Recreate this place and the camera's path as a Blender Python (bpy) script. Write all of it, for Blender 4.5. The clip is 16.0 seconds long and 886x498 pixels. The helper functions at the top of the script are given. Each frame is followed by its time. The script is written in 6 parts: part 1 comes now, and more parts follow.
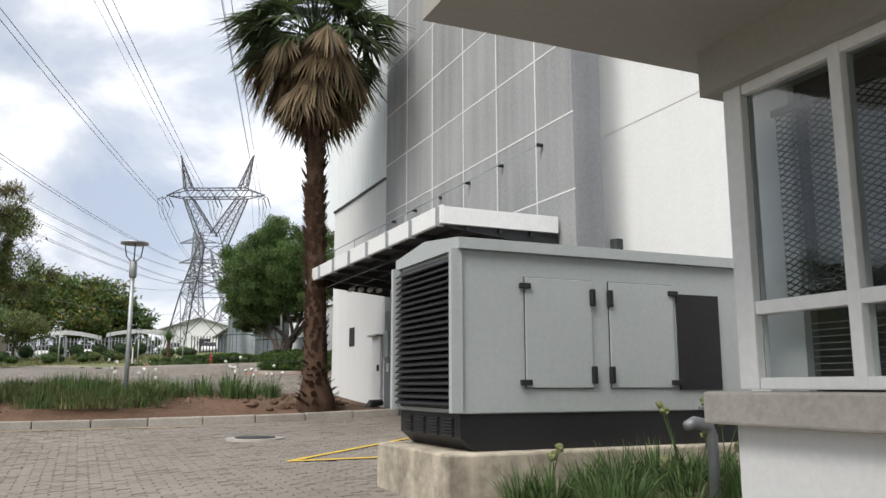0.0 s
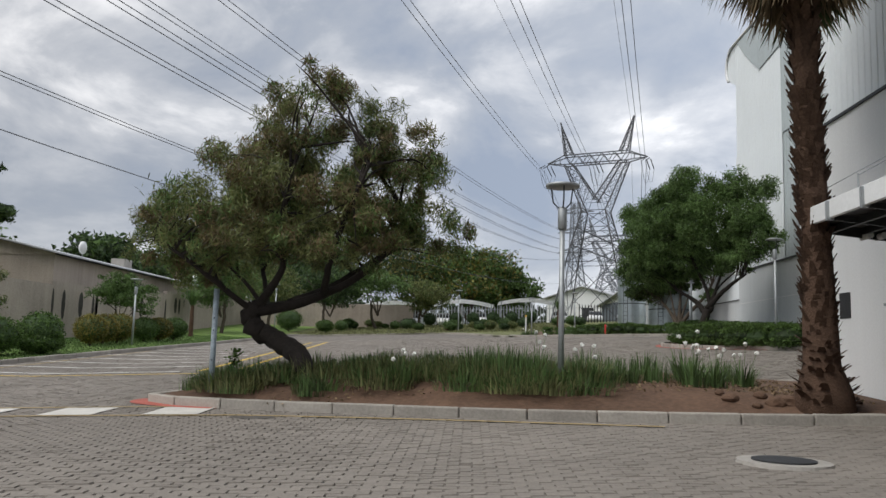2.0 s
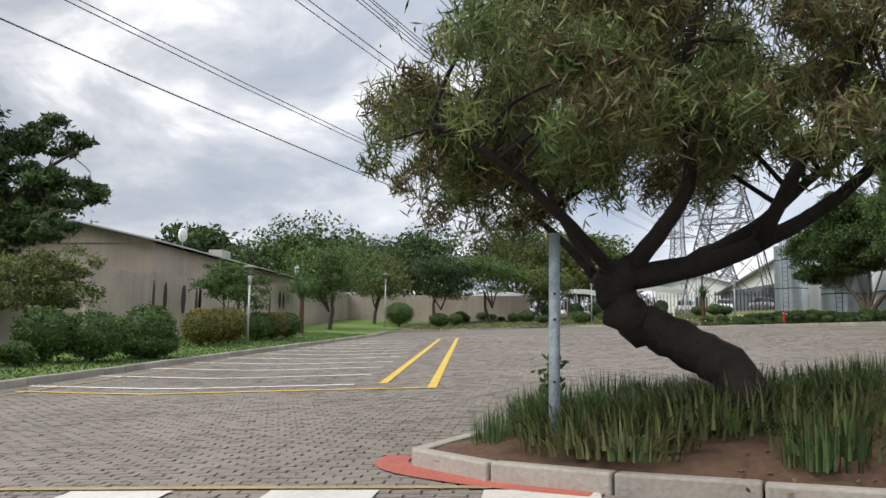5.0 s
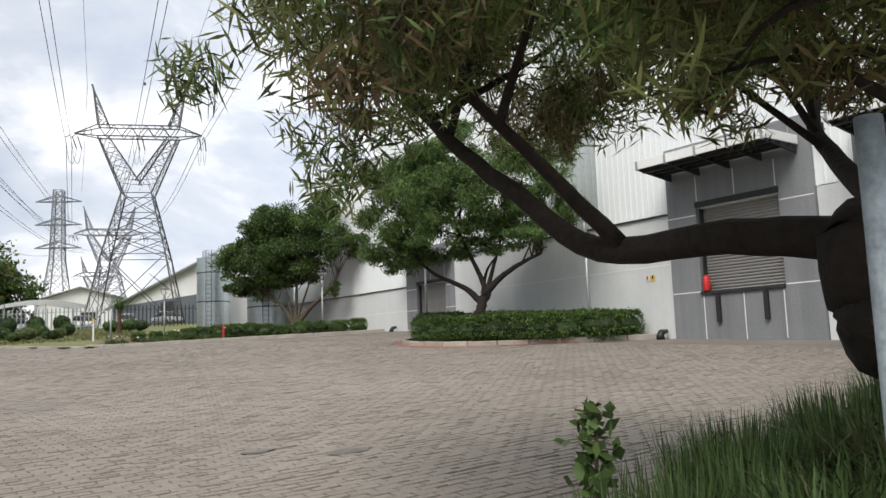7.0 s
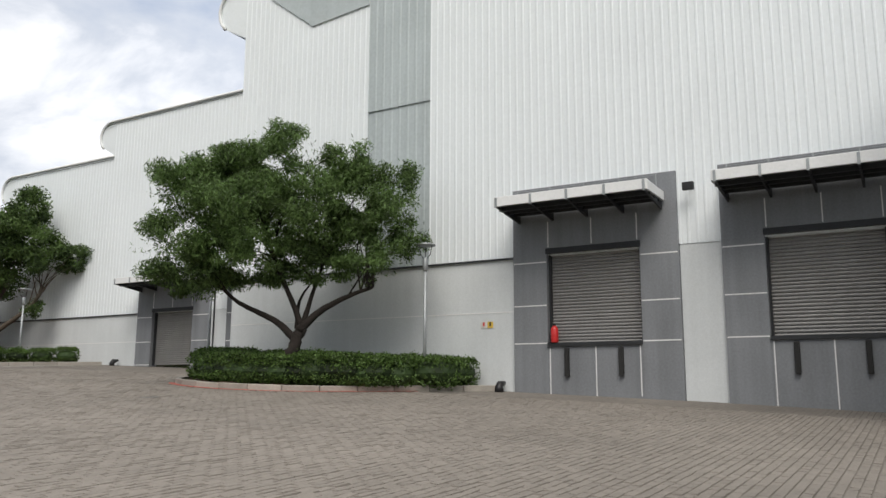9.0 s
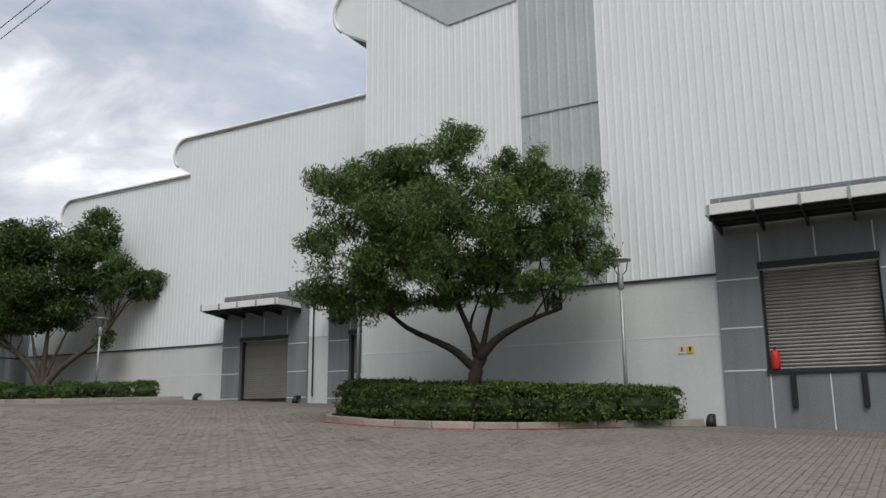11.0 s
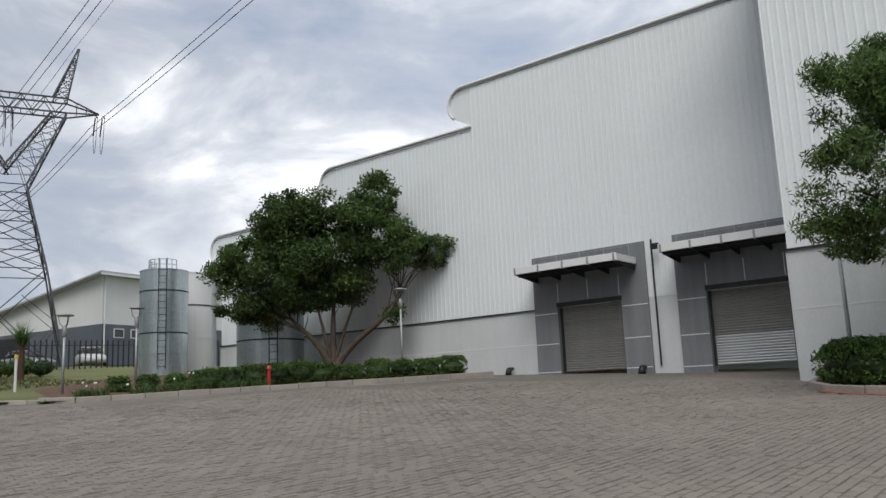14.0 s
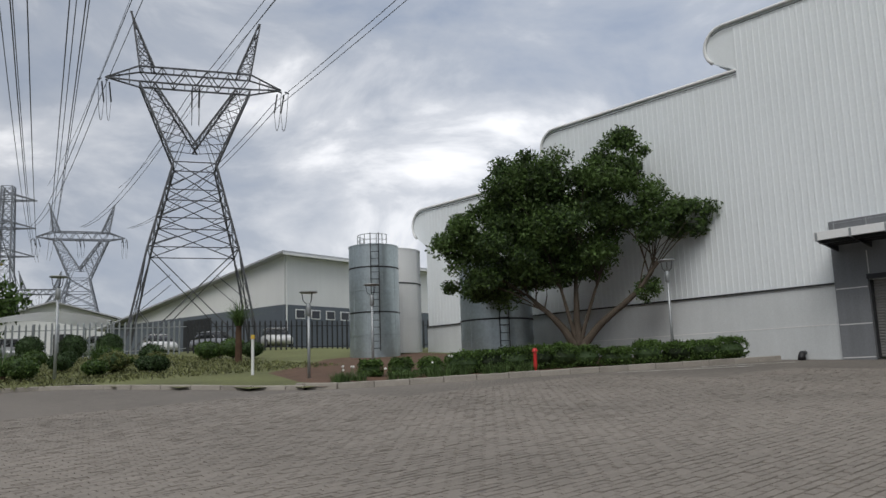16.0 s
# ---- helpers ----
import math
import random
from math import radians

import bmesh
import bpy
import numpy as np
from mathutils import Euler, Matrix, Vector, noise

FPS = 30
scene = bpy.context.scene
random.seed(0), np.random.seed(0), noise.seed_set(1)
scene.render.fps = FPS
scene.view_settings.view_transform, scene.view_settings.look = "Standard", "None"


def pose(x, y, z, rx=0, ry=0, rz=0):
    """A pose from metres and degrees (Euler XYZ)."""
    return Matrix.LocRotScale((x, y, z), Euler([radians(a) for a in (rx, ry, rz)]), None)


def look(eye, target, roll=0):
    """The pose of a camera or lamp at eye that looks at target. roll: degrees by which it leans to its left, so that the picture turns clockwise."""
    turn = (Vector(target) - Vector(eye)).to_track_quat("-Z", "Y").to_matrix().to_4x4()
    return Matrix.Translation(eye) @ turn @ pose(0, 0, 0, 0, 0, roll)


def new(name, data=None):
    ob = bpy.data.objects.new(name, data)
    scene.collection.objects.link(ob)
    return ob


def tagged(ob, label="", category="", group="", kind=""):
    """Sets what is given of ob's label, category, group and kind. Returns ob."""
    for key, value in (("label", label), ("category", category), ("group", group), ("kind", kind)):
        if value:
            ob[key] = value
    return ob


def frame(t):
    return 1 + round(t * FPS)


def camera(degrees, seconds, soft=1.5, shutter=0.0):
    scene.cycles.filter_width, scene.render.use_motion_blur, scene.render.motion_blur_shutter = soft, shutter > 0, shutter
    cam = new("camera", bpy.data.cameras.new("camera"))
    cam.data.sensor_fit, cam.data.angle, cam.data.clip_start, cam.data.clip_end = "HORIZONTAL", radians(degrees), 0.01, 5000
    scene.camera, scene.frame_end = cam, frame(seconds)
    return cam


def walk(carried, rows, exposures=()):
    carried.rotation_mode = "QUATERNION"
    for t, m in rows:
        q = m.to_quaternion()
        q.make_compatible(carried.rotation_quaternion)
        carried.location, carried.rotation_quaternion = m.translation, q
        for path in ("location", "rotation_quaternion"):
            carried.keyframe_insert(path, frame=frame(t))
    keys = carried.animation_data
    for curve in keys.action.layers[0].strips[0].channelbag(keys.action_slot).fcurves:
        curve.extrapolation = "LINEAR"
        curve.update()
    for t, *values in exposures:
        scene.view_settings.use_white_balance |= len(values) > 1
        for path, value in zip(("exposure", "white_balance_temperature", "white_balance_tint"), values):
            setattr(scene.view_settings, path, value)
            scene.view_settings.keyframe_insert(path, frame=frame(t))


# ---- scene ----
cam = camera(57.4, 16.0)
METRES, EYE, TILT, LEAN, TURN = 44.0, 1.3, 0.0, 0.0, -24.0
ROWS = [
    (0.0, 0.0, 0.0, 0.0, 0.01, 9.61, 0.08),
    (0.5, -0.0089, 0.0227, 0.0014, 6.41, 9.97, -0.23),
    (1.0, -0.0198, 0.0446, 0.0029, 12.28, 9.42, -0.04),
    (1.5, -0.0354, 0.068, 0.0038, 19.2, 8.03, -1.01),
    (2.0, -0.0531, 0.0879, 0.0046, 25.87, 7.1, -1.66),
    (2.5, -0.072, 0.1041, 0.0045, 32.23, 6.69, -1.78),
    (3.0, -0.0949, 0.1207, 0.0046, 37.8, 6.79, -0.93),
    (3.5, -0.1208, 0.137, 0.0047, 40.38, 6.84, 0.0),
    (6.0, -0.2591, 0.2277, 0.0058, 13.28, 6.53, -0.04),
    (6.5, -0.284, 0.2485, 0.0067, 0.88, 6.83, 1.34),
    (7.0, -0.3062, 0.2719, 0.0083, -11.89, 7.28, 1.98),
    (7.5, -0.3261, 0.2972, 0.0091, -22.31, 6.99, 1.8),
    (8.0, -0.3435, 0.3238, 0.0104, -29.75, 6.76, 0.87),
    (10.5, -0.4155, 0.464, 0.0163, -37.8, 11.78, 0.11),
    (11.0, -0.4301, 0.4917, 0.0175, -36.1, 11.76, 0.48),
    (11.5, -0.4442, 0.5202, 0.0198, -34.7, 11.48, 0.72),
    (12.0, -0.4582, 0.5491, 0.0208, -33.23, 10.76, 0.93),
    (12.5, -0.4731, 0.5792, 0.0218, -31.89, 9.9, 1.61),
    (13.0, -0.4891, 0.6087, 0.0219, -31.3, 9.92, 1.53),
    (13.5, -0.5041, 0.6372, 0.022, -29.74, 10.15, 1.82),
    (14.0, -0.52, 0.6656, 0.0228, -26.66, 10.11, 2.42),
    (14.5, -0.5358, 0.6951, 0.0241, -24.57, 9.56, 2.8),
    (15.0, -0.5515, 0.7242, 0.025, -21.94, 9.04, 2.68),
    (15.5, -0.5668, 0.7532, 0.0264, -18.97, 8.82, 2.55),
    (16.0, -0.5824, 0.7819, 0.0303, -17.9, 9.16, 1.9),
]
EXPOSURES = [(0.0, 0.8, 6650, 10), (0.6, 0.5, 6550, 10), (1.5, 0.22, 6500, 10), (2.5, 0.25, 6500, 10), (3.5, 0.42, 6550, 10), (6.0, 0.7, 6650, 10), (7.0, 0.75, 6750, 10), (8.0, 0.62, 6750, 10), (10.5, 0.2, 6600, 10), (12.0, -0.04, 6480, 10), (13.6, 0.06, 6480, 10), (14.5, 0.0, 6450, 10), (16.0, -0.17, 6450, 10)]
walk(cam, [(t, pose(0, 0, EYE, TILT, LEAN, TURN) @ pose(METRES * x, METRES * y, METRES * z, 90 + pitch, roll, yaw)) for t, x, y, z, yaw, pitch, roll in ROWS], EXPOSURES)

# ---- world and light ----
SUN_EL, SUN_AZ = radians(52), radians(-120)
world = bpy.data.worlds.new("sky_world")
scene.world = world
world.use_nodes = True
wn, wl = world.node_tree.nodes, world.node_tree.links
wn.clear()
w_out = wn.new("ShaderNodeOutputWorld")
w_bg = wn.new("ShaderNodeBackground")
w_sky = wn.new("ShaderNodeTexSky")
w_sky.sky_type, w_sky.sun_disc = "NISHITA", False
w_sky.sun_elevation, w_sky.sun_rotation = SUN_EL, radians(120)
w_co = wn.new("ShaderNodeTexCoord")
w_map = wn.new("ShaderNodeMapping")
w_map.inputs["Scale"].default_value = (1.0, 1.0, 1.9)
w_map.inputs["Rotation"].default_value = (0, 0, 0.6)
wl.new(w_co.outputs["Generated"], w_map.inputs["Vector"])
w_n1 = wn.new("ShaderNodeTexNoise")
w_n1.inputs["Scale"].default_value, w_n1.inputs["Detail"].default_value = 4.2, 8
w_n1.inputs["Roughness"].default_value, w_n1.inputs["Distortion"].default_value = 0.56, 0.35
wl.new(w_map.outputs["Vector"], w_n1.inputs["Vector"])
w_r = wn.new("ShaderNodeValToRGB")
cr = w_r.color_ramp
cr.elements[0].position, cr.elements[0].color = 0.30, (0.42, 0.49, 0.62, 1)
cr.elements[1].position, cr.elements[1].color = 0.68, (1.4, 1.4, 1.42, 1)
e = cr.elements.new(0.45)
e.color = (0.57, 0.62, 0.71, 1)
e = cr.elements.new(0.56)
e.color = (0.83, 0.86, 0.92, 1)
wl.new(w_n1.outputs["Fac"], w_r.inputs["Fac"])
w_sc = wn.new("ShaderNodeMix")
w_sc.data_type, w_sc.blend_type = "RGBA", "MULTIPLY"
w_sc.inputs["Factor"].default_value = 1.0
w_sc.inputs[7].default_value = (0.10, 0.10, 0.10, 1)
wl.new(w_sky.outputs["Color"], w_sc.inputs[6])
w_mix = wn.new("ShaderNodeMix")
w_mix.data_type = "RGBA"
w_mix.inputs["Factor"].default_value = 0.93
wl.new(w_sc.outputs[2], w_mix.inputs[6])
wl.new(w_r.outputs["Color"], w_mix.inputs[7])
wl.new(w_mix.outputs[2], w_bg.inputs["Color"])
w_sep = wn.new("ShaderNodeSeparateXYZ")
wl.new(w_co.outputs["Generated"], w_sep.inputs[0])
w_east = wn.new("ShaderNodeMapRange")
w_east.inputs["From Min"].default_value, w_east.inputs["From Max"].default_value = -0.6, 0.7
w_east.inputs["To Min"].default_value, w_east.inputs["To Max"].default_value = 0.56, 0.98
wl.new(w_sep.outputs["X"], w_east.inputs["Value"])
wl.new(w_east.outputs["Result"], w_bg.inputs["Strength"])
wl.new(w_bg.outputs["Background"], w_out.inputs["Surface"])
sun_data = bpy.data.lights.new("sun", "SUN")
sun_data.energy, sun_data.angle, sun_data.color = 2.15, radians(40), (1.0, 0.97, 0.92)
sun = new("sun", sun_data)
sun.matrix_world = look((0, 0, 0), (-math.cos(SUN_EL) * math.sin(SUN_AZ), -math.cos(SUN_EL) * math.cos(SUN_AZ), -math.sin(SUN_EL)))


# ---- materials ----
def mat(name, color, rough=0.8, metal=0.0, vary=0.25, grain=30.0, patch=1.2, bump=0.15, spec=0.4, streak=0.0, island=0.0, per_object=0.0):
    """A surface with grain and patches; streak adds vertical weathering, island a tone per loose piece, per_object a tone per object."""
    m = bpy.data.materials.new(name)
    m.use_nodes = True
    n, l = m.node_tree.nodes, m.node_tree.links
    b = n["Principled BSDF"]
    b.inputs["Roughness"].default_value, b.inputs["Metallic"].default_value = rough, metal
    b.inputs["Specular IOR Level"].default_value = spec
    co = n.new("ShaderNodeTexCoord")
    ge = n.new("ShaderNodeNewGeometry")
    fine, big = n.new("ShaderNodeTexNoise"), n.new("ShaderNodeTexNoise")
    fine.inputs["Scale"].default_value, fine.inputs["Detail"].default_value = grain, 5
    big.inputs["Scale"].default_value, big.inputs["Detail"].default_value = patch, 4
    l.new(ge.outputs["Position"], fine.inputs["Vector"])
    l.new(ge.outputs["Position"], big.inputs["Vector"])
    add = n.new("ShaderNodeMath")
    add.operation = "ADD"
    l.new(fine.outputs["Fac"], add.inputs[0])
    l.new(big.outputs["Fac"], add.inputs[1])
    last = add.outputs[0]
    centre = 1.0
    if streak:
        mp = n.new("ShaderNodeMapping")
        mp.inputs["Scale"].default_value = (2.2, 2.2, 0.12)
        st = n.new("ShaderNodeTexNoise")
        st.inputs["Scale"].default_value, st.inputs["Detail"].default_value = 1.6, 6
        l.new(ge.outputs["Position"], mp.inputs["Vector"])
        l.new(mp.outputs["Vector"], st.inputs["Vector"])
        ma = n.new("ShaderNodeMath")
        ma.operation = "MULTIPLY_ADD"
        ma.inputs[1].default_value = streak
        l.new(st.outputs["Fac"], ma.inputs[0])
        l.new(last, ma.inputs[2])
        last = ma.outputs[0]
        centre += streak * 0.5
    for amount, node, socket in ((island, "ShaderNodeNewGeometry", "Random Per Island"), (per_object, "ShaderNodeObjectInfo", "Random")):
        if amount:
            rnd = n.new(node)
            ma = n.new("ShaderNodeMath")
            ma.operation = "MULTIPLY_ADD"
            ma.inputs[1].default_value = amount
            l.new(rnd.outputs[socket], ma.inputs[0])
            l.new(last, ma.inputs[2])
            last = ma.outputs[0]
            centre += amount * 0.5
    rng = n.new("ShaderNodeMapRange")
    rng.inputs["From Min"].default_value, rng.inputs["From Max"].default_value = centre - 0.5, centre + 0.5
    rng.inputs["To Min"].default_value, rng.inputs["To Max"].default_value = 1 - vary, 1 + vary
    l.new(last, rng.inputs["Value"])
    mx = n.new("ShaderNodeVectorMath")
    mx.operation = "SCALE"
    mx.inputs[0].default_value = color
    l.new(rng.outputs["Result"], mx.inputs["Scale"])
    l.new(mx.outputs["Vector"], b.inputs["Base Color"])
    if bump:
        bp = n.new("ShaderNodeBump")
        bp.inputs["Strength"].default_value, bp.inputs["Distance"].default_value = bump, 0.02
        l.new(fine.outputs["Fac"], bp.inputs["Height"])
        l.new(bp.outputs["Normal"], b.inputs["Normal"])
    return m


def leaf_mat(name, color, vary=0.6):
    m = mat(name, color, 0.55, 0, vary, 3.0, 0.7, 0, 0.3, 0, 1.2)
    n, l = m.node_tree.nodes, m.node_tree.links
    b = n["Principled BSDF"]
    tr = n.new("ShaderNodeBsdfTranslucent")
    ms = n.new("ShaderNodeMixShader")
    ms.inputs[0].default_value = 0.3
    src = b.inputs["Base Color"].links[0].from_socket
    l.new(src, tr.inputs["Color"])
    l.new(b.outputs[0], ms.inputs[1])
    l.new(tr.outputs[0], ms.inputs[2])
    l.new(ms.outputs[0], n["Material Output"].inputs["Surface"])
    return m


CLAD = mat("white_cladding", (0.765, 0.805, 0.825), 0.42, 0.0, 0.06, 12, 0.35, 0.03, 0.5, 0.5)
# cladding greyed by colour where faces turn away from the light
CLAD_SHADE = mat("shade_grey_sheet", (0.44, 0.49, 0.50), 0.45, 0.0, 0.15, 10, 0.5, 0.04, 0.5, 0.8)
PLASTER = mat("painted_plaster", (0.585, 0.61, 0.62), 0.8, 0, 0.12, 25, 0.5, 0.12, 0.3, 0.6)
WHITEWALL = mat("white_plaster", (0.74, 0.75, 0.75), 0.8, 0, 0.08, 25, 0.4, 0.1, 0.3, 0.5)
GREYPANEL = mat("grey_panel", (0.20, 0.21, 0.225), 0.7, 0, 0.2, 20, 0.6, 0.08, 0.4, 1.2)
LIGHTPANEL = mat("grey_fibre_panel", (0.33, 0.34, 0.345), 0.65, 0, 0.22, 18, 0.5, 0.06, 0.4, 1.5, 0, 0.3)
JOINT = mat("white_joint", (0.72, 0.72, 0.72), 0.7, 0, 0.1)
DARKSTEEL = mat("dark_steel", (0.035, 0.037, 0.04), 0.55, 0.3, 0.3, 20, 2, 0.1)
BLACK = mat("black_paint", (0.018, 0.018, 0.02), 0.5, 0, 0.3, 20, 2, 0.1)
RUBBER = mat("black_rubber", (0.02, 0.02, 0.02), 0.8, 0, 0.3)
WHITESTEEL = mat("white_painted_steel", (0.75, 0.76, 0.76), 0.45, 0, 0.1, 20, 1, 0.05)
SHUTTER = mat("grey_shutter", (0.27, 0.265, 0.26), 0.5, 0.25, 0.2, 15, 0.8, 0.05, 0.5, 0.5, 0, 0.2)
SHUTTER_NEW = mat("bare_shutter", (0.62, 0.64, 0.66), 0.4, 0.5, 0.12, 15, 0.8, 0.05)
GALV = mat("galvanised_steel", (0.50, 0.56, 0.58), 0.34, 0.85, 0.22, 9, 1.1, 0.05, 0.5, 0.6, 0, 0.25)
GALVPOLE = mat("galvanised_pole", (0.36, 0.38, 0.39), 0.5, 0.6, 0.2, 14, 2, 0.08)
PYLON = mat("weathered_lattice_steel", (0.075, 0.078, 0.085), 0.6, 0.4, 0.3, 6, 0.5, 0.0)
# paler, bluer pylon steel: distance haze is put into the colour
HAZEPYLON = mat("hazed_lattice_steel", (0.19, 0.205, 0.23), 0.7, 0.2, 0.2, 6, 0.5, 0.0)
BLUEPOLE = mat("flaking_blue_grey_paint", (0.34, 0.40, 0.45), 0.6, 0.2, 0.5, 35, 6, 0.2)
CONCRETE = mat("concrete", (0.36, 0.34, 0.31), 0.9, 0, 0.25, 22, 1.5, 0.35, 0.2, 0.5)
PLINTH = mat("stained_buff_concrete", (0.37, 0.33, 0.265), 0.92, 0, 0.55, 12, 2.2, 0.4, 0.2, 1.6)
KERB = mat("kerb_concrete", (0.34, 0.315, 0.28), 0.9, 0, 0.28, 25, 2.5, 0.35, 0.2, 0, 0, 0.5)
RAWWALL = mat("stained_boundary_plaster", (0.37, 0.32, 0.275), 0.95, 0, 0.32, 14, 0.5, 0.3, 0.2, 0.6)
PAVER = mat("clay_grey_paver", (0.225, 0.202, 0.177), 0.85, 0, 0.26, 40, 0.35, 0.3, 0.25, 0, 0.24, 0.24)
MORTAR = mat("sandy_joint", (0.10, 0.09, 0.078), 0.95, 0, 0.3, 40, 0.5, 0.3)
PAVESHEET = mat("paved_surface", (0.185, 0.167, 0.148), 0.88, 0, 0.34, 40, 0.35, 0.3, 0.25)
_n, _l = PAVESHEET.node_tree.nodes, PAVESHEET.node_tree.links
_bk = _n.new("ShaderNodeTexBrick")
_bk.inputs["Scale"].default_value, _bk.inputs["Brick Width"].default_value, _bk.inputs["Row Height"].default_value = 1.0, 0.225, 0.112
_bk.inputs["Mortar Size"].default_value, _bk.inputs["Mortar Smooth"].default_value = 0.007, 0.3
_bk.inputs["Color1"].default_value, _bk.inputs["Color2"].default_value, _bk.inputs["Mortar"].default_value = (1.08, 1.07, 1.06, 1), (0.92, 0.93, 0.93, 1), (0.45, 0.44, 0.42, 1)
_ge = _n.new("ShaderNodeNewGeometry")
_l.new(_ge.outputs["Position"], _bk.inputs["Vector"])
_mx = _n.new("ShaderNodeMix")
_mx.data_type, _mx.blend_type = "RGBA", "MULTIPLY"
_mx.inputs["Factor"].default_value = 1.0
_pb = _n["Principled BSDF"]
_src = _pb.inputs["Base Color"].links[0].from_socket
_l.new(_src, _mx.inputs[6])
_l.new(_bk.outputs["Color"], _mx.inputs[7])
_l.new(_mx.outputs[2], _pb.inputs["Base Color"])
SOIL = mat("red_brown_soil", (0.115, 0.068, 0.044), 0.95, 0, 0.5, 14, 1.6, 0.8)
GRASS = mat("lawn_ground", (0.12, 0.19, 0.04), 0.95, 0, 0.5, 14, 0.6, 0.6)
SCRUB = mat("dry_grass_ground", (0.13, 0.14, 0.055), 0.95, 0, 0.5, 10, 0.35, 0.6)
YELLOW = mat("yellow_road_paint", (0.62, 0.42, 0.07), 0.8, 0, 0.3, 30, 2, 0.15)
FADEDYELLOW = mat("faded_yellow_paint", (0.36, 0.27, 0.13), 0.85, 0, 0.35, 30, 2, 0.15)
WHITEPAINT = mat("white_road_paint", (0.58, 0.56, 0.52), 0.8, 0, 0.25, 30, 3, 0.15)
REDPAINT = mat("faded_red_paint", (0.42, 0.12, 0.09), 0.85, 0, 0.35, 30, 3, 0.15)
RED = mat("red_enamel", (0.55, 0.03, 0.03), 0.4, 0, 0.15)
GENBODY = mat("grey_enamelled_sheet", (0.40, 0.43, 0.435), 0.48, 0, 0.1, 25, 0.9, 0.03, 0.5, 0.4)
BARK = mat("dark_bark", (0.024, 0.019, 0.016), 0.95, 0, 0.5, 20, 3, 1.0)
BARK2 = mat("brown_bark", (0.085, 0.068, 0.052), 0.95, 0, 0.45, 20, 3, 1.0)
PALMBARK = mat("fibrous_palm_bark", (0.085, 0.052, 0.036), 0.95, 0, 0.5, 30, 4, 1.0, 0.2, 0, 0.4, 0.4)
LEAF_A = leaf_mat("pepper_leaf_olive", (0.14, 0.158, 0.056))
LEAF_A2 = leaf_mat("pepper_leaf_brown", (0.15, 0.112, 0.058))
LEAF_B = leaf_mat("pepper_leaf_green", (0.10, 0.165, 0.05))
LEAF_C = leaf_mat("glossy_leaf_green", (0.075, 0.125, 0.034))
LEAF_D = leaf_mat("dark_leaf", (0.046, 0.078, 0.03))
LEAF_Y = leaf_mat("yellowing_leaf", (0.16, 0.14, 0.035))
HEDGE = leaf_mat("hedge_leaf", (0.075, 0.13, 0.032))
BLADE = leaf_mat("strap_leaf", (0.092, 0.148, 0.052))
PALE = leaf_mat("pale_blade", (0.16, 0.17, 0.075))
PALMGREEN = leaf_mat("palm_leaf", (0.06, 0.085, 0.035))
PALMDRY = leaf_mat("dry_palm_leaf", (0.20, 0.145, 0.085))
PETAL = mat("white_petal", (0.8, 0.8, 0.76), 0.7, 0, 0.1)
ROOFSHEET = mat("grey_roof_sheet", (0.42, 0.43, 0.45), 0.5, 0.1, 0.15, 8, 0.4, 0.05)
DARKBLUE = mat("slate_painted_wall", (0.12, 0.14, 0.165), 0.8, 0, 0.15, 15, 0.8, 0.1)
CARWHITE = mat("white_car_paint", (0.7, 0.7, 0.7), 0.25, 0, 0.05, 5, 1, 0.0, 0.5, 0, 0, 0.3)
CARSILVER = mat("silver_car_paint", (0.35, 0.36, 0.38), 0.3, 0.5, 0.08, 5, 1, 0.0)
CARGLASS = mat("dark_car_glass", (0.02, 0.022, 0.025), 0.08, 0, 0.1, 5, 1, 0.0, 0.6)
WIRE = mat("dark_cable", (0.10, 0.105, 0.12), 0.6, 0.3, 0.2, 5, 1, 0.0)
BEIGEFASCIA = mat("beige_fascia", (0.36, 0.345, 0.315), 0.8, 0, 0.1, 25, 0.8, 0.1)
# indoor shade is put into this one dark colour
INTERIOR = mat("shade_dark_interior", (0.12, 0.12, 0.12), 0.9, 0, 0.2)

GLASS = bpy.data.materials.new("window_glass")
GLASS.use_nodes = True
_b = GLASS.node_tree.nodes["Principled BSDF"]
_b.inputs["Transmission Weight"].default_value, _b.inputs["Roughness"].default_value = 1.0, 0.01
_b.inputs["Base Color"].default_value, _b.inputs["IOR"].default_value = (0.8, 0.86, 0.87, 1), 1.5


# ---- building blocks ----
def G(x, y):
    """Height of the yard: a plane rising away from the gate, with a dip before the portal and a bank beyond."""
    cx = max(x, -12.0) if x < 20 else 20.0
    z = 0.082 + 0.0462 * cx + 0.0382 * min(y, 60.0) - 0.25 * math.exp(-((x - 6) ** 2 + (y - 15) ** 2) / 55.0)
    if y > 60:
        z += 0.065 * min(y - 60, 27) + 0.012 * max(0, min(y - 87, 60))
    if y < -20:
        z -= 0.0382 * (y + 20)
    if x < -15:
        z += 0.02 * min(-15 - x, 30)
    return z


def mesh_of(bm, name):
    me = bpy.data.meshes.new(name)
    bm.to_mesh(me)
    bm.free()
    return me


def part(name, bm, material, parent=None, label="", smooth=False):
    me = mesh_of(bm, name) if isinstance(bm, bmesh.types.BMesh) else bm
    if not me.materials:
        me.materials.append(material)
    if smooth:
        me.polygons.foreach_set("use_smooth", [True] * len(me.polygons))
    ob = new(name, me)
    if parent is not None:
        ob.parent = parent
    if label:
        ob["label"] = label
    return ob


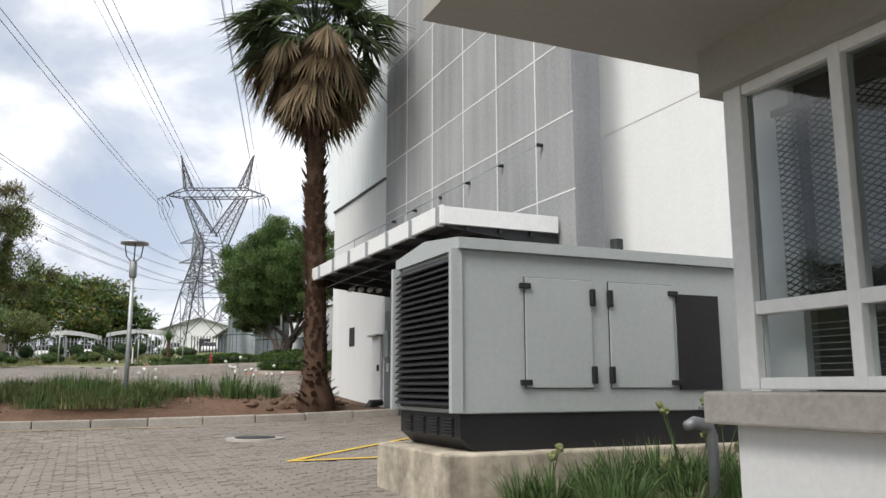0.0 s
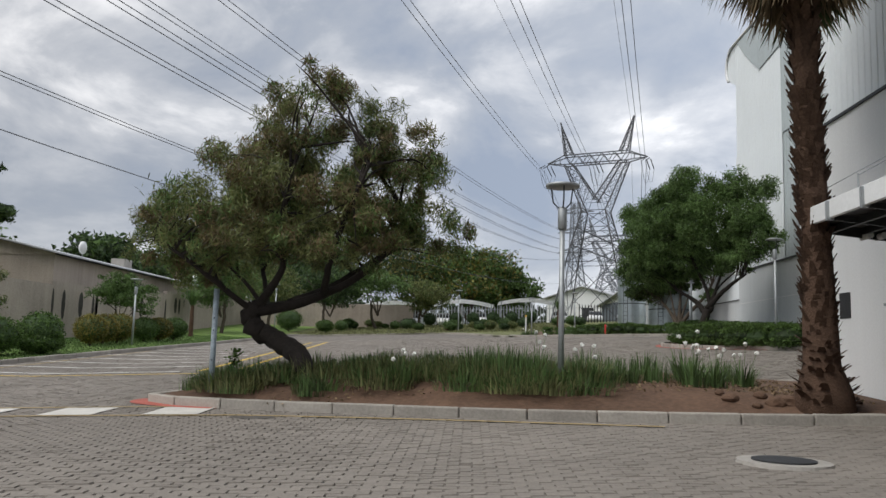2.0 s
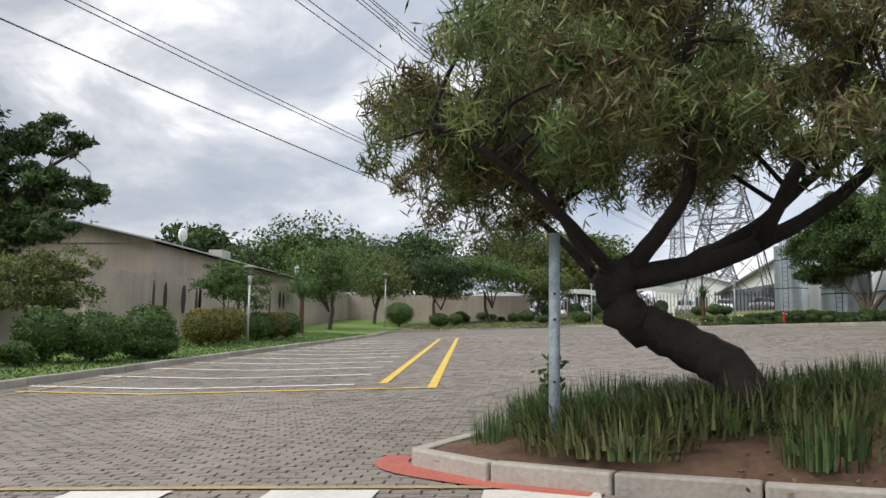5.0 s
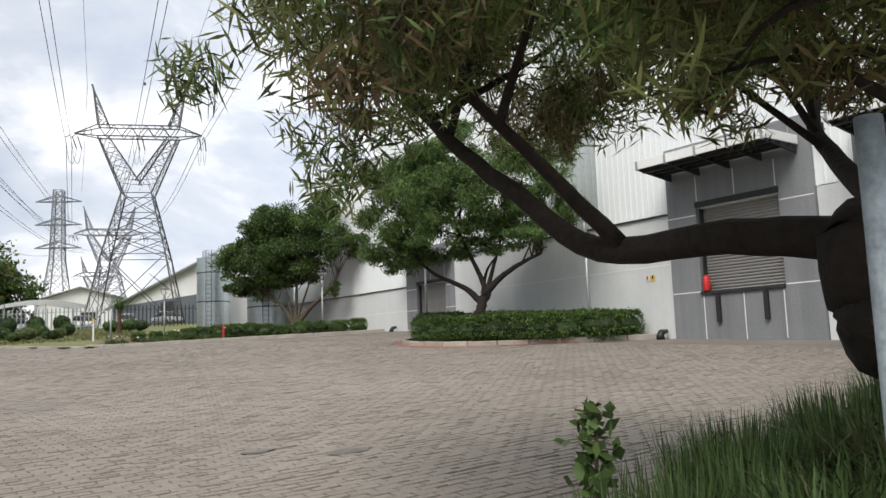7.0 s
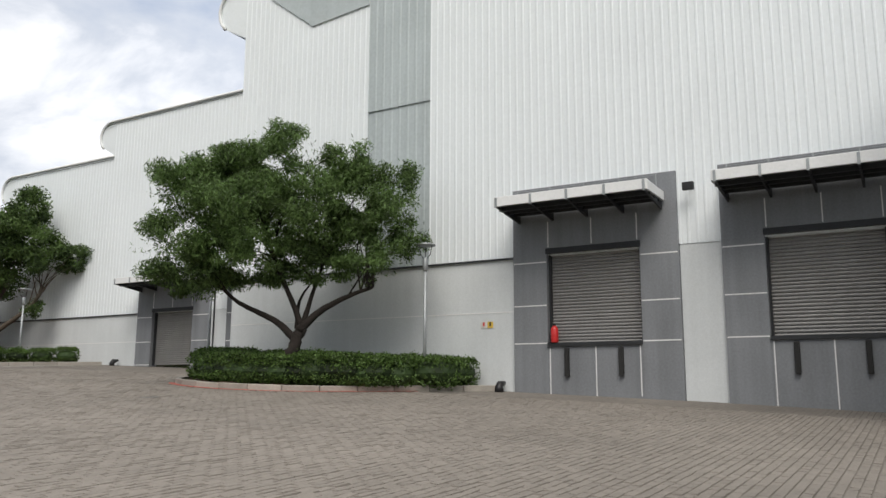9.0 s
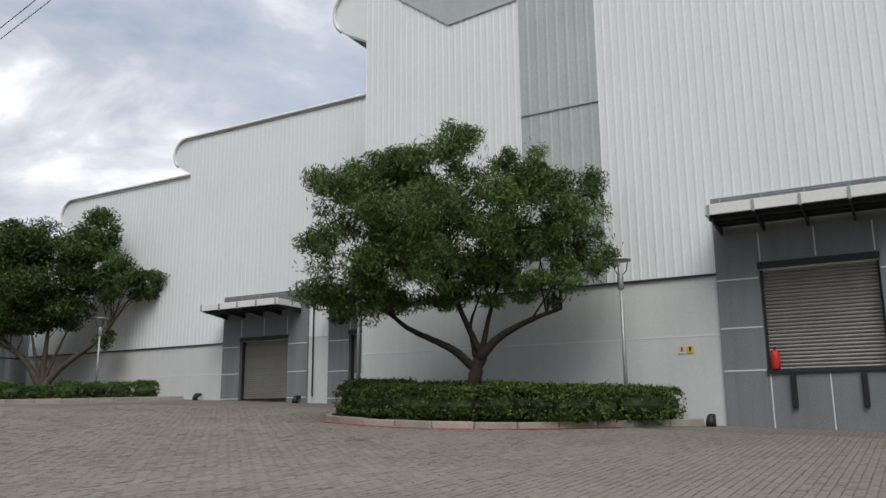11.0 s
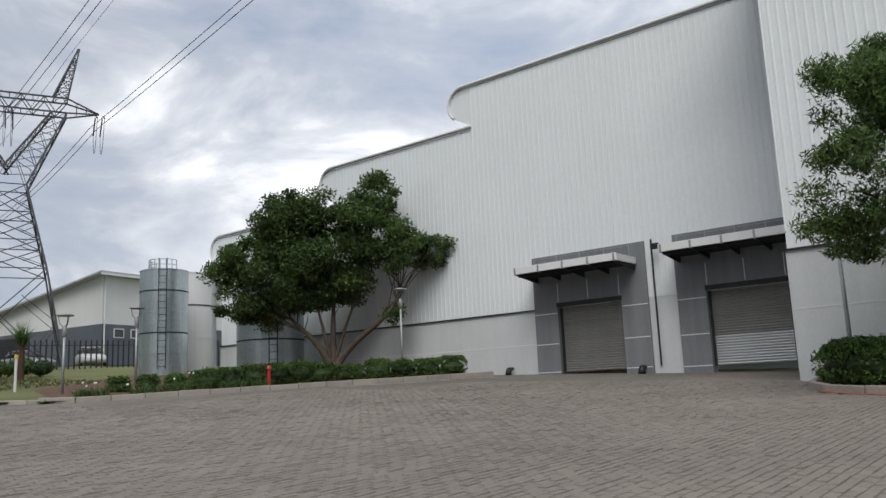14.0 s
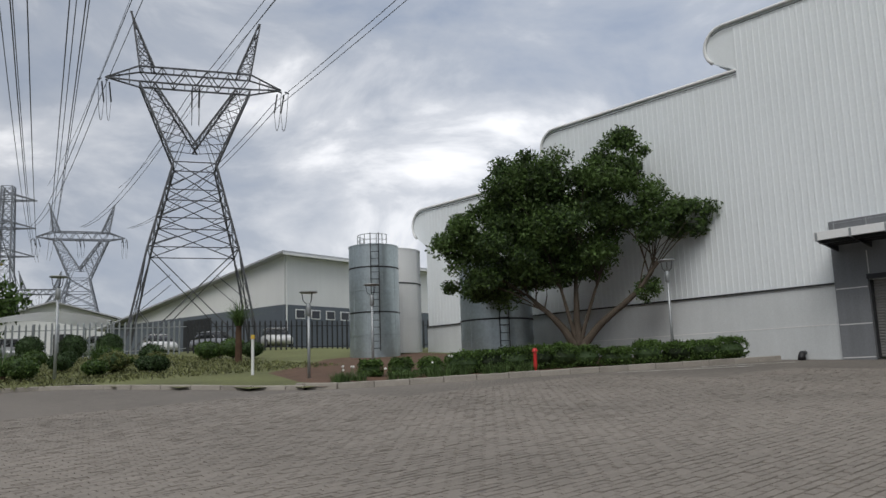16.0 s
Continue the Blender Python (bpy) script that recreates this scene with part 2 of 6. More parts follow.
def thing(name, at, label, category, group="", kind="", rz=0.0):
    ob = new(name)
    ob.empty_display_size = 0.2
    ob.matrix_basis = pose(at[0], at[1], at[2], 0, 0, rz)
    return tagged(ob, label, category, group, kind)


def box(bm, x0, x1, y0, y1, z0, z1, bevel=0.0):
    r = bmesh.ops.create_cube(bm, size=1.0, matrix=Matrix.Translation(((x0 + x1) / 2, (y0 + y1) / 2, (z0 + z1) / 2)) @ Matrix.Diagonal((x1 - x0, y1 - y0, z1 - z0, 1)))
    if bevel:
        es = {e for v in r["verts"] for e in v.link_edges}
        bmesh.ops.bevel(bm, geom=list(es), offset=bevel, segments=2, affect="EDGES", profile=0.5)
    return bm


def boxed(*a):
    return box(bmesh.new(), *a)


def rod(bm, p, q, r0, r1=None, seg=8, caps=True):
    p, q = Vector(p), Vector(q)
    d = q - p
    if d.length < 1e-6:
        return bm
    m = Matrix.Translation((p + q) / 2) @ d.to_track_quat("Z", "Y").to_matrix().to_4x4()
    bmesh.ops.create_cone(bm, cap_ends=caps, segments=seg, radius1=r0, radius2=r0 if r1 is None else r1, depth=d.length, matrix=m)
    return bm


def tube(bm, pts, radii, seg=8):
    """A tapered limb through points."""
    rings = []
    pts = [Vector(p) for p in pts]
    for i, p in enumerate(pts):
        d = (pts[min(i + 1, len(pts) - 1)] - pts[max(i - 1, 0)]).normalized()
        a = d.orthogonal().normalized() if i == 0 else (rings_axis - d * rings_axis.dot(d)).normalized()
        rings_axis = a
        b = d.cross(a)
        rings.append([bm.verts.new(p + (a * math.cos(2 * math.pi * k / seg) + b * math.sin(2 * math.pi * k / seg)) * radii[i]) for k in range(seg)])
    for r0, r1 in zip(rings, rings[1:]):
        for k in range(seg):
            bm.faces.new((r0[k], r0[(k + 1) % seg], r1[(k + 1) % seg], r1[k]))
    bm.faces.new(rings[-1])
    bm.faces.new(rings[0][::-1])
    return bm


def curve_pts(pts, n=6, wobble=0.0, rng=random):
    """A smooth line through points."""
    out = []
    P = [Vector(p) for p in pts]
    P = [P[0] * 2 - P[1]] + P + [P[-1] * 2 - P[-2]]
    for i in range(1, len(P) - 2):
        for k in range(n):
            t = k / n
            a, b, c, d = P[i - 1], P[i], P[i + 1], P[i + 2]
            v = 0.5 * ((2 * b) + (c - a) * t + (2 * a - 5 * b + 4 * c - d) * t * t + (3 * b - a - 3 * c + d) * t ** 3)
            if wobble:
                v += Vector((rng.uniform(-1, 1), rng.uniform(-1, 1), rng.uniform(-1, 1))) * wobble
            out.append(v)
    out.append(P[-2])
    return out


def quads(name, verts, faces):
    me = bpy.data.meshes.new(name)
    me.from_pydata(verts.tolist() if hasattr(verts, "tolist") else verts, [], faces.tolist() if hasattr(faces, "tolist") else faces)
    me.update()
    return me


def leaves(name, centres, length, width, rng, droop=0.5, spread=1.0, fold=0.3):
    """Pointed leaves at centres (n x 3), each a four-cornered blade."""
    n = len(centres)
    d = rng.normal(size=(n, 3))
    d[:, 2] = d[:, 2] * spread - droop
    d /= np.linalg.norm(d, axis=1)[:, None] + 1e-9
    s = np.cross(d, rng.normal(size=(n, 3)))
    s /= np.linalg.norm(s, axis=1)[:, None] + 1e-9
    L = (length * rng.uniform(0.6, 1.3, n))[:, None]
    W = (width * rng.uniform(0.7, 1.3, n))[:, None]
    a = centres - d * L / 2
    b = centres + s * W / 2
    c = centres + d * L / 2
    e = centres - s * W / 2
    v = np.stack([a, b, c, e], 1).reshape(-1, 3)
    f = np.arange(4 * n).reshape(n, 4)
    return quads(name, v, f)


def fill(blobs, n, rng, shell=0.55):
    """n points spread over the outer part of ellipsoid blobs (x, y, z, rx, ry, rz)."""
    B = np.array(blobs, float)
    w = (B[:, 3] * B[:, 4] + B[:, 4] * B[:, 5])
    i = rng.choice(len(B), n, p=w / w.sum())
    u = rng.normal(size=(n, 3))
    u /= np.linalg.norm(u, axis=1)[:, None]
    r = shell + (1 - shell) * rng.uniform(0, 1, n) ** 0.6
    r *= 1 + 0.07 * rng.normal(size=n)
    return B[i, :3] + u * r[:, None] * B[i, 3:6]


# ---- ground ----
def sheet(name, xs, ys, lift, material, label, category="ground", inside=None):
    vs, ids, fs = [], {}, []
    for i, x in enumerate(xs):
        for j, y in enumerate(ys):
            ids[i, j] = len(vs)
            vs.append((x, y, G(x, y) + lift))
    for i in range(len(xs) - 1):
        for j in range(len(ys) - 1):
            if inside is None or inside((xs[i] + xs[i + 1]) / 2, (ys[j] + ys[j + 1]) / 2):
                fs.append((ids[i, j], ids[i + 1, j], ids[i + 1, j + 1], ids[i, j + 1]))
    ob = part(name, quads(name, vs, fs), material, None, label, True)
    return tagged(ob, label, category, "", "structure")


def steps(a, b, d):
    n = max(1, round((b - a) / d))
    return [a + (b - a) * i / n for i in range(n + 1)]


far_x = [-2500, -900, -400, -150, -80] + steps(-60, 60, 2.0) + [80, 150, 400, 900, 2500]
far_y = [-2500, -900, -300, -100] + steps(-40, 150, 2.0) + [200, 400, 900, 2500]
sheet("ground", far_x, far_y, -0.06, SCRUB, "dry patchy grass and earth reaching to the horizon")

LEFT_KERB, FAR_KERB = -15.0, 60.0


def smooth_line(pts, n=8):
    return [(p.x, p.y) for p in curve_pts([(x, y, 0) for x, y in pts], n)]


def patch(name, outline, lift, material, label, crown=0.0, category="ground", centre=None):
    """A bed or marking with a ragged or straight outline, draped on the yard."""
    bm = bmesh.new()
    if centre is None:
        centre = (sum(p[0] for p in outline) / len(outline), sum(p[1] for p in outline) / len(outline))
    c = bm.verts.new((centre[0], centre[1], G(*centre) + lift + crown))
    prev = None
    rings = []
    for f in (1.0, 0.8, 0.55, 0.28):
        ring = []
        for x, y in outline:
            px, py = centre[0] + (x - centre[0]) * f, centre[1] + (y - centre[1]) * f
            h = crown * (1 - f * f)
            if crown and f < 1:
                h += 0.08 * noise.noise((px * 1.3, py * 1.3, 0))
            ring.append(bm.verts.new((px, py, G(px, py) + lift + h)))
        rings.append(ring)
    n = len(outline)
    for a, b in zip(rings, rings[1:]):
        for k in range(n):
            bm.faces.new((a[k], a[(k + 1) % n], b[(k + 1) % n], b[k]))
    for k in range(n):
        bm.faces.new((rings[-1][k], rings[-1][(k + 1) % n], c))
    bmesh.ops.recalc_face_normals(bm, faces=bm.faces)
    ob = part(name, bm, material, None, label, True)
    return tagged(ob, label, category, "", "structure")


# the paved yard, between the beds
sheet("pavement", steps(-15, 17, 1.0), steps(-12, 67, 1.0), 0.0, PAVESHEET, "sandy joints of the paved yard", "pavement")


def strip(name, pts, width, material, label, lift=0.024, parent=None):
    """A painted line along points on the yard."""
    vs, fs = [], []
    dense = []
    for (x0, y0), (x1, y1) in zip(pts, pts[1:]):
        n = max(1, int(math.hypot(x1 - x0, y1 - y0) / 0.8))
        dense += [(x0 + (x1 - x0) * k / n, y0 + (y1 - y0) * k / n) for k in range(n)]
    dense.append(pts[-1])
    for i, (x, y) in enumerate(dense):
        a, b = dense[max(i - 1, 0)], dense[min(i + 1, len(dense) - 1)]
        dx, dy = b[0] - a[0], b[1] - a[1]
        L = math.hypot(dx, dy)
        nx, ny = -dy / L * width / 2, dx / L * width / 2
        vs += [(x + nx, y + ny, G(x + nx, y + ny) + lift), (x - nx, y - ny, G(x - nx, y - ny) + lift)]
    for i in range(len(dense) - 1):
        fs.append((2 * i, 2 * i + 1, 2 * i + 3, 2 * i + 2))
    ob = part(name, quads(name, vs, fs), material)
    return tagged(ob, label, "road marking", "", "structure")


def kerb(name, pts, label, height=0.16, width=0.14, piece=0.95, closed=False):
    """A row of kerb stones along a line."""
    t = thing(name, (0, 0, 0), label, "kerb", "", "structure")
    line, acc, out = pts + ([pts[0]] if closed else []), 0.0, [pts[0]]
    for (x0, y0), (x1, y1) in zip(line, line[1:]):
        d = math.hypot(x1 - x0, y1 - y0)
        while acc + d >= piece:
            f = (piece - acc) / d
            x0, y0 = x0 + (x1 - x0) * f, y0 + (y1 - y0) * f
            out.append((x0, y0))
            d, acc = math.hypot(x1 - x0, y1 - y0), 0.0
        acc += d
    out.append(line[-1])
    rng = random.Random(len(out))
    for (x0, y0), (x1, y1) in zip(out, out[1:]):
        L = math.hypot(x1 - x0, y1 - y0)
        if L < 0.15:
            continue
        bm = boxed(-L / 2 + 0.006, L / 2 - 0.006, -width / 2, width / 2, -0.12, height, 0.02)
        s = part("kerb_stone", bm, KERB, t)
        za, zb = G(x0, y0), G(x1, y1)
        s.matrix_basis = pose((x0 + x1) / 2, (y0 + y1) / 2, (za + zb) / 2 + rng.uniform(-0.008, 0.008), 0, -math.degrees(math.atan2(zb - za, L)), math.degrees(math.atan2(y1 - y0, x1 - x0)) + rng.uniform(-0.6, 0.6))
    return t


# the island with the leaning tree, lamp and palm
island = smooth_line([(5.95, 15.6), (2.2, 15.75), (-0.9, 16.1), (-4.2, 17.0), (-5.55, 17.7), (-5.9, 18.3), (-5.5, 18.9), (-4.4, 19.45), (-2.6, 19.9), (0.5, 20.25), (3.5, 20.35), (5.95, 20.4)], 6)
patch("island_soil", island + [(5.95, 18.5)], 0.10, SOIL, "bare red-brown soil bed with dry leaves", 0.42, "soil")
kerb("island_kerb", island, "weathered concrete kerb round the planted island")

# the island with the hedge and green tree
hedge_isle = smooth_line([(11.6, 31.9), (10.0, 33.3), (8.0, 35.3), (7.35, 37.2), (7.6, 39.2), (8.7, 40.8), (11.6, 41.3)], 6)
patch("hedge_island_soil", hedge_isle + [(11.6, 37)], 0.08, SOIL, "dark soil under the clipped hedge", 0.12, "soil")
kerb("hedge_island_kerb", hedge_isle, "pale concrete kerb with chipped red paint round the hedge island")

# the bed before the far wall, and the lawns
far_bed = smooth_line([(15.9, 54.0), (13.2, 55.0), (10.8, 56.0), (6.5, 57.8), (2.9, 59.5), (2.2, 60.6)], 6)
patch("far_bed_soil", far_bed + [(4, 66), (10, 72), (16, 72), (16, 62)], 0.07, SOIL, "planted bed before the warehouse wall", 0.1, "soil", (11, 62))
kerb("far_bed_kerb", far_bed, "low concrete kerb along the far planted bed")
sheet("lawn_side", steps(-24, -15, 1.0), steps(-12, 82, 2.0), 0.10, GRASS, "green mown lawn strip along the boundary wall", "lawn")
sheet("lawn_bank", steps(-24, 17, 1.0), steps(57, 96, 1.0), 0.08, SCRUB, "rough grassy bank beyond the yard", "lawn", lambda x, y: y > 67.4 or (x > -1.5 and y > 68.6 - 2.1 * (x + 2.0) and y > 59.5 and not (x > 2.5 and y < 62)))
kerb("side_kerb", [(-15, y) for y in steps(-6, 63, 1.0)], "straight concrete kerb along the lawn")
kerb("far_kerb", smooth_line([(-15, 63), (-14, 66.2), (-8, 67.0), (-2.5, 66.8), (-0.2, 64), (1.2, 61.6), (2.2, 60.2)], 5), "concrete kerb at the far edge of the yard", 0.12)

# road paint
for k in range(6):
    x = -4.6 - k * 1.55
    strip("crosswalk_bar", [(x + 0.15, 16.65), (x - 0.65, 16.65)], 0.95, WHITEPAINT, "worn white painted crossing bar on pavers")
strip("crossing_line_front", [(2.0, 15.3), (-3.9, 16.08), (-14, 16.08)], 0.09, FADEDYELLOW, "faded yellow line across the road")
strip("crossing_line_back", [(-5.2, 17.22), (-14.5, 17.22)], 0.09, FADEDYELLOW, "faded yellow line across the road")
strip("bay_edge_line", [(-14.2, 17.3), (-14.2, 30), (-14.6, 40)], 0.1, FADEDYELLOW, "faded yellow line beside the lawn kerb")
strip("bay_front_line", [(-6.75, 25.2), (-14.4, 25.2)], 0.15, YELLOW, "faded yellow line at the head of the bays")
strip("bay_yellow_line", [(-6.72, 25.1), (-9.4, 54.7)], 0.16, YELLOW, "bright yellow painted line beside the parking bays")
strip("bay_yellow_line_inner", [(-7.8, 26.3), (-10.3, 54.3)], 0.16, YELLOW, "bright yellow painted line beside the parking bays")
BAYWHITE = mat("bay_line_paint", (0.74, 0.73, 0.7), 0.8, 0, 0.2, 30, 3, 0.1)
for k in range(11):
    y = 26.2 + k * 2.5
    strip("bay_line", [(-8.3 - 0.09 * (y - 26), y), (-14.8, y)], 0.15, BAYWHITE, "thin white parking bay line")
strip("portal_yellow_line", [(2.25, 9.4), (5.2, 8.6)], 0.12, YELLOW, "yellow painted line before the portal")
strip("portal_yellow_line_side", [(2.25, 9.4), (4.9, 11.6)], 0.1, YELLOW, "yellow painted line before the portal")
strip("red_arc", [(x - 0.22, y + 0.02) for x, y in island[18:33]], 0.28, REDPAINT, "worn red paint round the island nose")
strip("red_arc_hedge", [(x - 0.2, y - 0.02) for x, y in hedge_isle[6:30]], 0.2, REDPAINT, "worn red paint round the hedge island")
for a, b in (((9.5, 55.6), (12.6, 53.2)), ((12.2, 54.6), (14.6, 52.9)), ((-6, 60), (-13.5, 52))):
    strip("kerbside_line", [a, b], 0.1, WHITEPAINT, "thin white line near the kerb")
# manhole and oil stains
mh = thing("manhole", (2.5, 12.6, G(2.5, 12.6)), "iron manhole cover in a pale concrete collar", "manhole")
part("collar", rod(bmesh.new(), (0, 0, -0.05), (0, 0, 0.035), 0.46, 0.44, 24), CONCRETE, mh)
part("cover", rod(bmesh.new(), (0, 0, 0.0), (0, 0, 0.05), 0.3, 0.3, 24), DARKSTEEL, mh)
OIL = mat("oil_stain", (0.11, 0.10, 0.09), 0.6, 0, 0.4, 12, 3, 0.1)
for x, y, r in ((-3.7, 23.1, 0.16), (-4.3, 23.8, 0.12), (-8.0, 33.5, 0.2), (-4.5, 47, 0.3), (-5.6, 49.5, 0.25), (-7.0, 51.5, 0.2), (4.0, 36.5, 0.2), (-3.6, 15.9, 0.25)):
    o = [(x + r * (1.4 + 0.5 * noise.noise((k * 0.9, x, y))) * math.cos(k * 0.45), y + r * (0.8 + 0.5 * noise.noise((k * 0.9, y, x))) * math.sin(k * 0.45)) for k in range(14)]
    patch("oil_stain", o, 0.018 if y < 37 else 0.006, OIL, "dark oil stain on the pavers", 0, "stain")


# ---- warehouse ----
def ribbed(name, x, y0, y1, z0, top, material, pitch=0.22, depth=0.014, parent=None, label="", face=-1):
    """Vertical ribbed sheeting in the plane x; top(y) is its upper edge."""
    vs, fs = [], []
    n = int((y1 - y0) / pitch)
    prof = []
    for i in range(n + 1):
        y = y0 + i * pitch
        prof += [(y, 0), (y + pitch * 0.62, 0), (y + pitch * 0.72, 1), (y + pitch * 0.9, 1)]
    prof = [(min(y, y1), d) for y, d in prof]
    for y, d in prof:
        xx = x + face * d * depth
        vs += [(xx, y, z0), (xx, y, top(y))]
    for i in range(len(prof) - 1):
        fs.append((2 * i, 2 * i + 1, 2 * i + 3, 2 * i + 2))
    return part(name, quads(name, vs, fs), material, parent, label)


def wall(name, x0, x1, y0, y1, z0, z1, material, label):
    return tagged(part(name, boxed(x0, x1, y0, y1, z0, z1), material), label, "wall", "", "structure")


KX, DX, AX = 11.7, 16.3, 6.0
wall("wall_dock_plinth_1", KX, KX + 0.3, 31.3, 41.9, 0.8, 5.42, PLASTER, "pale grey painted plinth wall")
wall("wall_dock_plinth_2", KX, KX + 0.3, 25.85, 26.85, 0.8, 5.42, PLASTER, "pale grey painted plinth wall")
wall("wall_dock_plinth_3", KX, KX + 0.3, 19.4, 21.3, 0.3, 5.42, PLASTER, "pale grey painted plinth wall")
wall("wall_dock_return", KX + 0.3, DX, 41.6, 41.9, 1.5, 16.2, PLASTER, "white return wall of the dock block")
wall("wall_dock_core", KX + 0.06, KX + 0.4, 19.4, 41.55, 5.43, 14.2, CLAD, "white sheeted warehouse wall")
wall("wall_far_plinth_1", DX, DX + 0.3, 52.15, 71.5, 1.5, 5.16, PLASTER, "pale grey painted plinth wall")
wall("wall_far_plinth_2", DX, DX + 0.3, 46.7, 47.8, 1.5, 5.16, PLASTER, "pale grey painted plinth wall")
wall("wall_far_core", DX + 0.06, DX + 0.4, 42.0, 71.4, 5.17, 10.4, CLAD, "white sheeted warehouse wall")
wall("wall_far_end", DX + 0.3, 40, 71.3, 71.5, 2.0, 10.9, CLAD, "white end wall of the warehouse")


def roof_step(y_in, z_in, y_out, z_top, y_back, x, parent_name):
    """One stepped roof end: a bullnose curl at the far end of a level eave."""
    r = (z_top - z_in) * 0.42
    pts = [(y_in, z_in)]
    cy, cz = y_out - r, z_top - r
    for k in range(0, 9):
        a = radians(-50 + k * 17.5)
        pts.append((cy + r * math.cos(a), cz + r * math.sin(a)))
    pts += [(y_back, z_top)]
    t = thing(parent_name, (0, 0, 0), "white sheeted gable with a rounded bullnose eave", "roof", "", "structure")
    bm = bmesh.new()
    lower = pts + [(y_back, z_in - 0.02)]
    f = [bm.verts.new((x + 0.03, y, z)) for y, z in lower]
    b = [bm.verts.new((x + 0.4, y, z)) for y, z in lower]
    bm.faces.new(f)
    bm.faces.new(b[::-1])
    for i in range(len(f)):
        j = (i + 1) % len(f)
        bm.faces.new((f[i], b[i], b[j], f[j]))
    bmesh.ops.recalc_face_normals(bm, faces=bm.faces)
    part("gable_sheet", bm, CLAD, t)
    # rolled edge trim, with a thin dark tube laid under it as its shadow
    bm = bmesh.new()
    tube(bm, [(x - 0.02, y, z + 0.0) for y, z in pts[1:]], [0.06] * (len(pts) - 1), 10)
    part("bullnose_trim", bm, WHITESTEEL, t, "", True)
    bm = bmesh.new()
    tube(bm, [(x - 0.04, y, z - 0.16) for y, z in pts[7:]], [0.014] * (len(pts) - 7), 6)
    part("shadow_line", bm, DARKSTEEL, t)
    bm = bmesh.new()
    v = [(y, z) for y, z in pts]
    for (ya, za), (yb, zb) in zip(v[1:], v[2:]):
        q = [bm.verts.new(p) for p in ((x, ya, za), (x, yb, zb), (x + 26, yb, zb), (x + 26, ya, za))]
        bm.faces.new(q)
    part("roof_sheet", bm, CLAD, t)
    return t


roof_step(54.8, 12.95, 55.85, 14.68, 41.9, DX, "warehouse_roof_upper")
roof_step(62.8, 11.1, 63.75, 12.9, 54.75, DX, "warehouse_roof_middle")
roof_step(71.45, 9.1, 72.4, 11.0, 62.8, DX, "warehouse_roof_lower")
roof_step(41.85, 14.25, 43.2, 16.35, 36.45, KX, "warehouse_roof_dock")
wall("wall_dock_top", KX + 0.06, KX + 0.4, 19.4, 36.4, 14.2, 21.0, CLAD, "white sheeted upper warehouse wall")
wall("wall_far_fill_1", DX + 0.05, DX + 0.4, 42.0, 54.7, 10.4, 12.9, CLAD, "white sheeted warehouse wall")
wall("wall_far_fill_2", DX + 0.05, DX + 0.4, 42.0, 62.7, 10.4, 11.05, CLAD, "white sheeted warehouse wall")
rk = tagged(ribbed("ribbed_sheeting_dock", KX, 19.4, 34.1, 5.44, lambda y: 20.9, CLAD), "white ribbed wall sheeting above the docks", "cladding", "", "structure")
rk2 = tagged(ribbed("ribbed_sheeting_dock_far", KX, 36.4, 41.85, 5.44, lambda y: 16.2, CLAD), "white ribbed wall sheeting", "cladding", "", "structure")
# the recess's shade is painted as grey sheets in the wall plane
rk3 = tagged(ribbed("grey_sheeting_strip", KX + 0.04, 34.1, 36.4, 5.44, lambda y: 10.5, CLAD_SHADE, 0.3), "ribbed sheeting strip greyed to read as an angled recess", "cladding", "", "structure")
rk4 = tagged(ribbed("grey_sheeting_strip_upper", KX + 0.0, 34.1, 36.4, 10.5, lambda y: 20.0, CLAD_SHADE, 0.3), "ribbed sheeting strip greyed to read as an angled recess", "cladding", "", "structure")
# soffit shade as a flat grey polygon just off the wall
bm = bmesh.new()
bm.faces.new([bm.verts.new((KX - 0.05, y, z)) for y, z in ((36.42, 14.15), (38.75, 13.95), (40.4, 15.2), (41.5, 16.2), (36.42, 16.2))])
tagged(part("grey_gable_patch", bm, CLAD_SHADE), "flat patch coloured grey as the roof step's shaded underside", "cladding", "", "structure")
rd = tagged(ribbed("ribbed_sheeting_far", DX, 42.0, 71.4, 5.17, lambda y: 14.55 if y < 54.75 else (12.8 if y < 62.8 else 10.9), CLAD), "white ribbed wall sheeting above the far docks", "cladding", "", "structure")
for nm, x, y0, y1, z in (("drip_flashing_dock", KX, 31.3, 41.9, 5.43), ("drip_flashing_far", DX, 52.15, 71.5, 5.165)):
    tagged(part(nm, boxed(x - 0.06, x, y0, y1, z - 0.03, z + 0.02), DARKSTEEL), "thin dark drip flashing", "trim", "", "structure")
for nm, x, y0, y1, z in (("wall_joint_dock", KX, 31.3, 41.9, 3.95), ("wall_joint_far", DX, 52.15, 66, 3.9)):
    tagged(part(nm, boxed(x - 0.006, x, y0, y1, z, z + 0.03), JOINT), "white sealed wall joint", "trim", "", "structure")
# roof bulk closing the warehouse
tagged(part("warehouse_roof_back", boxed(KX + 0.4, 44, 19.4, 41.5, 20.7, 20.9), CLAD), "white warehouse roof", "roof", "", "structure")
wall("wall_back", 43.7, 44, 8, 71, 1, 16, CLAD, "white rear wall of the warehouse")
wall("wall_between", AX + 0.4, KX + 0.3, 20.3, 20.6, 0.3, 10.6, CLAD, "white return wall beside the docks")


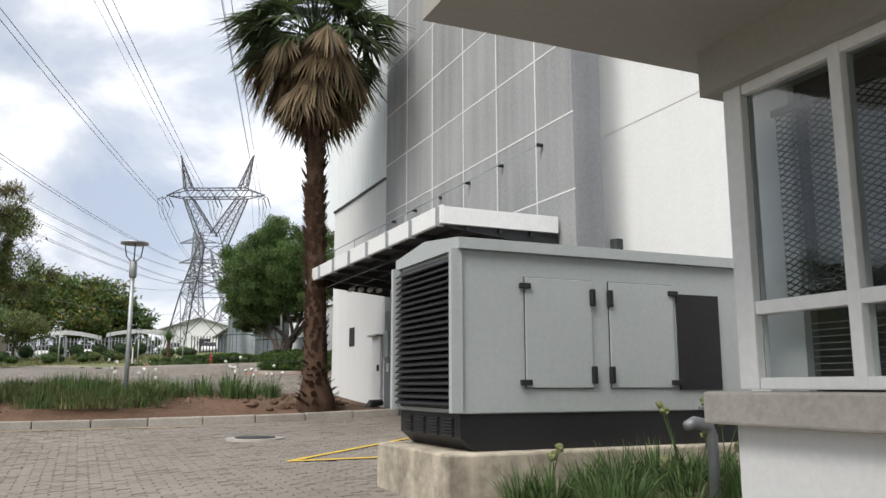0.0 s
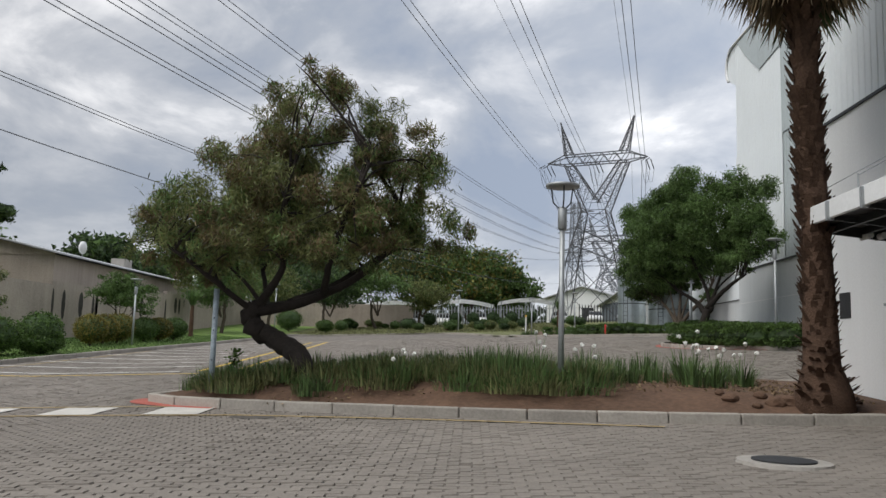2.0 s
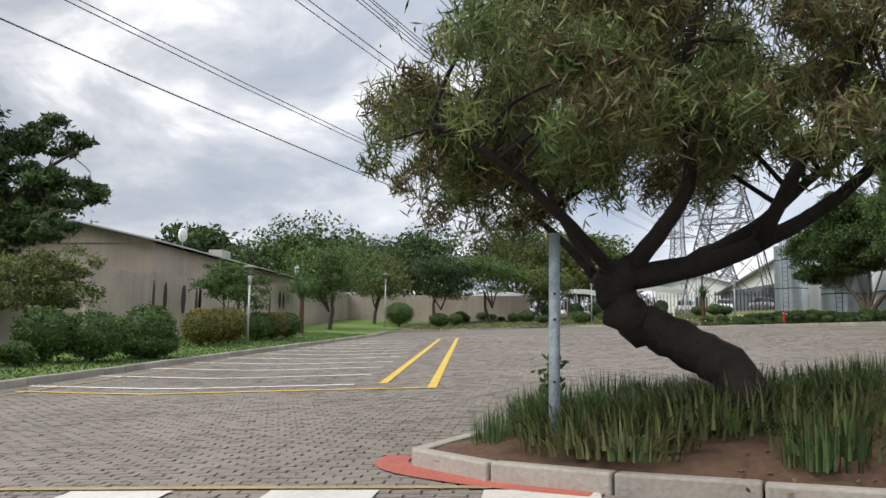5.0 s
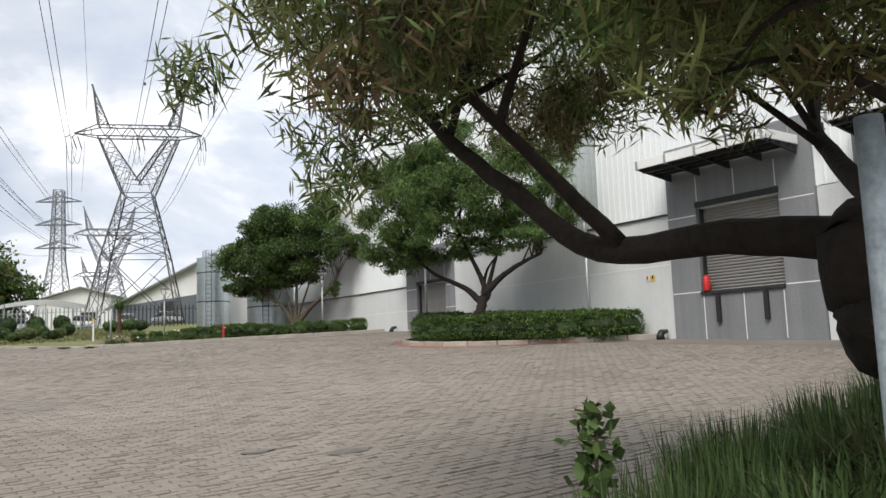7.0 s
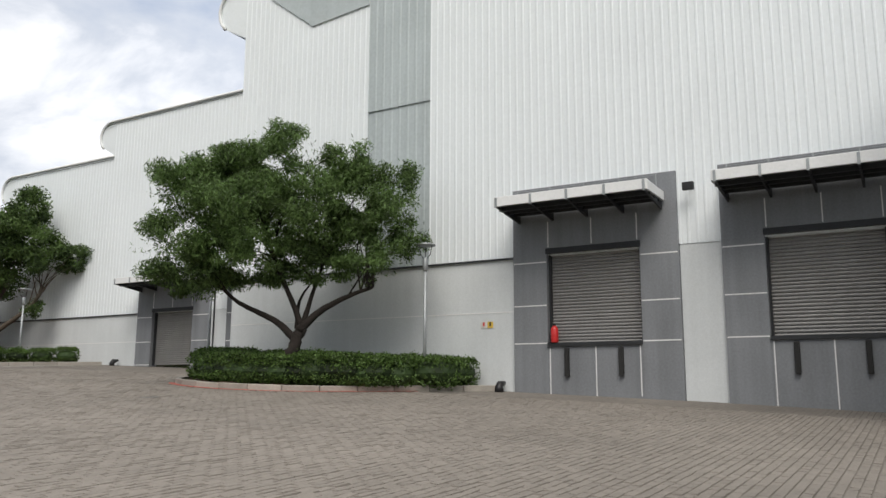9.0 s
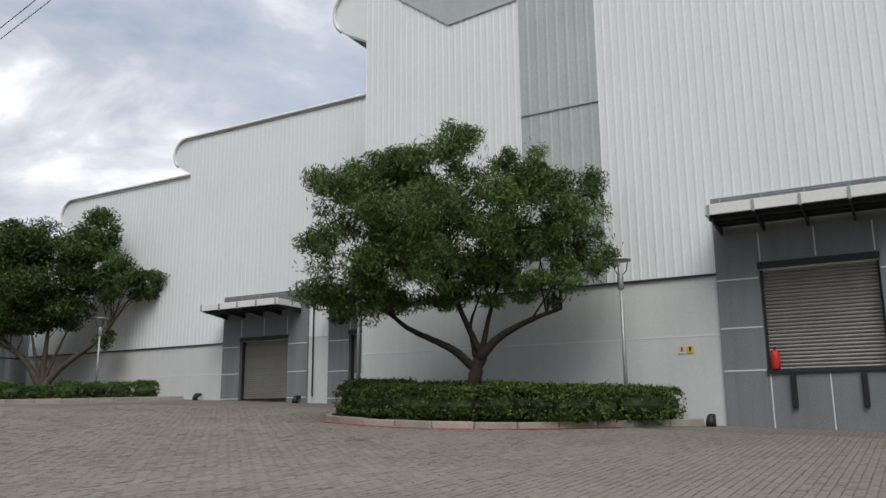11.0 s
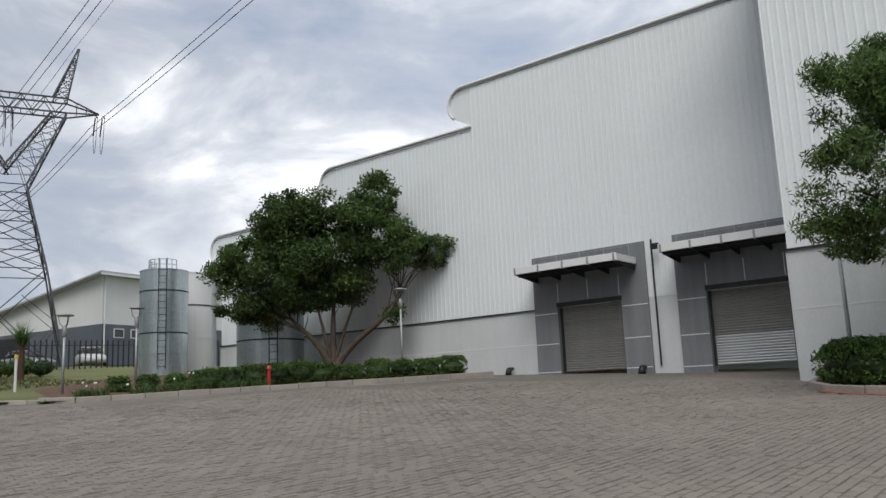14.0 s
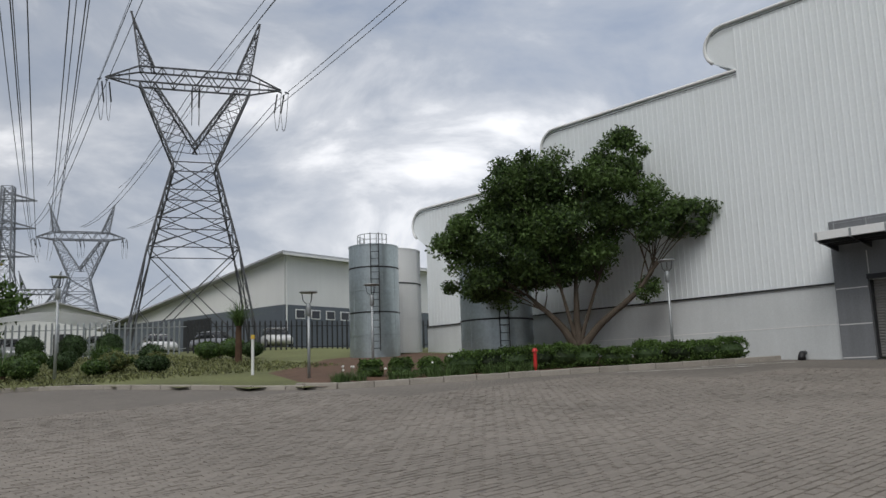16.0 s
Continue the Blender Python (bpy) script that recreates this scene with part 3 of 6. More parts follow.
def canopy(t, w, z, out):
    """A flat steel dock canopy with a pale front fascia, tapered brackets and a back upstand."""
    part("canopy_deck", boxed(-out, -0.05, -w / 2, w / 2, z, z + 0.05), DARKSTEEL, t)
    part("front_fascia", boxed(-out - 0.03, -out + 0.03, -w / 2 - 0.02, w / 2 + 0.02, z - 0.03, z + 0.22, 0.01), WHITESTEEL, t, "white steel fascia")
    for s in (-1, 1):
        bm = bmesh.new()
        vs = [bm.verts.new((x, s * w / 2 + d, zz)) for d in (-0.03, 0.03) for x, zz in ((-out, z - 0.03), (-0.05, z - 0.03), (-0.05, z + 0.2), (-out, z + 0.2))]
        bm.faces.new(vs[:4])
        bm.faces.new(vs[:3:-1])
        for i in range(4):
            bm.faces.new((vs[i], vs[(i + 1) % 4], vs[4 + (i + 1) % 4], vs[4 + i]))
        bmesh.ops.recalc_face_normals(bm, faces=bm.faces)
        part("side_fascia", bm, WHITESTEEL, t)
    n = max(3, round(w / 0.95))
    for k in range(n + 1):
        y = -w / 2 + 0.06 + k * (w - 0.12) / n
        bm = bmesh.new()
        vs = [bm.verts.new((x, y + d, zz)) for d in (-0.025, 0.025) for x, zz in ((-out + 0.05, z - 0.06), (-0.02, z - 0.24), (-0.02, z), (-out + 0.05, z))]
        bm.faces.new(vs[:4])
        bm.faces.new(vs[:3:-1])
        for i in range(4):
            bm.faces.new((vs[i], vs[(i + 1) % 4], vs[4 + (i + 1) % 4], vs[4 + i]))
        bmesh.ops.recalc_face_normals(bm, faces=bm.faces)
        part("bracket", bm, DARKSTEEL, t)
        part("fascia_clip", boxed(-out - 0.06, -out + 0.03, y - 0.03, y + 0.03, z - 0.06, z + 0.2), GALVPOLE, t)
    for k in range(3):
        x = -out * (0.25 + 0.27 * k)
        part("purlin", boxed(x - 0.03, x + 0.03, -w / 2, w / 2, z - 0.1, z), DARKSTEEL, t)


def dock(x, yc, zg, door_bottom, door_top, top, raised, new_slats=False):
    """A dock portal: grey frame, roller shutter, canopy, and below it a raised sill with bumpers."""
    t = thing("loading_dock", (x, yc, 0), "grey panelled loading dock portal with closed roller shutter", "loading dock", "loading docks")
    hw, dw, pr = 2.24, 1.26, 0.1
    back = 0.3
    for s in (-1, 1):
        a, b = sorted((s * dw, s * hw))
        part("pier", boxed(-pr, back, a, b, zg - 0.5, top, 0.008), GREYPANEL, t)
        for zz in (door_bottom - 0.0, door_bottom + 1.0, door_top - 0.35):
            part("joint_strip", boxed(-pr - 0.005, -pr + 0.003, a + 0.02, b - 0.02, zz, zz + 0.03), JOINT, t)
    part("header", boxed(-pr, back, -dw, dw, door_top, top, 0.008), GREYPANEL, t)
    for y in (-dw + 0.05, 0.0, dw - 0.05):
        part("joint_strip", boxed(-pr - 0.005, -pr + 0.003, y - 0.013, y + 0.013, door_top + 0.06, door_top + 0.75), JOINT, t)
    if raised:
        part("dock_wall", boxed(-pr + 0.004, back, -dw, dw, zg - 0.5, door_bottom, 0.006), GREYPANEL, t)
        part("dock_edge", boxed(-pr - 0.06, -pr + 0.1, -dw, dw, door_bottom - 0.07, door_bottom + 0.02), DARKSTEEL, t)
        for y in (-0.72, 0.72):
            part("bumper", boxed(-pr - 0.1, -pr + 0.002, y - 0.06, y + 0.06, door_bottom - 0.85, door_bottom - 0.12, 0.015), RUBBER, t, "black rubber dock bumper")
        for y in (-1.2, -0.05, 1.2):
            part("joint_strip", boxed(-pr - 0.003, -pr + 0.006, y - 0.013, y + 0.013, zg, door_bottom - 0.1), JOINT, t)
    sh = part("shutter", boxed(0.2, 0.24, -dw, dw, door_bottom, door_top), SHUTTER, t)
    n = int((door_top - door_bottom) / 0.085) + 1
    slat = None
    for k in range(n):
        zz = door_bottom + 0.01 + k * 0.085
        m = SHUTTER_NEW if new_slats and k < n * 0.34 else SHUTTER
        if slat is None or slat[1] is not m:
            bm = bmesh.new()
            tube(bm, [(0.195, -dw + 0.01, 0.035), (0.195, dw - 0.01, 0.035)], [0.04, 0.04], 8)
            me = mesh_of(bm, "slat")
            me.materials.append(m)
            slat = (me, m)
        o = part("slat", slat[0], m, sh)
        o.location = (0, 0, zz)
    for s in (-1, 1):
        part("guide_rail", boxed(0.05, 0.2, s * dw - 0.05, s * dw + 0.05, door_bottom, door_top), DARKSTEEL, t)
    part("lintel_trim", boxed(-pr - 0.01, 0.05, -dw - 0.03, dw + 0.03, door_top - 0.12, door_top + 0.03), DARKSTEEL, t)
    c = thing("dock_canopy", (x - pr, yc + 0.08, 0), "flat dark steel canopy with a white fascia over the dock", "canopy", "dock canopies")
    canopy(c, 4.0, top - 0.72, 1.45)
    # cable rail on the canopy
    for k in range(5):
        y = -1.9 + k * 0.95
        part("stanchion", rod(bmesh.new(), (-0.25, y, top - 0.5), (-0.25, y, top - 0.08), 0.018, None, 6), GALVPOLE, c)
    part("rail_cable", rod(bmesh.new(), (-0.25, -1.9, top - 0.12), (-0.25, 1.9, top - 0.12), 0.008, None, 5), GALVPOLE, c)
    return t


dock(KX, 29.1, G(KX, 29.1), 3.07, 5.58, 7.3, True)
dock(KX, 23.6, G(KX, 23.6), 3.1, 5.6, 7.3, True)
dock(DX, 49.95, G(DX, 49.95), 2.86, 5.3, 7.08, False)
dock(DX, 44.45, G(DX, 44.45), 2.8, 5.3, 7.12, False, True)

# small things on the dock wall
ex = thing("fire_extinguisher", (KX - 0.12, 30.16, 3.09), "red fire extinguisher standing on the dock ledge", "fire extinguisher")
bm = bmesh.new()
tube(bm, [(0, 0, 0), (0, 0, 0.03), (0, 0, 0.36), (0, 0, 0.42), (0, 0, 0.45)], [0.09, 0.1, 0.1, 0.06, 0.03], 12)
part("cylinder", bm, RED, ex, "", True)
part("valve", boxed(-0.05, 0.05, -0.02, 0.02, 0.45, 0.5), BLACK, ex)
sg = thing("safety_sign", (KX - 0.004, 32.2, 3.55), "small white and orange arrow signs on the wall", "sign")
for dy, col in ((-0.1, YELLOW), (0.1, WHITEPAINT)):
    p = part("sign_plate", boxed(-0.015, 0, dy - 0.085, dy + 0.085, 0, 0.17), col, sg)
    part("arrow_bar", boxed(-0.019, -0.014, dy - 0.025, dy + 0.025, 0.05, 0.16), RED if dy > 0 else BLACK, p)
for x, y in ((KX - 0.4, 31.65), (DX - 0.4, 53.3), (AX - 0.4, 16.4), (DX - 0.4, 48.0)):
    d = thing("wall_bollard", (x, y, G(x, y)), "low black rounded wheel guard against the wall", "bollard", "black wheel guards")
    bm = bmesh.new()
    tube(bm, [(0, 0, 0), (0, 0, 0.1), (0.05, 0, 0.2), (0.3, 0, 0.24)], [0.12, 0.12, 0.1, 0.06], 10)
    part("guard", bm, BLACK, d, "", True)
for y in (26.5, 47.2):
    x = KX if y < 40 else DX
    f = thing("flood_light", (x - 0.05, y, 6.8), "small black flood light on a wall bracket", "flood light")
    part("arm", rod(bmesh.new(), (0.1, 0, 0), (-0.3, 0, 0), 0.015, None, 6), DARKSTEEL, f)
    part("lamp_head", boxed(-0.36, -0.24, -0.14, 0.14, -0.1, 0.1, 0.02), BLACK, f)
for x, y, z0, z1 in ((DX - 0.06, 47.45, 2.9, 7.1), (KX - 0.06, 26.35, 2.0, 2.0)):
    if z1 > z0:
        tagged(part("downpipe", rod(bmesh.new(), (x, y, z0), (x, y, z1), 0.032, None, 8), DARKSTEEL), "dark grey rainwater downpipe on the wall", "downpipe")

# ---- portal building ----
wall("wall_portal_white", AX, AX + 0.4, 16.6, 20.6, 0.2, 5.88, WHITEWALL, "white rendered wall with a small vent hole")
part("vent_hole", boxed(AX - 0.012, AX + 0.02, 18.7, 19.1, 2.25, 2.7), BLACK)
tagged(bpy.data.objects["vent_hole"], "dark square vent hole in the wall", "vent", "", "structure")
wall("wall_portal_core", AX + 0.1, AX + 0.4, 16.6, 20.6, 5.88, 11.6, CLAD, "white sheeted upper wall")
tagged(ribbed("ribbed_sheeting_portal", AX + 0.08, 16.6, 20.6, 5.9, lambda y: 11.5, CLAD), "white ribbed wall sheeting above the portal wall", "cladding", "", "structure")
tagged(part("drip_flashing_portal", boxed(AX - 0.04, AX + 0.05, 16.6, 20.6, 5.86, 5.91), DARKSTEEL), "thin dark drip flashing", "trim", "", "structure")
wall("wall_side_white", 6.9, 7.2, -6, 9.9, 0.1, 7.6, WHITEWALL, "plain white rendered wall behind the generator")
tagged(part("wall_joint_side", boxed(6.894, 6.9, -6, 9.9, 4.95, 4.99), JOINT), "white sealed wall joint", "trim", "", "structure")
pw = thing("wall_portal_panels", (0, 0, 0), "tall grey fibre-cement panel wall with white joints", "wall", "", "structure")
part("backing", boxed(AX + 0.02, AX + 0.42, 9.05, 16.6, 2.9, 12.7), JOINT, pw)
part("backing_pier", boxed(AX + 0.02, AX + 0.42, 15.65, 16.6, 0.2, 2.9), GREYPANEL, pw)
part("backing_pier_side", boxed(AX + 0.02, AX + 0.42, 9.05, 9.9, 0.1, 2.9), GREYPANEL, pw)
ys = [9.05, 10.06, 11.3, 12.58, 13.98, 15.33, 16.6]
zs = [2.9, 3.95, 5.05, 6.15, 7.28, 8.4, 9.5, 10.6, 11.65, 12.7]
for j in range(len(zs) - 1):
    for i in range(len(ys) - 1):
        part("panel", boxed(AX, AX + 0.05, ys[i] + 0.012, ys[i + 1] - 0.012, zs[j] + 0.012, zs[j + 1] - 0.012), LIGHTPANEL, pw)
part("edge_panel", boxed(AX + 0.0, AX + 0.42, 9.01, 9.05, 0.2, 12.7), GREYPANEL, pw)
for y in ys[1:-1]:
    part("joint_strip", boxed(AX - 0.006, AX + 0.03, y - 0.013, y + 0.013, 2.9, 12.7), JOINT, pw)
for z in zs[1:-1]:
    part("joint_strip", boxed(AX - 0.004, AX + 0.03, 9.05, 16.6, z - 0.013, z + 0.013), JOINT, pw)
for z0, z1 in ((0.2, 1.8), (1.83, 2.87)):
    part("panel", boxed(AX, AX + 0.05, 15.68, 16.59, z0, z1), GREYPANEL, pw)
wall("wall_portal_reveal", AX + 0.42, AX + 1.4, 15.65, 15.95, 0.2, 3.05, GREYPANEL, "grey reveal of the portal")
# back of the recess is coloured dark in place of shade
wall("wall_portal_back", AX + 1.4, AX + 1.6, 9.05, 16.5, 0.2, 3.05, INTERIOR, "portal back wall coloured dark for its shade")
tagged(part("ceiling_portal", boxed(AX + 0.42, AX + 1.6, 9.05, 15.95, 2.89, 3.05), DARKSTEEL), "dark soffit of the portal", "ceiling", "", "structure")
gt = thing("steel_gate", (AX + 0.75, 13.35, G(6.5, 13.35) + 0.02), "grey steel gate with dark mesh panels", "gate")
gt.scale = (1.0, 1.1, 1.1)
for y0, y1 in ((-2.0, -0.05), (0.0, 2.08)):
    for a in (y0, y1 - 0.09):
        part("stile", boxed(-0.04, 0.04, a, a + 0.09, 0.02, 1.95), GALVPOLE, gt)
    for z in (0.02, 0.8, 1.86):
        part("rail", boxed(-0.035, 0.035, y0 + 0.09, y1 - 0.09, z, z + 0.09), GALVPOLE, gt)
    part("infill_lower", boxed(-0.01, 0.01, y0 + 0.09, y1 - 0.09, 0.11, 0.8), BLACK, gt)
    part("infill_upper", boxed(-0.01, 0.01, y0 + 0.2, y1 - 0.2, 0.98, 1.78), BLACK, gt)
    for k in range(8):
        y = y0 + 0.15 + k * (y1 - y0 - 0.3) / 7
        part("bar", boxed(-0.012, 0.012, y - 0.01, y + 0.01, 0.89, 1.86), DARKSTEEL, gt)
    for k in range(8):
        part("louvre", boxed(-0.03, 0.0, y0 + 0.1, y1 - 0.1, 0.15 + k * 0.08, 0.17 + k * 0.08), DARKSTEEL, gt)
wd = thing("door_1", (AX - 0.05, 16.95, G(AX, 16.95)), "narrow white steel door with a black handle", "door", "", "structure")
part("leaf", boxed(-0.02, 0.03, -0.27, 0.27, -0.02, 1.6, 0.008), WHITESTEEL, wd)
part("hood", boxed(-0.12, 0.05, -0.3, 0.3, 1.6, 1.64), GALVPOLE, wd)
part("handle", boxed(-0.06, -0.02, -0.22, -0.17, 0.85, 0.98), BLACK, wd)
bx = thing("intercom_box", (AX - 0.004, 16.2, 1.9), "galvanised electrical box with a small white switch under it", "box")
part("case", boxed(-0.14, 0, -0.14, 0.1, 0, 0.55, 0.02), GALV, bx)
part("switch", boxed(-0.04, 0, 0.06, 0.15, -0.3, -0.12), WHITESTEEL, bx)
cn = thing("portal_canopy", (AX, 12.88, 0), "flat dark steel canopy with a bright white fascia over the portal", "canopy")
canopy(cn, 6.85, 3.42, 1.8)
# two sagless wires on short stays, each anchored to the panels by an eye bolt
for k in range(6):
    y = -3.1 + k * 1.22
    part("stay_rod", rod(bmesh.new(), (-1.72, y, 3.55), (-1.72, y, 3.86), 0.012, None, 6), GALVPOLE, cn)
    part("anchor_bolt", rod(bmesh.new(), (0.0, y + 0.1, 4.78), (-0.09, y + 0.1, 4.78), 0.03, None, 8), DARKSTEEL, cn)
    part("stay_wire", rod(bmesh.new(), (-1.72, y, 3.84), (-0.08, y + 0.1, 4.78), 0.006, None, 5), GALVPOLE, cn)
for k in range(4):
    bm = rod(bmesh.new(), (-0.9 + 0.2 * k, 3.2, 3.3), (-0.9 + 0.2 * k, 3.46, 3.3), 0.05, None, 12)
    part("end_disc", bm, WHITESTEEL, cn)

# ---- generator ----
gz = 0.74
ge = thing("generator", (2.72, 5.77, 0.13), "grey enclosed diesel generator with black louvred end and skid", "generator")
GL, GW = 3.3, 1.45
ge.scale = (0.9, 0.9, 0.9)
bm = bmesh.new()
sk = [[bm.verts.new((x, y, z)) for x, z in ((0.14, gz), (0.0, gz + 0.12), (0.0, 1.06), (GL, 1.06), (GL, gz))] for y in (0.02, GW - 0.02)]
bm.faces.new(sk[0])
bm.faces.new(sk[1][::-1])
for i in range(5):
    bm.faces.new((sk[0][i], sk[1][i], sk[1][(i + 1) % 5], sk[0][(i + 1) % 5]))
bmesh.ops.recalc_face_normals(bm, faces=bm.faces)
part("skid", bm, BLACK, ge, "black steel skid base")
part("body", boxed(0.0, GL, 0, GW, 1.06, 2.5, 0.012), GENBODY, ge)
bm = bmesh.new()
pr = [(-0.06, 2.5), (-0.06, 2.6), (GW / 2, 2.68), (GW + 0.06, 2.6), (GW + 0.06, 2.5)]
a = [bm.verts.new((-0.04, y, z)) for y, z in pr]
b = [bm.verts.new((GL + 0.04, y, z)) for y, z in pr]
bm.faces.new(a)
bm.faces.new(b[::-1])
for i in range(5):
    bm.faces.new((a[i], b[i], b[(i + 1) % 5], a[(i + 1) % 5]))
bmesh.ops.recalc_face_normals(bm, faces=bm.faces)
part("roof_cap", bm, GENBODY, ge)
lv = part("louvre_frame", boxed(-0.02, 0.0, 0.05, GW - 0.05, 1.1, 2.46), BLACK, ge, "black louvred air outlet")
bm = bmesh.new()
vs = [bm.verts.new(p) for p in ((-0.09, 0.07, 0.0), (-0.09, GW - 0.07, 0.0), (-0.015, GW - 0.07, 0.06), (-0.015, 0.07, 0.06), (-0.09, 0.07, -0.012), (-0.09, GW - 0.07, -0.012), (-0.015, GW - 0.07, 0.045), (-0.015, 0.07, 0.045))]
for q in ((0, 1, 2, 3), (7, 6, 5, 4), (0, 4, 5, 1), (3, 2, 6, 7), (0, 3, 7, 4), (1, 5, 6, 2)):
    bm.faces.new([vs[i] for i in q])
me = mesh_of(bm, "louvre_blade")
for k in range(22):
    o = part("louvre_blade", me, BLACK, lv)
    o.location = (0, 0, 1.14 + k * 0.06)
for s in (0.0, GW):
    part("louvre_edge", boxed(-0.1, 0.005, s - 0.03, s + 0.03, 1.07, 2.5), GENBODY, ge)
vent_slot = mesh_of(boxed(-0.022, 0.004, -0.1, 0.1, -0.008, 0.012, 0.004), "vent_slot")
for i in range(4):
    for k in range(6):
        part("vent_slot", vent_slot, BLACK, ge).location = (0, 0.25 + i * 0.32, 0.87 + k * 0.028)
for x0, x1, hinge in ((0.64, 1.36, 0), (1.56, 2.32, 1)):
    d = part("door", boxed(x0, x1, -0.022, 0.002, 1.28, 2.28, 0.006), GENBODY, ge)
    hx, lx = (x0, x1) if not hinge else (x1, x0)
    for z in (1.33, 2.2):
        part("hinge", boxed(hx - 0.06, hx + 0.05, -0.05, -0.01, z - 0.025, z + 0.025, 0.006), BLACK, d)
    for z in (1.4, 2.12):
        part("handle", boxed(lx - 0.025, lx + 0.025, -0.06, -0.01, z - 0.08, z + 0.08, 0.01), BLACK, d)
    part("door_gap", boxed(x0 - 0.004, x1 + 0.004, -0.012, 0.0015, 1.276, 2.284), BLACK, d)
part("air_inlet", boxed(2.37, 2.9, -0.02, 0.004, 1.26, 2.2), BLACK, ge, "black open air inlet")
part("exhaust", rod(bmesh.new(), (2.2, 0.7, 2.6), (2.2, 0.7, 2.86), 0.07, 0.07, 12), DARKSTEEL, ge)
pl = tagged(part("generator_plinth", boxed(2.54, 5.85, 5.62, 7.2, 0.2, 0.796, 0.02), PLINTH), "stained cracked concrete plinth under the generator", "plinth")

# ---- office corner ----
OX = 3.2
wall("wall_office_base", OX, OX + 0.25, -6, 3.36, -0.2, 1.1, WHITEWALL, "white rendered office wall below the window")
wall("wall_office_end", OX + 0.25, 6, 3.1, 3.36, -0.2, 3.2, WHITEWALL, "white end wall of the office")
wall("wall_office_head", OX - 0.05, OX + 0.3, -6, 3.45, 2.93, 3.2, BEIGEFASCIA, "beige band above the office window")
tagged(part("window_sill", boxed(OX - 0.14, OX + 0.25, -6, 3.46, 1.1, 1.27, 0.015), CONCRETE), "thick grey concrete window sill", "sill", "", "structure")
tagged(part("ceiling_office_eave", boxed(1.53, 6.2, -6, 3.7, 3.2, 3.6), BEIGEFASCIA), "deep beige roof slab overhanging the office", "eave", "", "structure")
# added dark sheet hides the bright end wall behind the panes
wall("wall_office_shade_lining", OX + 0.3, 5.8, 3.06, 3.1, 0.1, 3.2, INTERIOR, "dark lining added over the white office end wall for shade")
tagged(part("floor_office", boxed(OX + 0.3, 6, -6, 3.1, -0.1, 0.1), INTERIOR), "office floor coloured dark for indoor shade", "floor", "", "structure")
tagged(part("wall_office_inner", boxed(5.8, 6.0, -6, 3.1, 0.1, 3.2), INTERIOR), "office inner wall coloured dark for indoor shade", "wall", "", "structure")
wn_ = thing("window_1", (OX + 0.06, 0, 0), "white framed office window with four panes", "window", "", "structure")
for y, w in ((3.27, 0.13), (2.6, 0.07), (1.8, 0.07), (0.93, 0.07)):
    part("window_frame", boxed(-0.05, 0.05, y - w / 2, y + w / 2, 1.28, 2.93, 0.006), WHITESTEEL, wn_)
for z, w in ((1.31, 0.06), (1.7, 0.07), (2.9, 0.06)):
    part("window_frame", boxed(-0.045, 0.045, 0.9, 3.2, z - w / 2, z + w / 2, 0.006), WHITESTEEL, wn_)
for y0, y1 in ((2.635, 3.2), (1.835, 2.565), (0.965, 1.765)):
    for z0, z1 in ((1.34, 1.665), (1.735, 2.87)):
        p = part("pane", boxed(-0.004, 0.004, y0, y1, z0, z1), GLASS, wn_)
        p.visible_shadow = False
ms_ = thing("burglar_mesh", (OX + 0.17, 0, 0), "diamond expanded-metal burglar mesh behind the upper panes", "mesh screen")
vs, fs = [], []
CELL_Y, CELL_Z, HALF = 0.075, 0.034, 0.0035
for sgn in (-1, 1):
    for k in range(-40, 72):
        y0 = 0.95 + k * CELL_Y
        z0, z1 = 1.74, 2.74
        run = (z1 - z0) / CELL_Z * CELL_Y
        ya, yb = (y0, y0 + run) if sgn > 0 else (y0 + run, y0)
        lo, hi = 0.95, 3.12
        ta, tb = 0.0, 1.0
        d = yb - ya
        t0, t1 = sorted(((lo - ya) / d, (hi - ya) / d))
        ta, tb = max(ta, t0), min(tb, t1)
        if tb - ta < 0.01:
            continue
        n0 = len(vs)
        for t in (ta, tb):
            y, z = ya + d * t, z0 + (z1 - z0) * t
            vs += [(-0.002 * sgn, y, z - HALF), (-0.002 * sgn, y, z + HALF), (-0.002 * sgn + 0.004, y, z + HALF), (-0.002 * sgn + 0.004, y, z - HALF)]
        fs += [(n0 + a, n0 + (a + 1) % 4, n0 + 4 + (a + 1) % 4, n0 + 4 + a) for a in range(4)]
part("strand_lattice", quads("strand_lattice", vs, fs), DARKSTEEL, ms_)
for y in (1.75, 2.72):
    part("mesh_stile", boxed(-0.015, 0.025, y - 0.03, y + 0.03, 1.3, 2.76), DARKSTEEL, ms_)
part("mesh_rail", boxed(-0.012, 0.02, 0.95, 3.14, 2.74, 2.775), DARKSTEEL, ms_)
# added pale sheet and bar imitate the sky reflected in the upper panes
bl = thing("sky_reflection_sheet", (OX + 0.34, 0, 0), "pale sheet added behind the mesh as the sky's reflection", "blind")
part("glare_sheet", boxed(-0.004, 0.004, 0.95, 3.05, 1.95, 2.8), WHITESTEEL, bl)
part("bottom_bar", boxed(-0.012, 0.012, 0.95, 3.05, 1.92, 1.955), GALVPOLE, bl)
lb = thing("louvre_blind", (OX + 0.24, 0, 0), "narrow grey slats behind the lower panes", "blind")
for k in range(9):
    part("slat", boxed(-0.012, 0.012, 0.95, 3.05, 1.34 + k * 0.034, 1.344 + k * 0.034), GALVPOLE, lb)
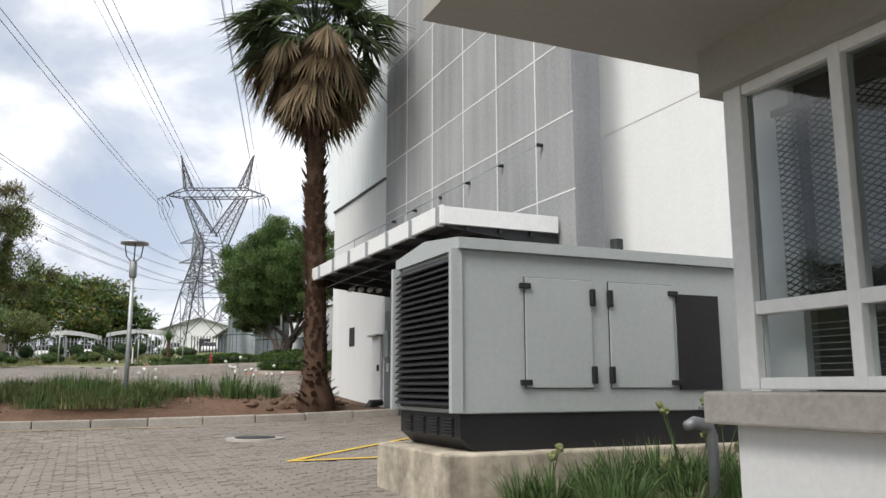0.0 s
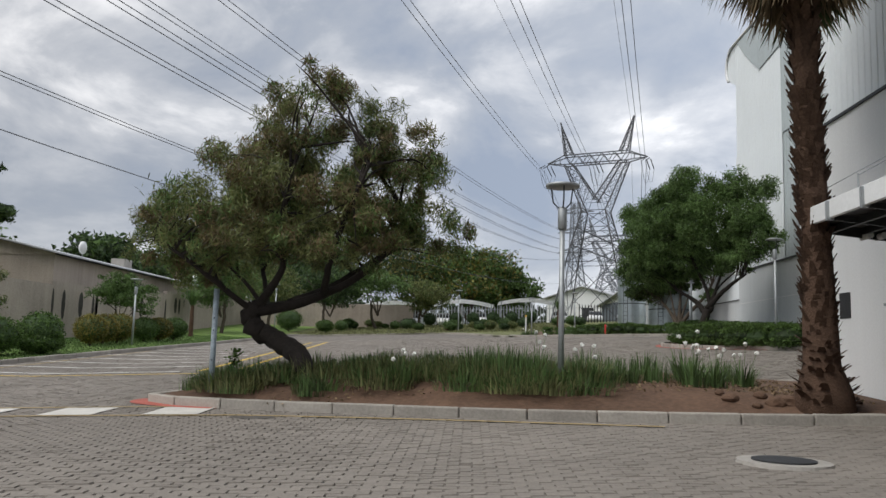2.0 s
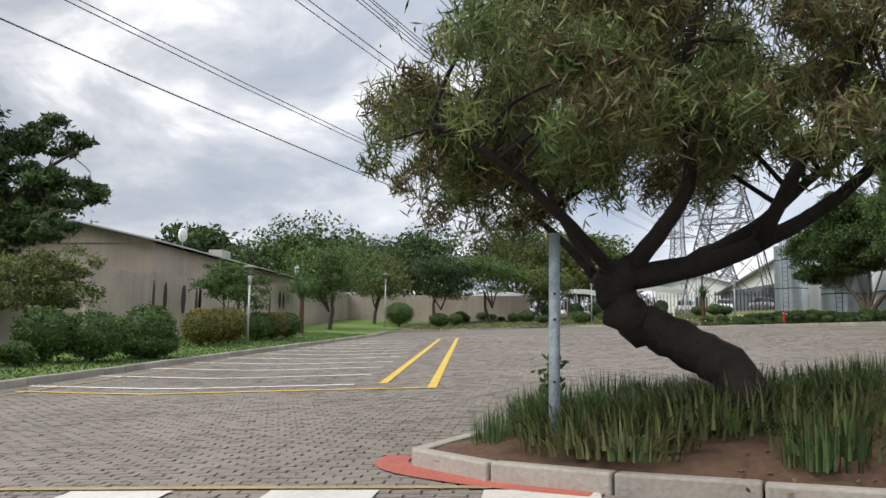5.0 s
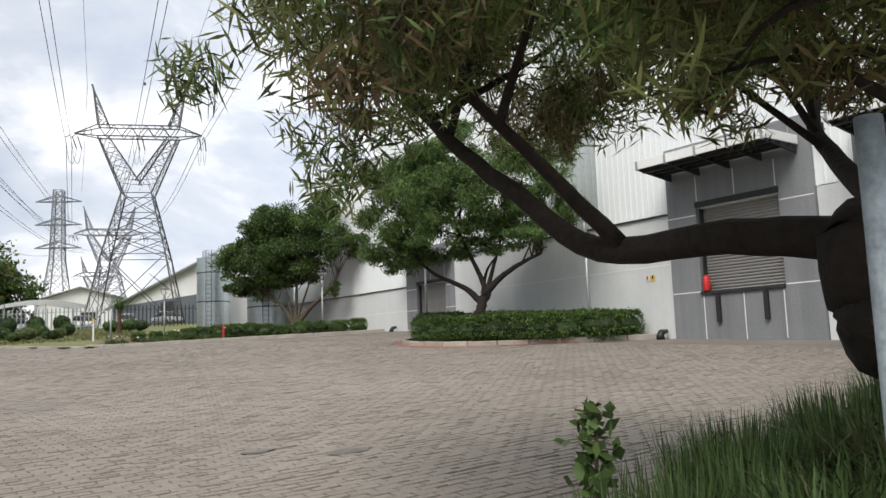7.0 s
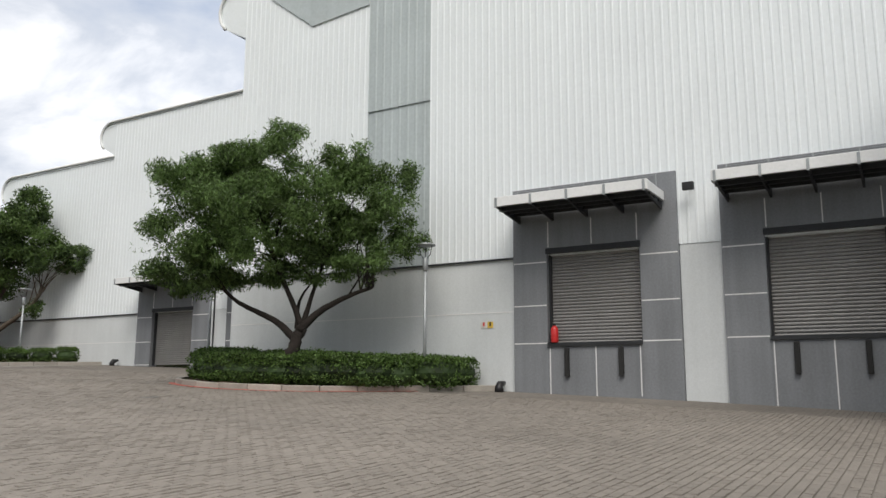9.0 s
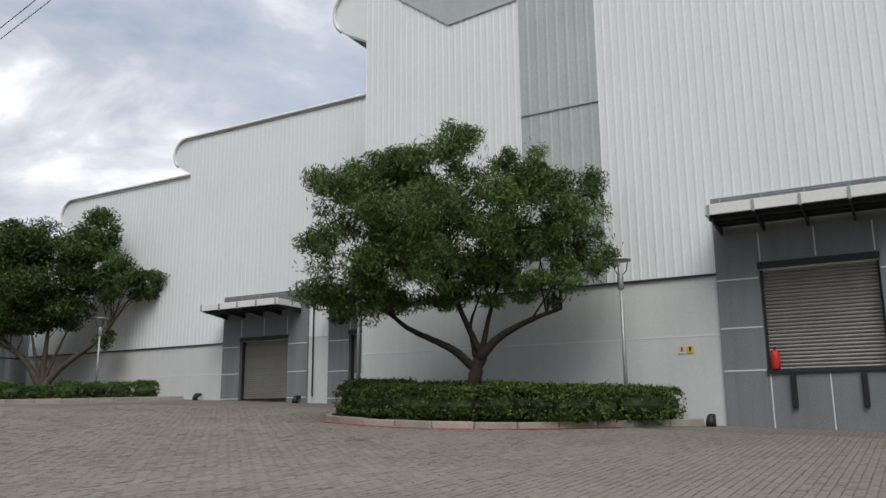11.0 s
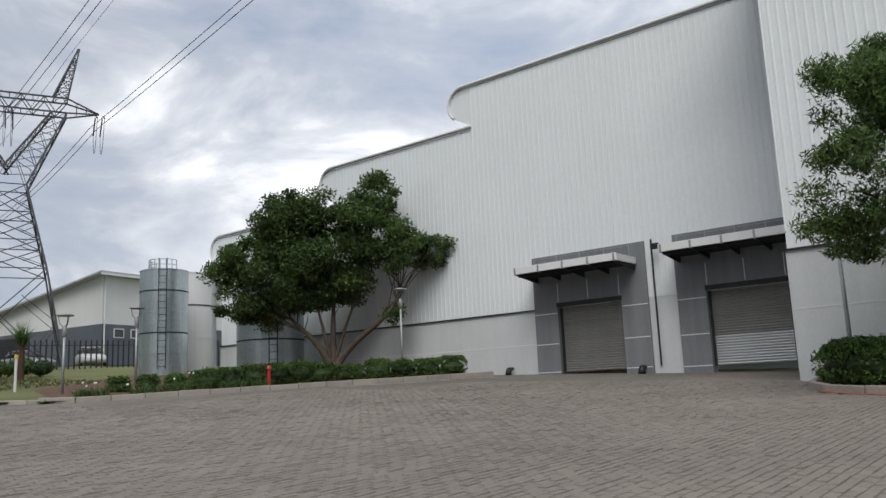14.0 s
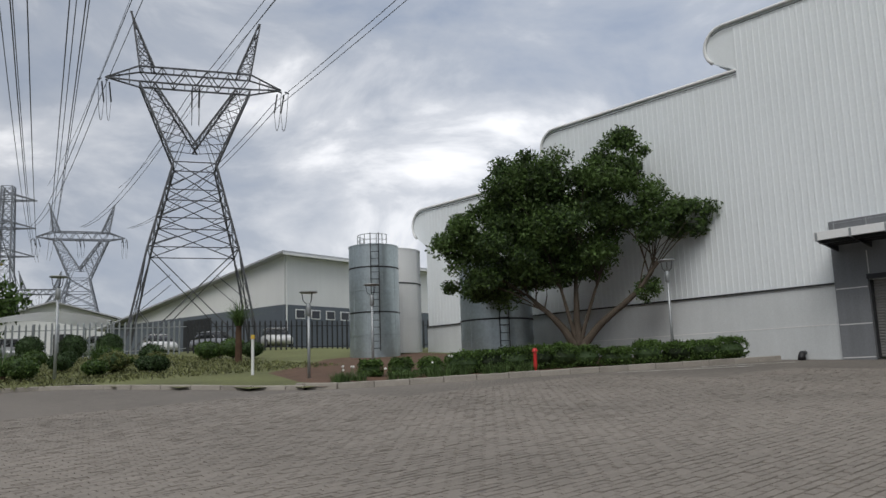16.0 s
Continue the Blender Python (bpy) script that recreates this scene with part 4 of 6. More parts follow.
tp = thing("standpipe", (3.6, 4.0, G(3.6, 4.0) - 0.1), "galvanised standpipe with a brass tap", "tap")
bm = bmesh.new()
tube(bm, [(0, 0, 0), (0, 0, 0.72), (-0.03, 0, 0.78), (-0.14, 0, 0.8), (-0.2, 0, 0.78)], [0.035, 0.035, 0.04, 0.04, 0.03], 10)
part("pipe", bm, GALVPOLE, tp, "", True)
part("valve_wheel", boxed(-0.09, 0.03, -0.015, 0.015, 0.88, 0.9, 0.004), GALVPOLE, tp)
part("valve_stem", rod(bmesh.new(), (-0.03, 0, 0.78), (-0.03, 0, 0.89), 0.015, None, 8), GALVPOLE, tp)
tagged(part("bed_edging", boxed(2.7, 5.3, 5.2, 5.3, 0.1, 0.5, 0.015), CONCRETE), "low concrete bed edging before the plinth", "edging")
patch("office_bed_soil", [(2.45, 4.8), (2.75, 5.2), (5.4, 5.2), (5.6, 3.4), (3.1, 3.4), (2.6, 4.0)], 0.06, SOIL, "dark planting soil beside the office", 0.12, "soil")


# ---- lamps and posts ----
def street_lamp(x, y, h, label="slim grey post-top street lamp with a flat disc head", lift=0.08):
    t = thing("street_lamp", (x, y, G(x, y) + lift), label, "street lamp", "yard lamps")
    part("post", rod(bmesh.new(), (0, 0, -0.3), (0, 0, h - 0.62), 0.05, 0.04, 10), GALVPOLE, t, "", True)
    bm = bmesh.new()
    tube(bm, [(0, 0, h - 0.75), (0, 0, h - 0.72), (0, 0, h - 0.42), (0, 0, h - 0.38)], [0.05, 0.075, 0.075, 0.05], 10)
    part("lantern_body", bm, GALVPOLE, t, "", True)
    for a in (0, 120, 240):
        ca, sa = math.cos(radians(a + 30)), math.sin(radians(a + 30))
        bm = bmesh.new()
        tube(bm, [(0.06 * ca, 0.06 * sa, h - 0.4), (0.16 * ca, 0.16 * sa, h - 0.3), (0.2 * ca, 0.2 * sa, h - 0.06)], [0.012] * 3, 6)
        part("arm", bm, DARKSTEEL, t)
    bm = bmesh.new()
    tube(bm, [(0, 0, h - 0.08), (0, 0, h - 0.06), (0, 0, h - 0.02), (0, 0, h)], [0.1, 0.27, 0.27, 0.12], 20)
    part("disc_shade", bm, GALVPOLE, t, "", True)
    return t


street_lamp(0.86, 17.23, 3.25, lift=0.3)
street_lamp(10.13, 33.26, 3.86)
for x, y, h in ((9.04, 40.1, 3.4), (13.3, 56.2, 3.3), (-16.6, 42.7, 3.2), (-16.2, 69.0, 3.9), (-1.5, 68.5, 3.3), (3.8, 62.5, 2.6), (7.0, 63.6, 2.9)):
    street_lamp(x, y, h)
bp = thing("sign_post", (-4.75, 17.68, G(-4.75, 17.68) + 0.1), "bare blue-grey steel post with flaking paint in the island", "post")
part("pole", rod(bmesh.new(), (0, 0, -0.2), (0, 0, 1.78), 0.045, 0.045, 14), BLUEPOLE, bp, "", True)
bolt = mesh_of(rod(bmesh.new(), (0, -0.052, 0), (0, 0.052, 0), 0.012, None, 6), "bolt")
for z in (0.62, 1.1, 1.3):
    part("bolt", bolt, DARKSTEEL, bp).location = (0, 0, z)
mp = thing("marker_post", (3.6, 65.5, G(3.6, 65.5) + 0.08), "short white marker post on the bank", "post")
part("post", rod(bmesh.new(), (0, 0, -0.2), (0, 0, 1.15), 0.05, 0.05, 8), WHITESTEEL, mp)
part("cap", rod(bmesh.new(), (0, 0, 1.15), (0, 0, 1.28), 0.075, 0.06, 8), YELLOW, mp)
hy = thing("fire_hydrant", (8.2, 57.5, G(8.2, 57.5) + 0.06), "small red hydrant marker post at the kerb", "hydrant")
part("post", rod(bmesh.new(), (0, 0, -0.1), (0, 0, 0.62), 0.055, 0.05, 10), RED, hy)
part("cap", rod(bmesh.new(), (0, 0, 0.62), (0, 0, 0.72), 0.085, 0.05, 10), RED, hy)

# ---- silos ----
def silo(x, y, r, h, material, label, rings=5, rail=True):
    z = G(x, y)
    t = thing("storage_tank", (x, y, z), label, "tank", "storage tanks")
    dz = h / rings
    for k in range(rings):
        part("shell_ring", rod(bmesh.new(), (0, 0, k * dz + 0.005), (0, 0, (k + 1) * dz - 0.005), r, r, 72), material, t)
        part("seam_band", rod(bmesh.new(), (0, 0, (k + 1) * dz - 0.03), (0, 0, (k + 1) * dz + 0.03), r + 0.02, r + 0.02, 72), DARKSTEEL if k % 2 else material, t)
    for a in range(0, 360, 36):
        ca, sa = math.cos(radians(a)), math.sin(radians(a))
        part("plate_seam", rod(bmesh.new(), (r * ca, r * sa, 0), (r * ca, r * sa, h), 0.012, None, 5), material, t)
    bm = rod(bmesh.new(), (0, 0, h + 0.02), (0, 0, h + 0.18), r + 0.03, r * 0.3, 40)
    part("roof_cone", bm, material, t)
    if rail:
        bm = bmesh.new()
        pts = [(0.65 * r * math.cos(radians(a)), 0.65 * r * math.sin(radians(a)), h) for a in range(90, 290, 22)]
        for p in pts:
            rod(bm, p, (p[0], p[1], h + 0.55), 0.02, None, 5)
        for zz in (0.3, 0.55):
            for p, q in zip(pts, pts[1:]):
                rod(bm, (p[0], p[1], h + zz), (q[0], q[1], h + zz), 0.016, None, 5)
        part("guard_rail", bm, GALVPOLE, t)
        bm = bmesh.new()
        a = radians(235)
        for s in (-0.18, 0.18):
            bx_, by_ = (r + 0.12) * math.cos(a) - s * math.sin(a), (r + 0.12) * math.sin(a) + s * math.cos(a)
            rod(bm, (bx_, by_, 0.3), (bx_, by_, h + 0.5), 0.02, None, 5)
        for k in range(int(h / 0.3)):
            p = [((r + 0.12) * math.cos(a) - s * math.sin(a), (r + 0.12) * math.sin(a) + s * math.cos(a), 0.4 + 0.3 * k) for s in (-0.18, 0.18)]
            rod(bm, p[0], p[1], 0.012, None, 5)
        part("ladder", bm, DARKSTEEL, t)
    return t


silo(12.5, 70.7, 1.1, 4.95, GALV, "tall galvanised steel storage tank with a roof rail")
silo(15.4, 73.2, 1.5, 5.0, WHITEWALL, "tall white storage tank behind the galvanised one", 3, False)
silo(14.0, 64.6, 1.45, 3.9, GALV, "squat galvanised steel tank behind the tree")

# ---- lattice pylons ----
def lattice(segments, r):
    """Angle-iron members as four-sided prisms."""
    vs, fs = [], []
    for p, q, k in segments:
        p, q = Vector(p), Vector(q)
        d = (q - p)
        if d.length < 1e-5:
            continue
        d.normalize()
        a = d.orthogonal().normalized()
        b = d.cross(a)
        n = len(vs)
        for c in (p, q):
            for s, u in ((1, 0), (0, 1), (-1, 0), (0, -1)):
                vs.append(c + (a * s + b * u) * r * k)
        for i in range(4):
            j = (i + 1) % 4
            fs.append((n + i, n + j, n + 4 + j, n + 4 + i))
    return quads("members", [tuple(v) for v in vs], fs)


def panel_brace(c0, c1, n, k=0.6):
    """Bracing of a four-legged tower section between corner rings c0 and c1."""
    out = []
    lerp = lambda a, b, t: tuple(a[i] + (b[i] - a[i]) * t for i in range(3))
    for f in range(4):
        a0, b0, a1, b1 = c0[f], c0[(f + 1) % 4], c1[f], c1[(f + 1) % 4]
        ts = [1 - (1 - i / n) ** 1.0 for i in range(n + 1)]
        for t0, t1 in zip(ts, ts[1:]):
            p, q, r_, s = lerp(a0, a1, t0), lerp(b0, b1, t0), lerp(a0, a1, t1), lerp(b0, b1, t1)
            m = lerp(lerp(p, s, 0.5), lerp(q, r_, 0.5), 0.5)
            out += [(p, s, k), (q, r_, k), (r_, s, k)]
            out += [(lerp(p, r_, 0.5), lerp(p, m, 0.5), k * 0.7), (lerp(q, s, 0.5), lerp(q, m, 0.5), k * 0.7), (lerp(p, r_, 0.5), lerp(r_, m, 0.5), k * 0.7), (lerp(q, s, 0.5), lerp(s, m, 0.5), k * 0.7)]
    return out


def pylon(x, y, z, rz, label, material, r=0.066, s=1.0, footings=True):
    t = thing("pylon", (x, y, z), label, "pylon", "transmission pylons", "", rz)
    ring = lambda w, d, h: [(-w * s, -d * s, h * s), (w * s, -d * s, h * s), (w * s, d * s, h * s), (-w * s, d * s, h * s)]
    base, mid, waist = ring(3.9, 3.3, -0.3), ring(2.6, 2.2, 6.5), ring(1.25, 1.15, 12.0)
    seg = []
    for a, b, n in ((base, mid, 1), (mid, waist, 3)):
        seg += [(a[i], b[i], 1.25) for i in range(4)]
        seg += panel_brace(a, b, n)
    part("tower_body", lattice(seg, r), material, t)
    for side in (-1, 1):
        seg = []
        lo = [(side * 1.25 * s, d * s, 12.0 * s) for d in (-1.15, 1.15)] + [(-side * 0.15 * s, d * s, 13.1 * s) for d in (1.0, -1.0)]
        hi = [(side * 3.4 * s, d * s, 17.2 * s) for d in (-0.6, 0.6)] + [(side * 2.5 * s, d * s, 17.2 * s) for d in (0.6, -0.6)]
        seg += [(lo[i], hi[i], 1.1) for i in range(4)] + panel_brace(lo, hi, 4, 0.4)
        part("window_arm", lattice(seg, r), material, t)
        seg = []
        lo = [(side * w * s, d * s, 18.2 * s) for w, d in ((3.4, -0.5), (3.4, 0.5), (2.5, 0.5), (2.5, -0.5))]
        hi = [(side * 4.0 * s + 0.04 * w, 0.04 * d, 22.0 * s) for w, d in ((1, -1), (1, 1), (-1, 1), (-1, -1))]
        seg += [(lo[i], hi[i], 0.9) for i in range(4)] + panel_brace(lo, hi, 5, 0.4)
        part("earth_peak", lattice(seg, r), material, t)
        seg = []
        tip = (side * 5.4 * s, 0, 17.5 * s)
        for d in (-0.55, 0.55):
            for h in (17.2, 18.2):
                seg.append(((side * 3.4 * s, d * s, h * s), tip, 0.9))
        for k in (0.3, 0.6):
            w = 3.4 + 2.0 * k
            seg += [((side * w * s, -0.55 * (1 - k) * s, (17.2 + 0.3 * k) * s), (side * w * s, 0.55 * (1 - k) * s, (18.2 - 0.7 * k) * s), 0.5), ((side * w * s, 0.55 * (1 - k) * s, (17.2 + 0.3 * k) * s), (side * w * s, -0.55 * (1 - k) * s, (18.2 - 0.7 * k) * s), 0.5)]
        part("arm_tip", lattice(seg, r), material, t)
    seg = []
    n = 10
    for d in (-0.55, 0.55):
        for h in (17.2, 18.2):
            seg.append(((-3.4 * s, d * s, h * s), (3.4 * s, d * s, h * s), 1.0))
        for k in range(n):
            a, b = -3.4 + 6.8 * k / n, -3.4 + 6.8 * (k + 1) / n
            seg.append(((a * s, d * s, (17.2 if k % 2 else 18.2) * s), (b * s, d * s, (18.2 if k % 2 else 17.2) * s), 0.6))
    for k in range(n + 1):
        a = -3.4 + 6.8 * k / n
        seg += [((a * s, -0.55 * s, 17.2 * s), (a * s, 0.55 * s, 17.2 * s), 0.5), ((a * s, -0.55 * s, 18.2 * s), (a * s, 0.55 * s, 18.2 * s), 0.5)]
    part("crossarm", lattice(seg, r), material, t)
    for px in (-5.4, 0, 5.4):
        for dd in (-1, 1):
            bm = bmesh.new()
            for off in (-0.22, 0.22):
                rod(bm, (px * s + off, dd * 0.3, 17.3 * s), (px * s + off, dd * 2.0, 16.6 * s), 0.05, None, 6)
            part("insulator", bm, DARKSTEEL, t)
        bm = bmesh.new()
        for off in (-0.22, 0.22):
            tube(bm, curve_pts([(px * s + off, -2.0, 16.6 * s), (px * s + off, -0.8, 15.0 * s), (px * s + off, 0.8, 15.0 * s), (px * s + off, 2.0, 16.6 * s)], 4), [0.02] * 13, 4)
        part("jumper_loop", bm, WIRE, t)
    if footings:
        for a in base:
            part("footing", rod(bmesh.new(), (a[0] * 1.06, a[1] * 1.06, -1.9), (a[0], a[1], -0.25), 0.42, 0.34, 8), CONCRETE, t)
    return t


pylon(12.4, 89.0, 4.4, -24, "tall grey steel lattice pylon with twin earth-wire horns", PYLON)
pylon(23.0, 143.0, 5.0, -24, "distant lattice pylon of the same line", HAZEPYLON, 0.09, 0.92, False)
pylon(36.0, 206.0, 5.2, -24, "far lattice pylon of the same line", HAZEPYLON, 0.11, 0.92, False)
dc = thing("pylon", (20.0, 165.0, 5.5), "slender double-circuit lattice pylon far off", "pylon", "transmission pylons", "", -30)
ringf = lambda w, h: [(-w, -w, h), (w, -w, h), (w, w, h), (-w, w, h)]
seg = []
for a, b, n in ((ringf(2.6, 0), ringf(1.0, 14), 5), (ringf(1.0, 14), ringf(0.7, 26), 7)):
    seg += [(a[i], b[i], 1.2) for i in range(4)] + panel_brace(a, b, n, 0.5)
part("tower_body", lattice(seg, 0.1), HAZEPYLON, dc)
for h in (16, 20, 24):
    seg = []
    for sd in (-1, 1):
        for d in (-0.7, 0.7):
            seg += [((0, d, h), (sd * 3.8, 0, h), 1), ((0, d, h + 1.1), (sd * 3.8, 0, h), 1)]
    part("crossarm", lattice(seg, 0.1), HAZEPYLON, dc)


def wire(p, q, sag, r=0.02, label="thin dark overhead power cable"):
    cu = bpy.data.curves.new("power_cable", "CURVE")
    cu.dimensions, cu.bevel_depth, cu.bevel_resolution = "3D", r, 1
    sp = cu.splines.new("POLY")
    n = 24
    sp.points.add(n)
    p, q = Vector(p), Vector(q)
    for i in range(n + 1):
        t = i / n
        v = p.lerp(q, t)
        sp.points[i].co = (v.x, v.y, v.z - 4 * sag * t * (1 - t), 1)
    ob = new("power_cable", cu)
    cu.materials.append(WIRE)
    return tagged(ob, label, "power cable", "overhead cables")


c24, s24 = math.cos(radians(-24)), math.sin(radians(-24))
for u in (-5.4, 0.0, 5.4):
    for o in (-0.22, 0.22):
        a = (12 + (u + o) * c24, 89 + (u + o) * s24, 20.8)
        wire(a, (-26 + (u + o) * 0.93, -75 - (u + o) * 0.3, 22.0), 3.0)
        wire(a, (23 + (u + o) * c24, 143 + (u + o) * s24, 22.4), 1.5, 0.025)
for u in (-4.0, 4.0):
    a = (12 + u * c24, 89 + u * s24, 26.2)
    wire(a, (-26 + u * 0.93, -75 - u * 0.3, 27.0), 2.0, 0.014)
    wire(a, (23 + u * c24, 143 + u * s24, 27.4), 1.0, 0.018)
# the second line passing west of the yard: where it crosses y = 0, and its height over the yard
for x0, h, twin in ((-22.6, 7.6, 0), (-27.5, 11.2, 1), (-22.0, 12.0, 1), (-20.6, 12.4, 1), (-22.6, 14.3, 1), (-20.3, 14.9, 1)):
    for o in (-0.2, 0.2) if twin else (0.0,):
        wire((x0 + o + 0.28 * 165, 165, h + 9), (x0 + o - 0.28 * 85, -85, h + 9), 9.0, 0.017)

# ---- boundary wall, houses, fence ----
WX = -22.0
for k in range(16):
    y0 = -10 + k * 3.12
    if y0 < 39.5:
        zt = 2.45 if y0 > 24 else 2.35
        wall("boundary_wall_low_%d" % (k + 1), WX - 0.2, WX, y0, y0 + 3.1, 0.0, zt + 0.02 * (k % 3), RAWWALL, "low stained plaster boundary wall panel")
for k in range(8):
    y0 = 40 + k * 5.2
    wall("boundary_wall_high_%d" % (k + 1), WX - 0.25, WX + 0.02, y0, y0 + 5.19, 0.5, 4.25 + 0.2 * k, RAWWALL, "tall weathered plaster boundary wall with dark damp stains")
for k in range(4):
    wall("boundary_wall_end_%d" % (k + 1), -22 + k * 4.0, -18.02 + k * 4.0, 81.6, 81.8, 2.0, 5.6, RAWWALL, "weathered plaster boundary wall")
DAMP = mat("damp_stain", (0.045, 0.04, 0.035), 0.9, 0, 0.5, 10, 2, 0.1)
rs_ = random.Random(3)
for k in range(14):
    y = 45 + rs_.uniform(0, 22)
    h = rs_.uniform(0.5, 2.0)
    top = 3.9 + 0.2 * int((y - 40) / 5.2)
    o = bmesh.new()
    w = rs_.uniform(0.06, 0.3)
    pts = [(w * math.cos(a * 0.6) * (1 + 0.5 * noise.noise((a, k, 0))), h / 2 * math.sin(a * 0.6) * (1 + 0.3 * noise.noise((a, k, 5)))) for a in range(10)]
    o.faces.new([o.verts.new((WX + 0.026, y + a, top - h / 2 + b)) for a, b in pts])
    tagged(part("damp_stain", o, DAMP), "dark damp streak on the boundary wall", "stain", "", "structure")
hs = thing("house", (-27, 62, G(-27, 62)), "low house with a grey sheet roof behind the wall", "house")
part("wall", boxed(-4, 3.5, -14, 14, 0, 3.9), RAWWALL, hs)
bm = bmesh.new()
for a, b in (((-4.5, 4.0), (-0.5, 4.9)), ((-0.5, 4.9), (4.0, 3.9))):
    v = [bm.verts.new((p[0], y, p[1] + dz)) for dz in (0, 0.08) for p, y in ((a, -14.5), (b, -14.5), (b, 14.5), (a, 14.5))]
    for q in ((0, 1, 2, 3), (7, 6, 5, 4), (0, 4, 5, 1), (1, 5, 6, 2), (2, 6, 7, 3), (3, 7, 4, 0)):
        bm.faces.new([v[i] for i in q])
part("roof", bm, ROOFSHEET, hs)
for y in (-13.98, 13.98):
    bm = bmesh.new()
    gv = [[bm.verts.new((x, y + d, z)) for x, z in ((-4.0, 3.88), (3.5, 3.88), (3.5, 3.98), (-0.5, 4.86), (-4.0, 4.08))] for d in (-0.08, 0.08)]
    bm.faces.new(gv[0])
    bm.faces.new(gv[1][::-1])
    for i in range(5):
        bm.faces.new((gv[0][i], gv[1][i], gv[1][(i + 1) % 5], gv[0][(i + 1) % 5]))
    bmesh.ops.recalc_face_normals(bm, faces=bm.faces)
    part("gable", bm, RAWWALL, hs)
part("chimney", boxed(-0.6, 0.4, 2, 3.4, 4.5, 5.4), CONCRETE, hs)
for y in (-11.5, 8):
    dsh = thing("satellite_dish", (-23.2, 62 + y, G(-27, 62) + 4.15), "small white round satellite dish on the roof", "satellite dish")
    bm = bmesh.new()
    bmesh.ops.create_uvsphere(bm, u_segments=14, v_segments=7, radius=0.38)
    bmesh.ops.scale(bm, vec=(0.5, 1, 1), verts=bm.verts)
    bmesh.ops.translate(bm, vec=(0, 0, 0.45), verts=bm.verts)
    part("dish", bm, WHITESTEEL, dsh, "", True)
    part("mast", rod(bmesh.new(), (0, 0, -0.3), (0, 0, 0.3), 0.03, None, 6), GALVPOLE, dsh)


def fence(x0, y0, x1, y1, h, material, label):
    L = math.hypot(x1 - x0, y1 - y0)
    t = thing("palisade_fence", (x0, y0, G(x0, y0)), label, "fence", "", "", math.degrees(math.atan2(y1 - y0, x1 - x0)))
    n = int(L / 0.3)
    slat = None
    dz = (G(x1, y1) - G(x0, y0)) / L
    bm = bmesh.new()
    vs = [bm.verts.new(p) for p in ((-0.045, 0, 0.0), (0.045, 0, 0.0), (0.045, 0.02, 0.0), (-0.045, 0.02, 0.0), (-0.045, 0, h - 0.1), (0.045, 0, h - 0.1), (0.045, 0.02, h - 0.1), (-0.045, 0.02, h - 0.1), (0, 0.01, h))]
    for q in ((0, 1, 5, 4), (1, 2, 6, 5), (2, 3, 7, 6), (3, 0, 4, 7), (4, 5, 8), (5, 6, 8), (6, 7, 8), (7, 4, 8)):
        bm.faces.new([vs[i] for i in q])
    me = mesh_of(bm, "pale")
    for k in range(n):
        part("pale", me, material, t).location = (k * 0.3, 0, k * 0.3 * dz)
    for z in (0.35, h - 0.35):
        part("rail", rod(bmesh.new(), (0, 0.03, z), (L, 0.03, z + L * dz), 0.025, None, 5), material, t)
    for k in range(0, int(L / 3) + 1):
        part("post", boxed(k * 3 - 0.04, k * 3 + 0.04, 0.02, 0.1, k * 3 * dz - 0.2, k * 3 * dz + h), material, t)


fence(-6.0, 84.0, 10.0, 84.5, 1.9, GALVPOLE, "grey steel palisade fence along the bank")
fence(10.1, 84.5, 30.0, 77.0, 1.9, DARKSTEEL, "brown steel palisade fence before the sheds")


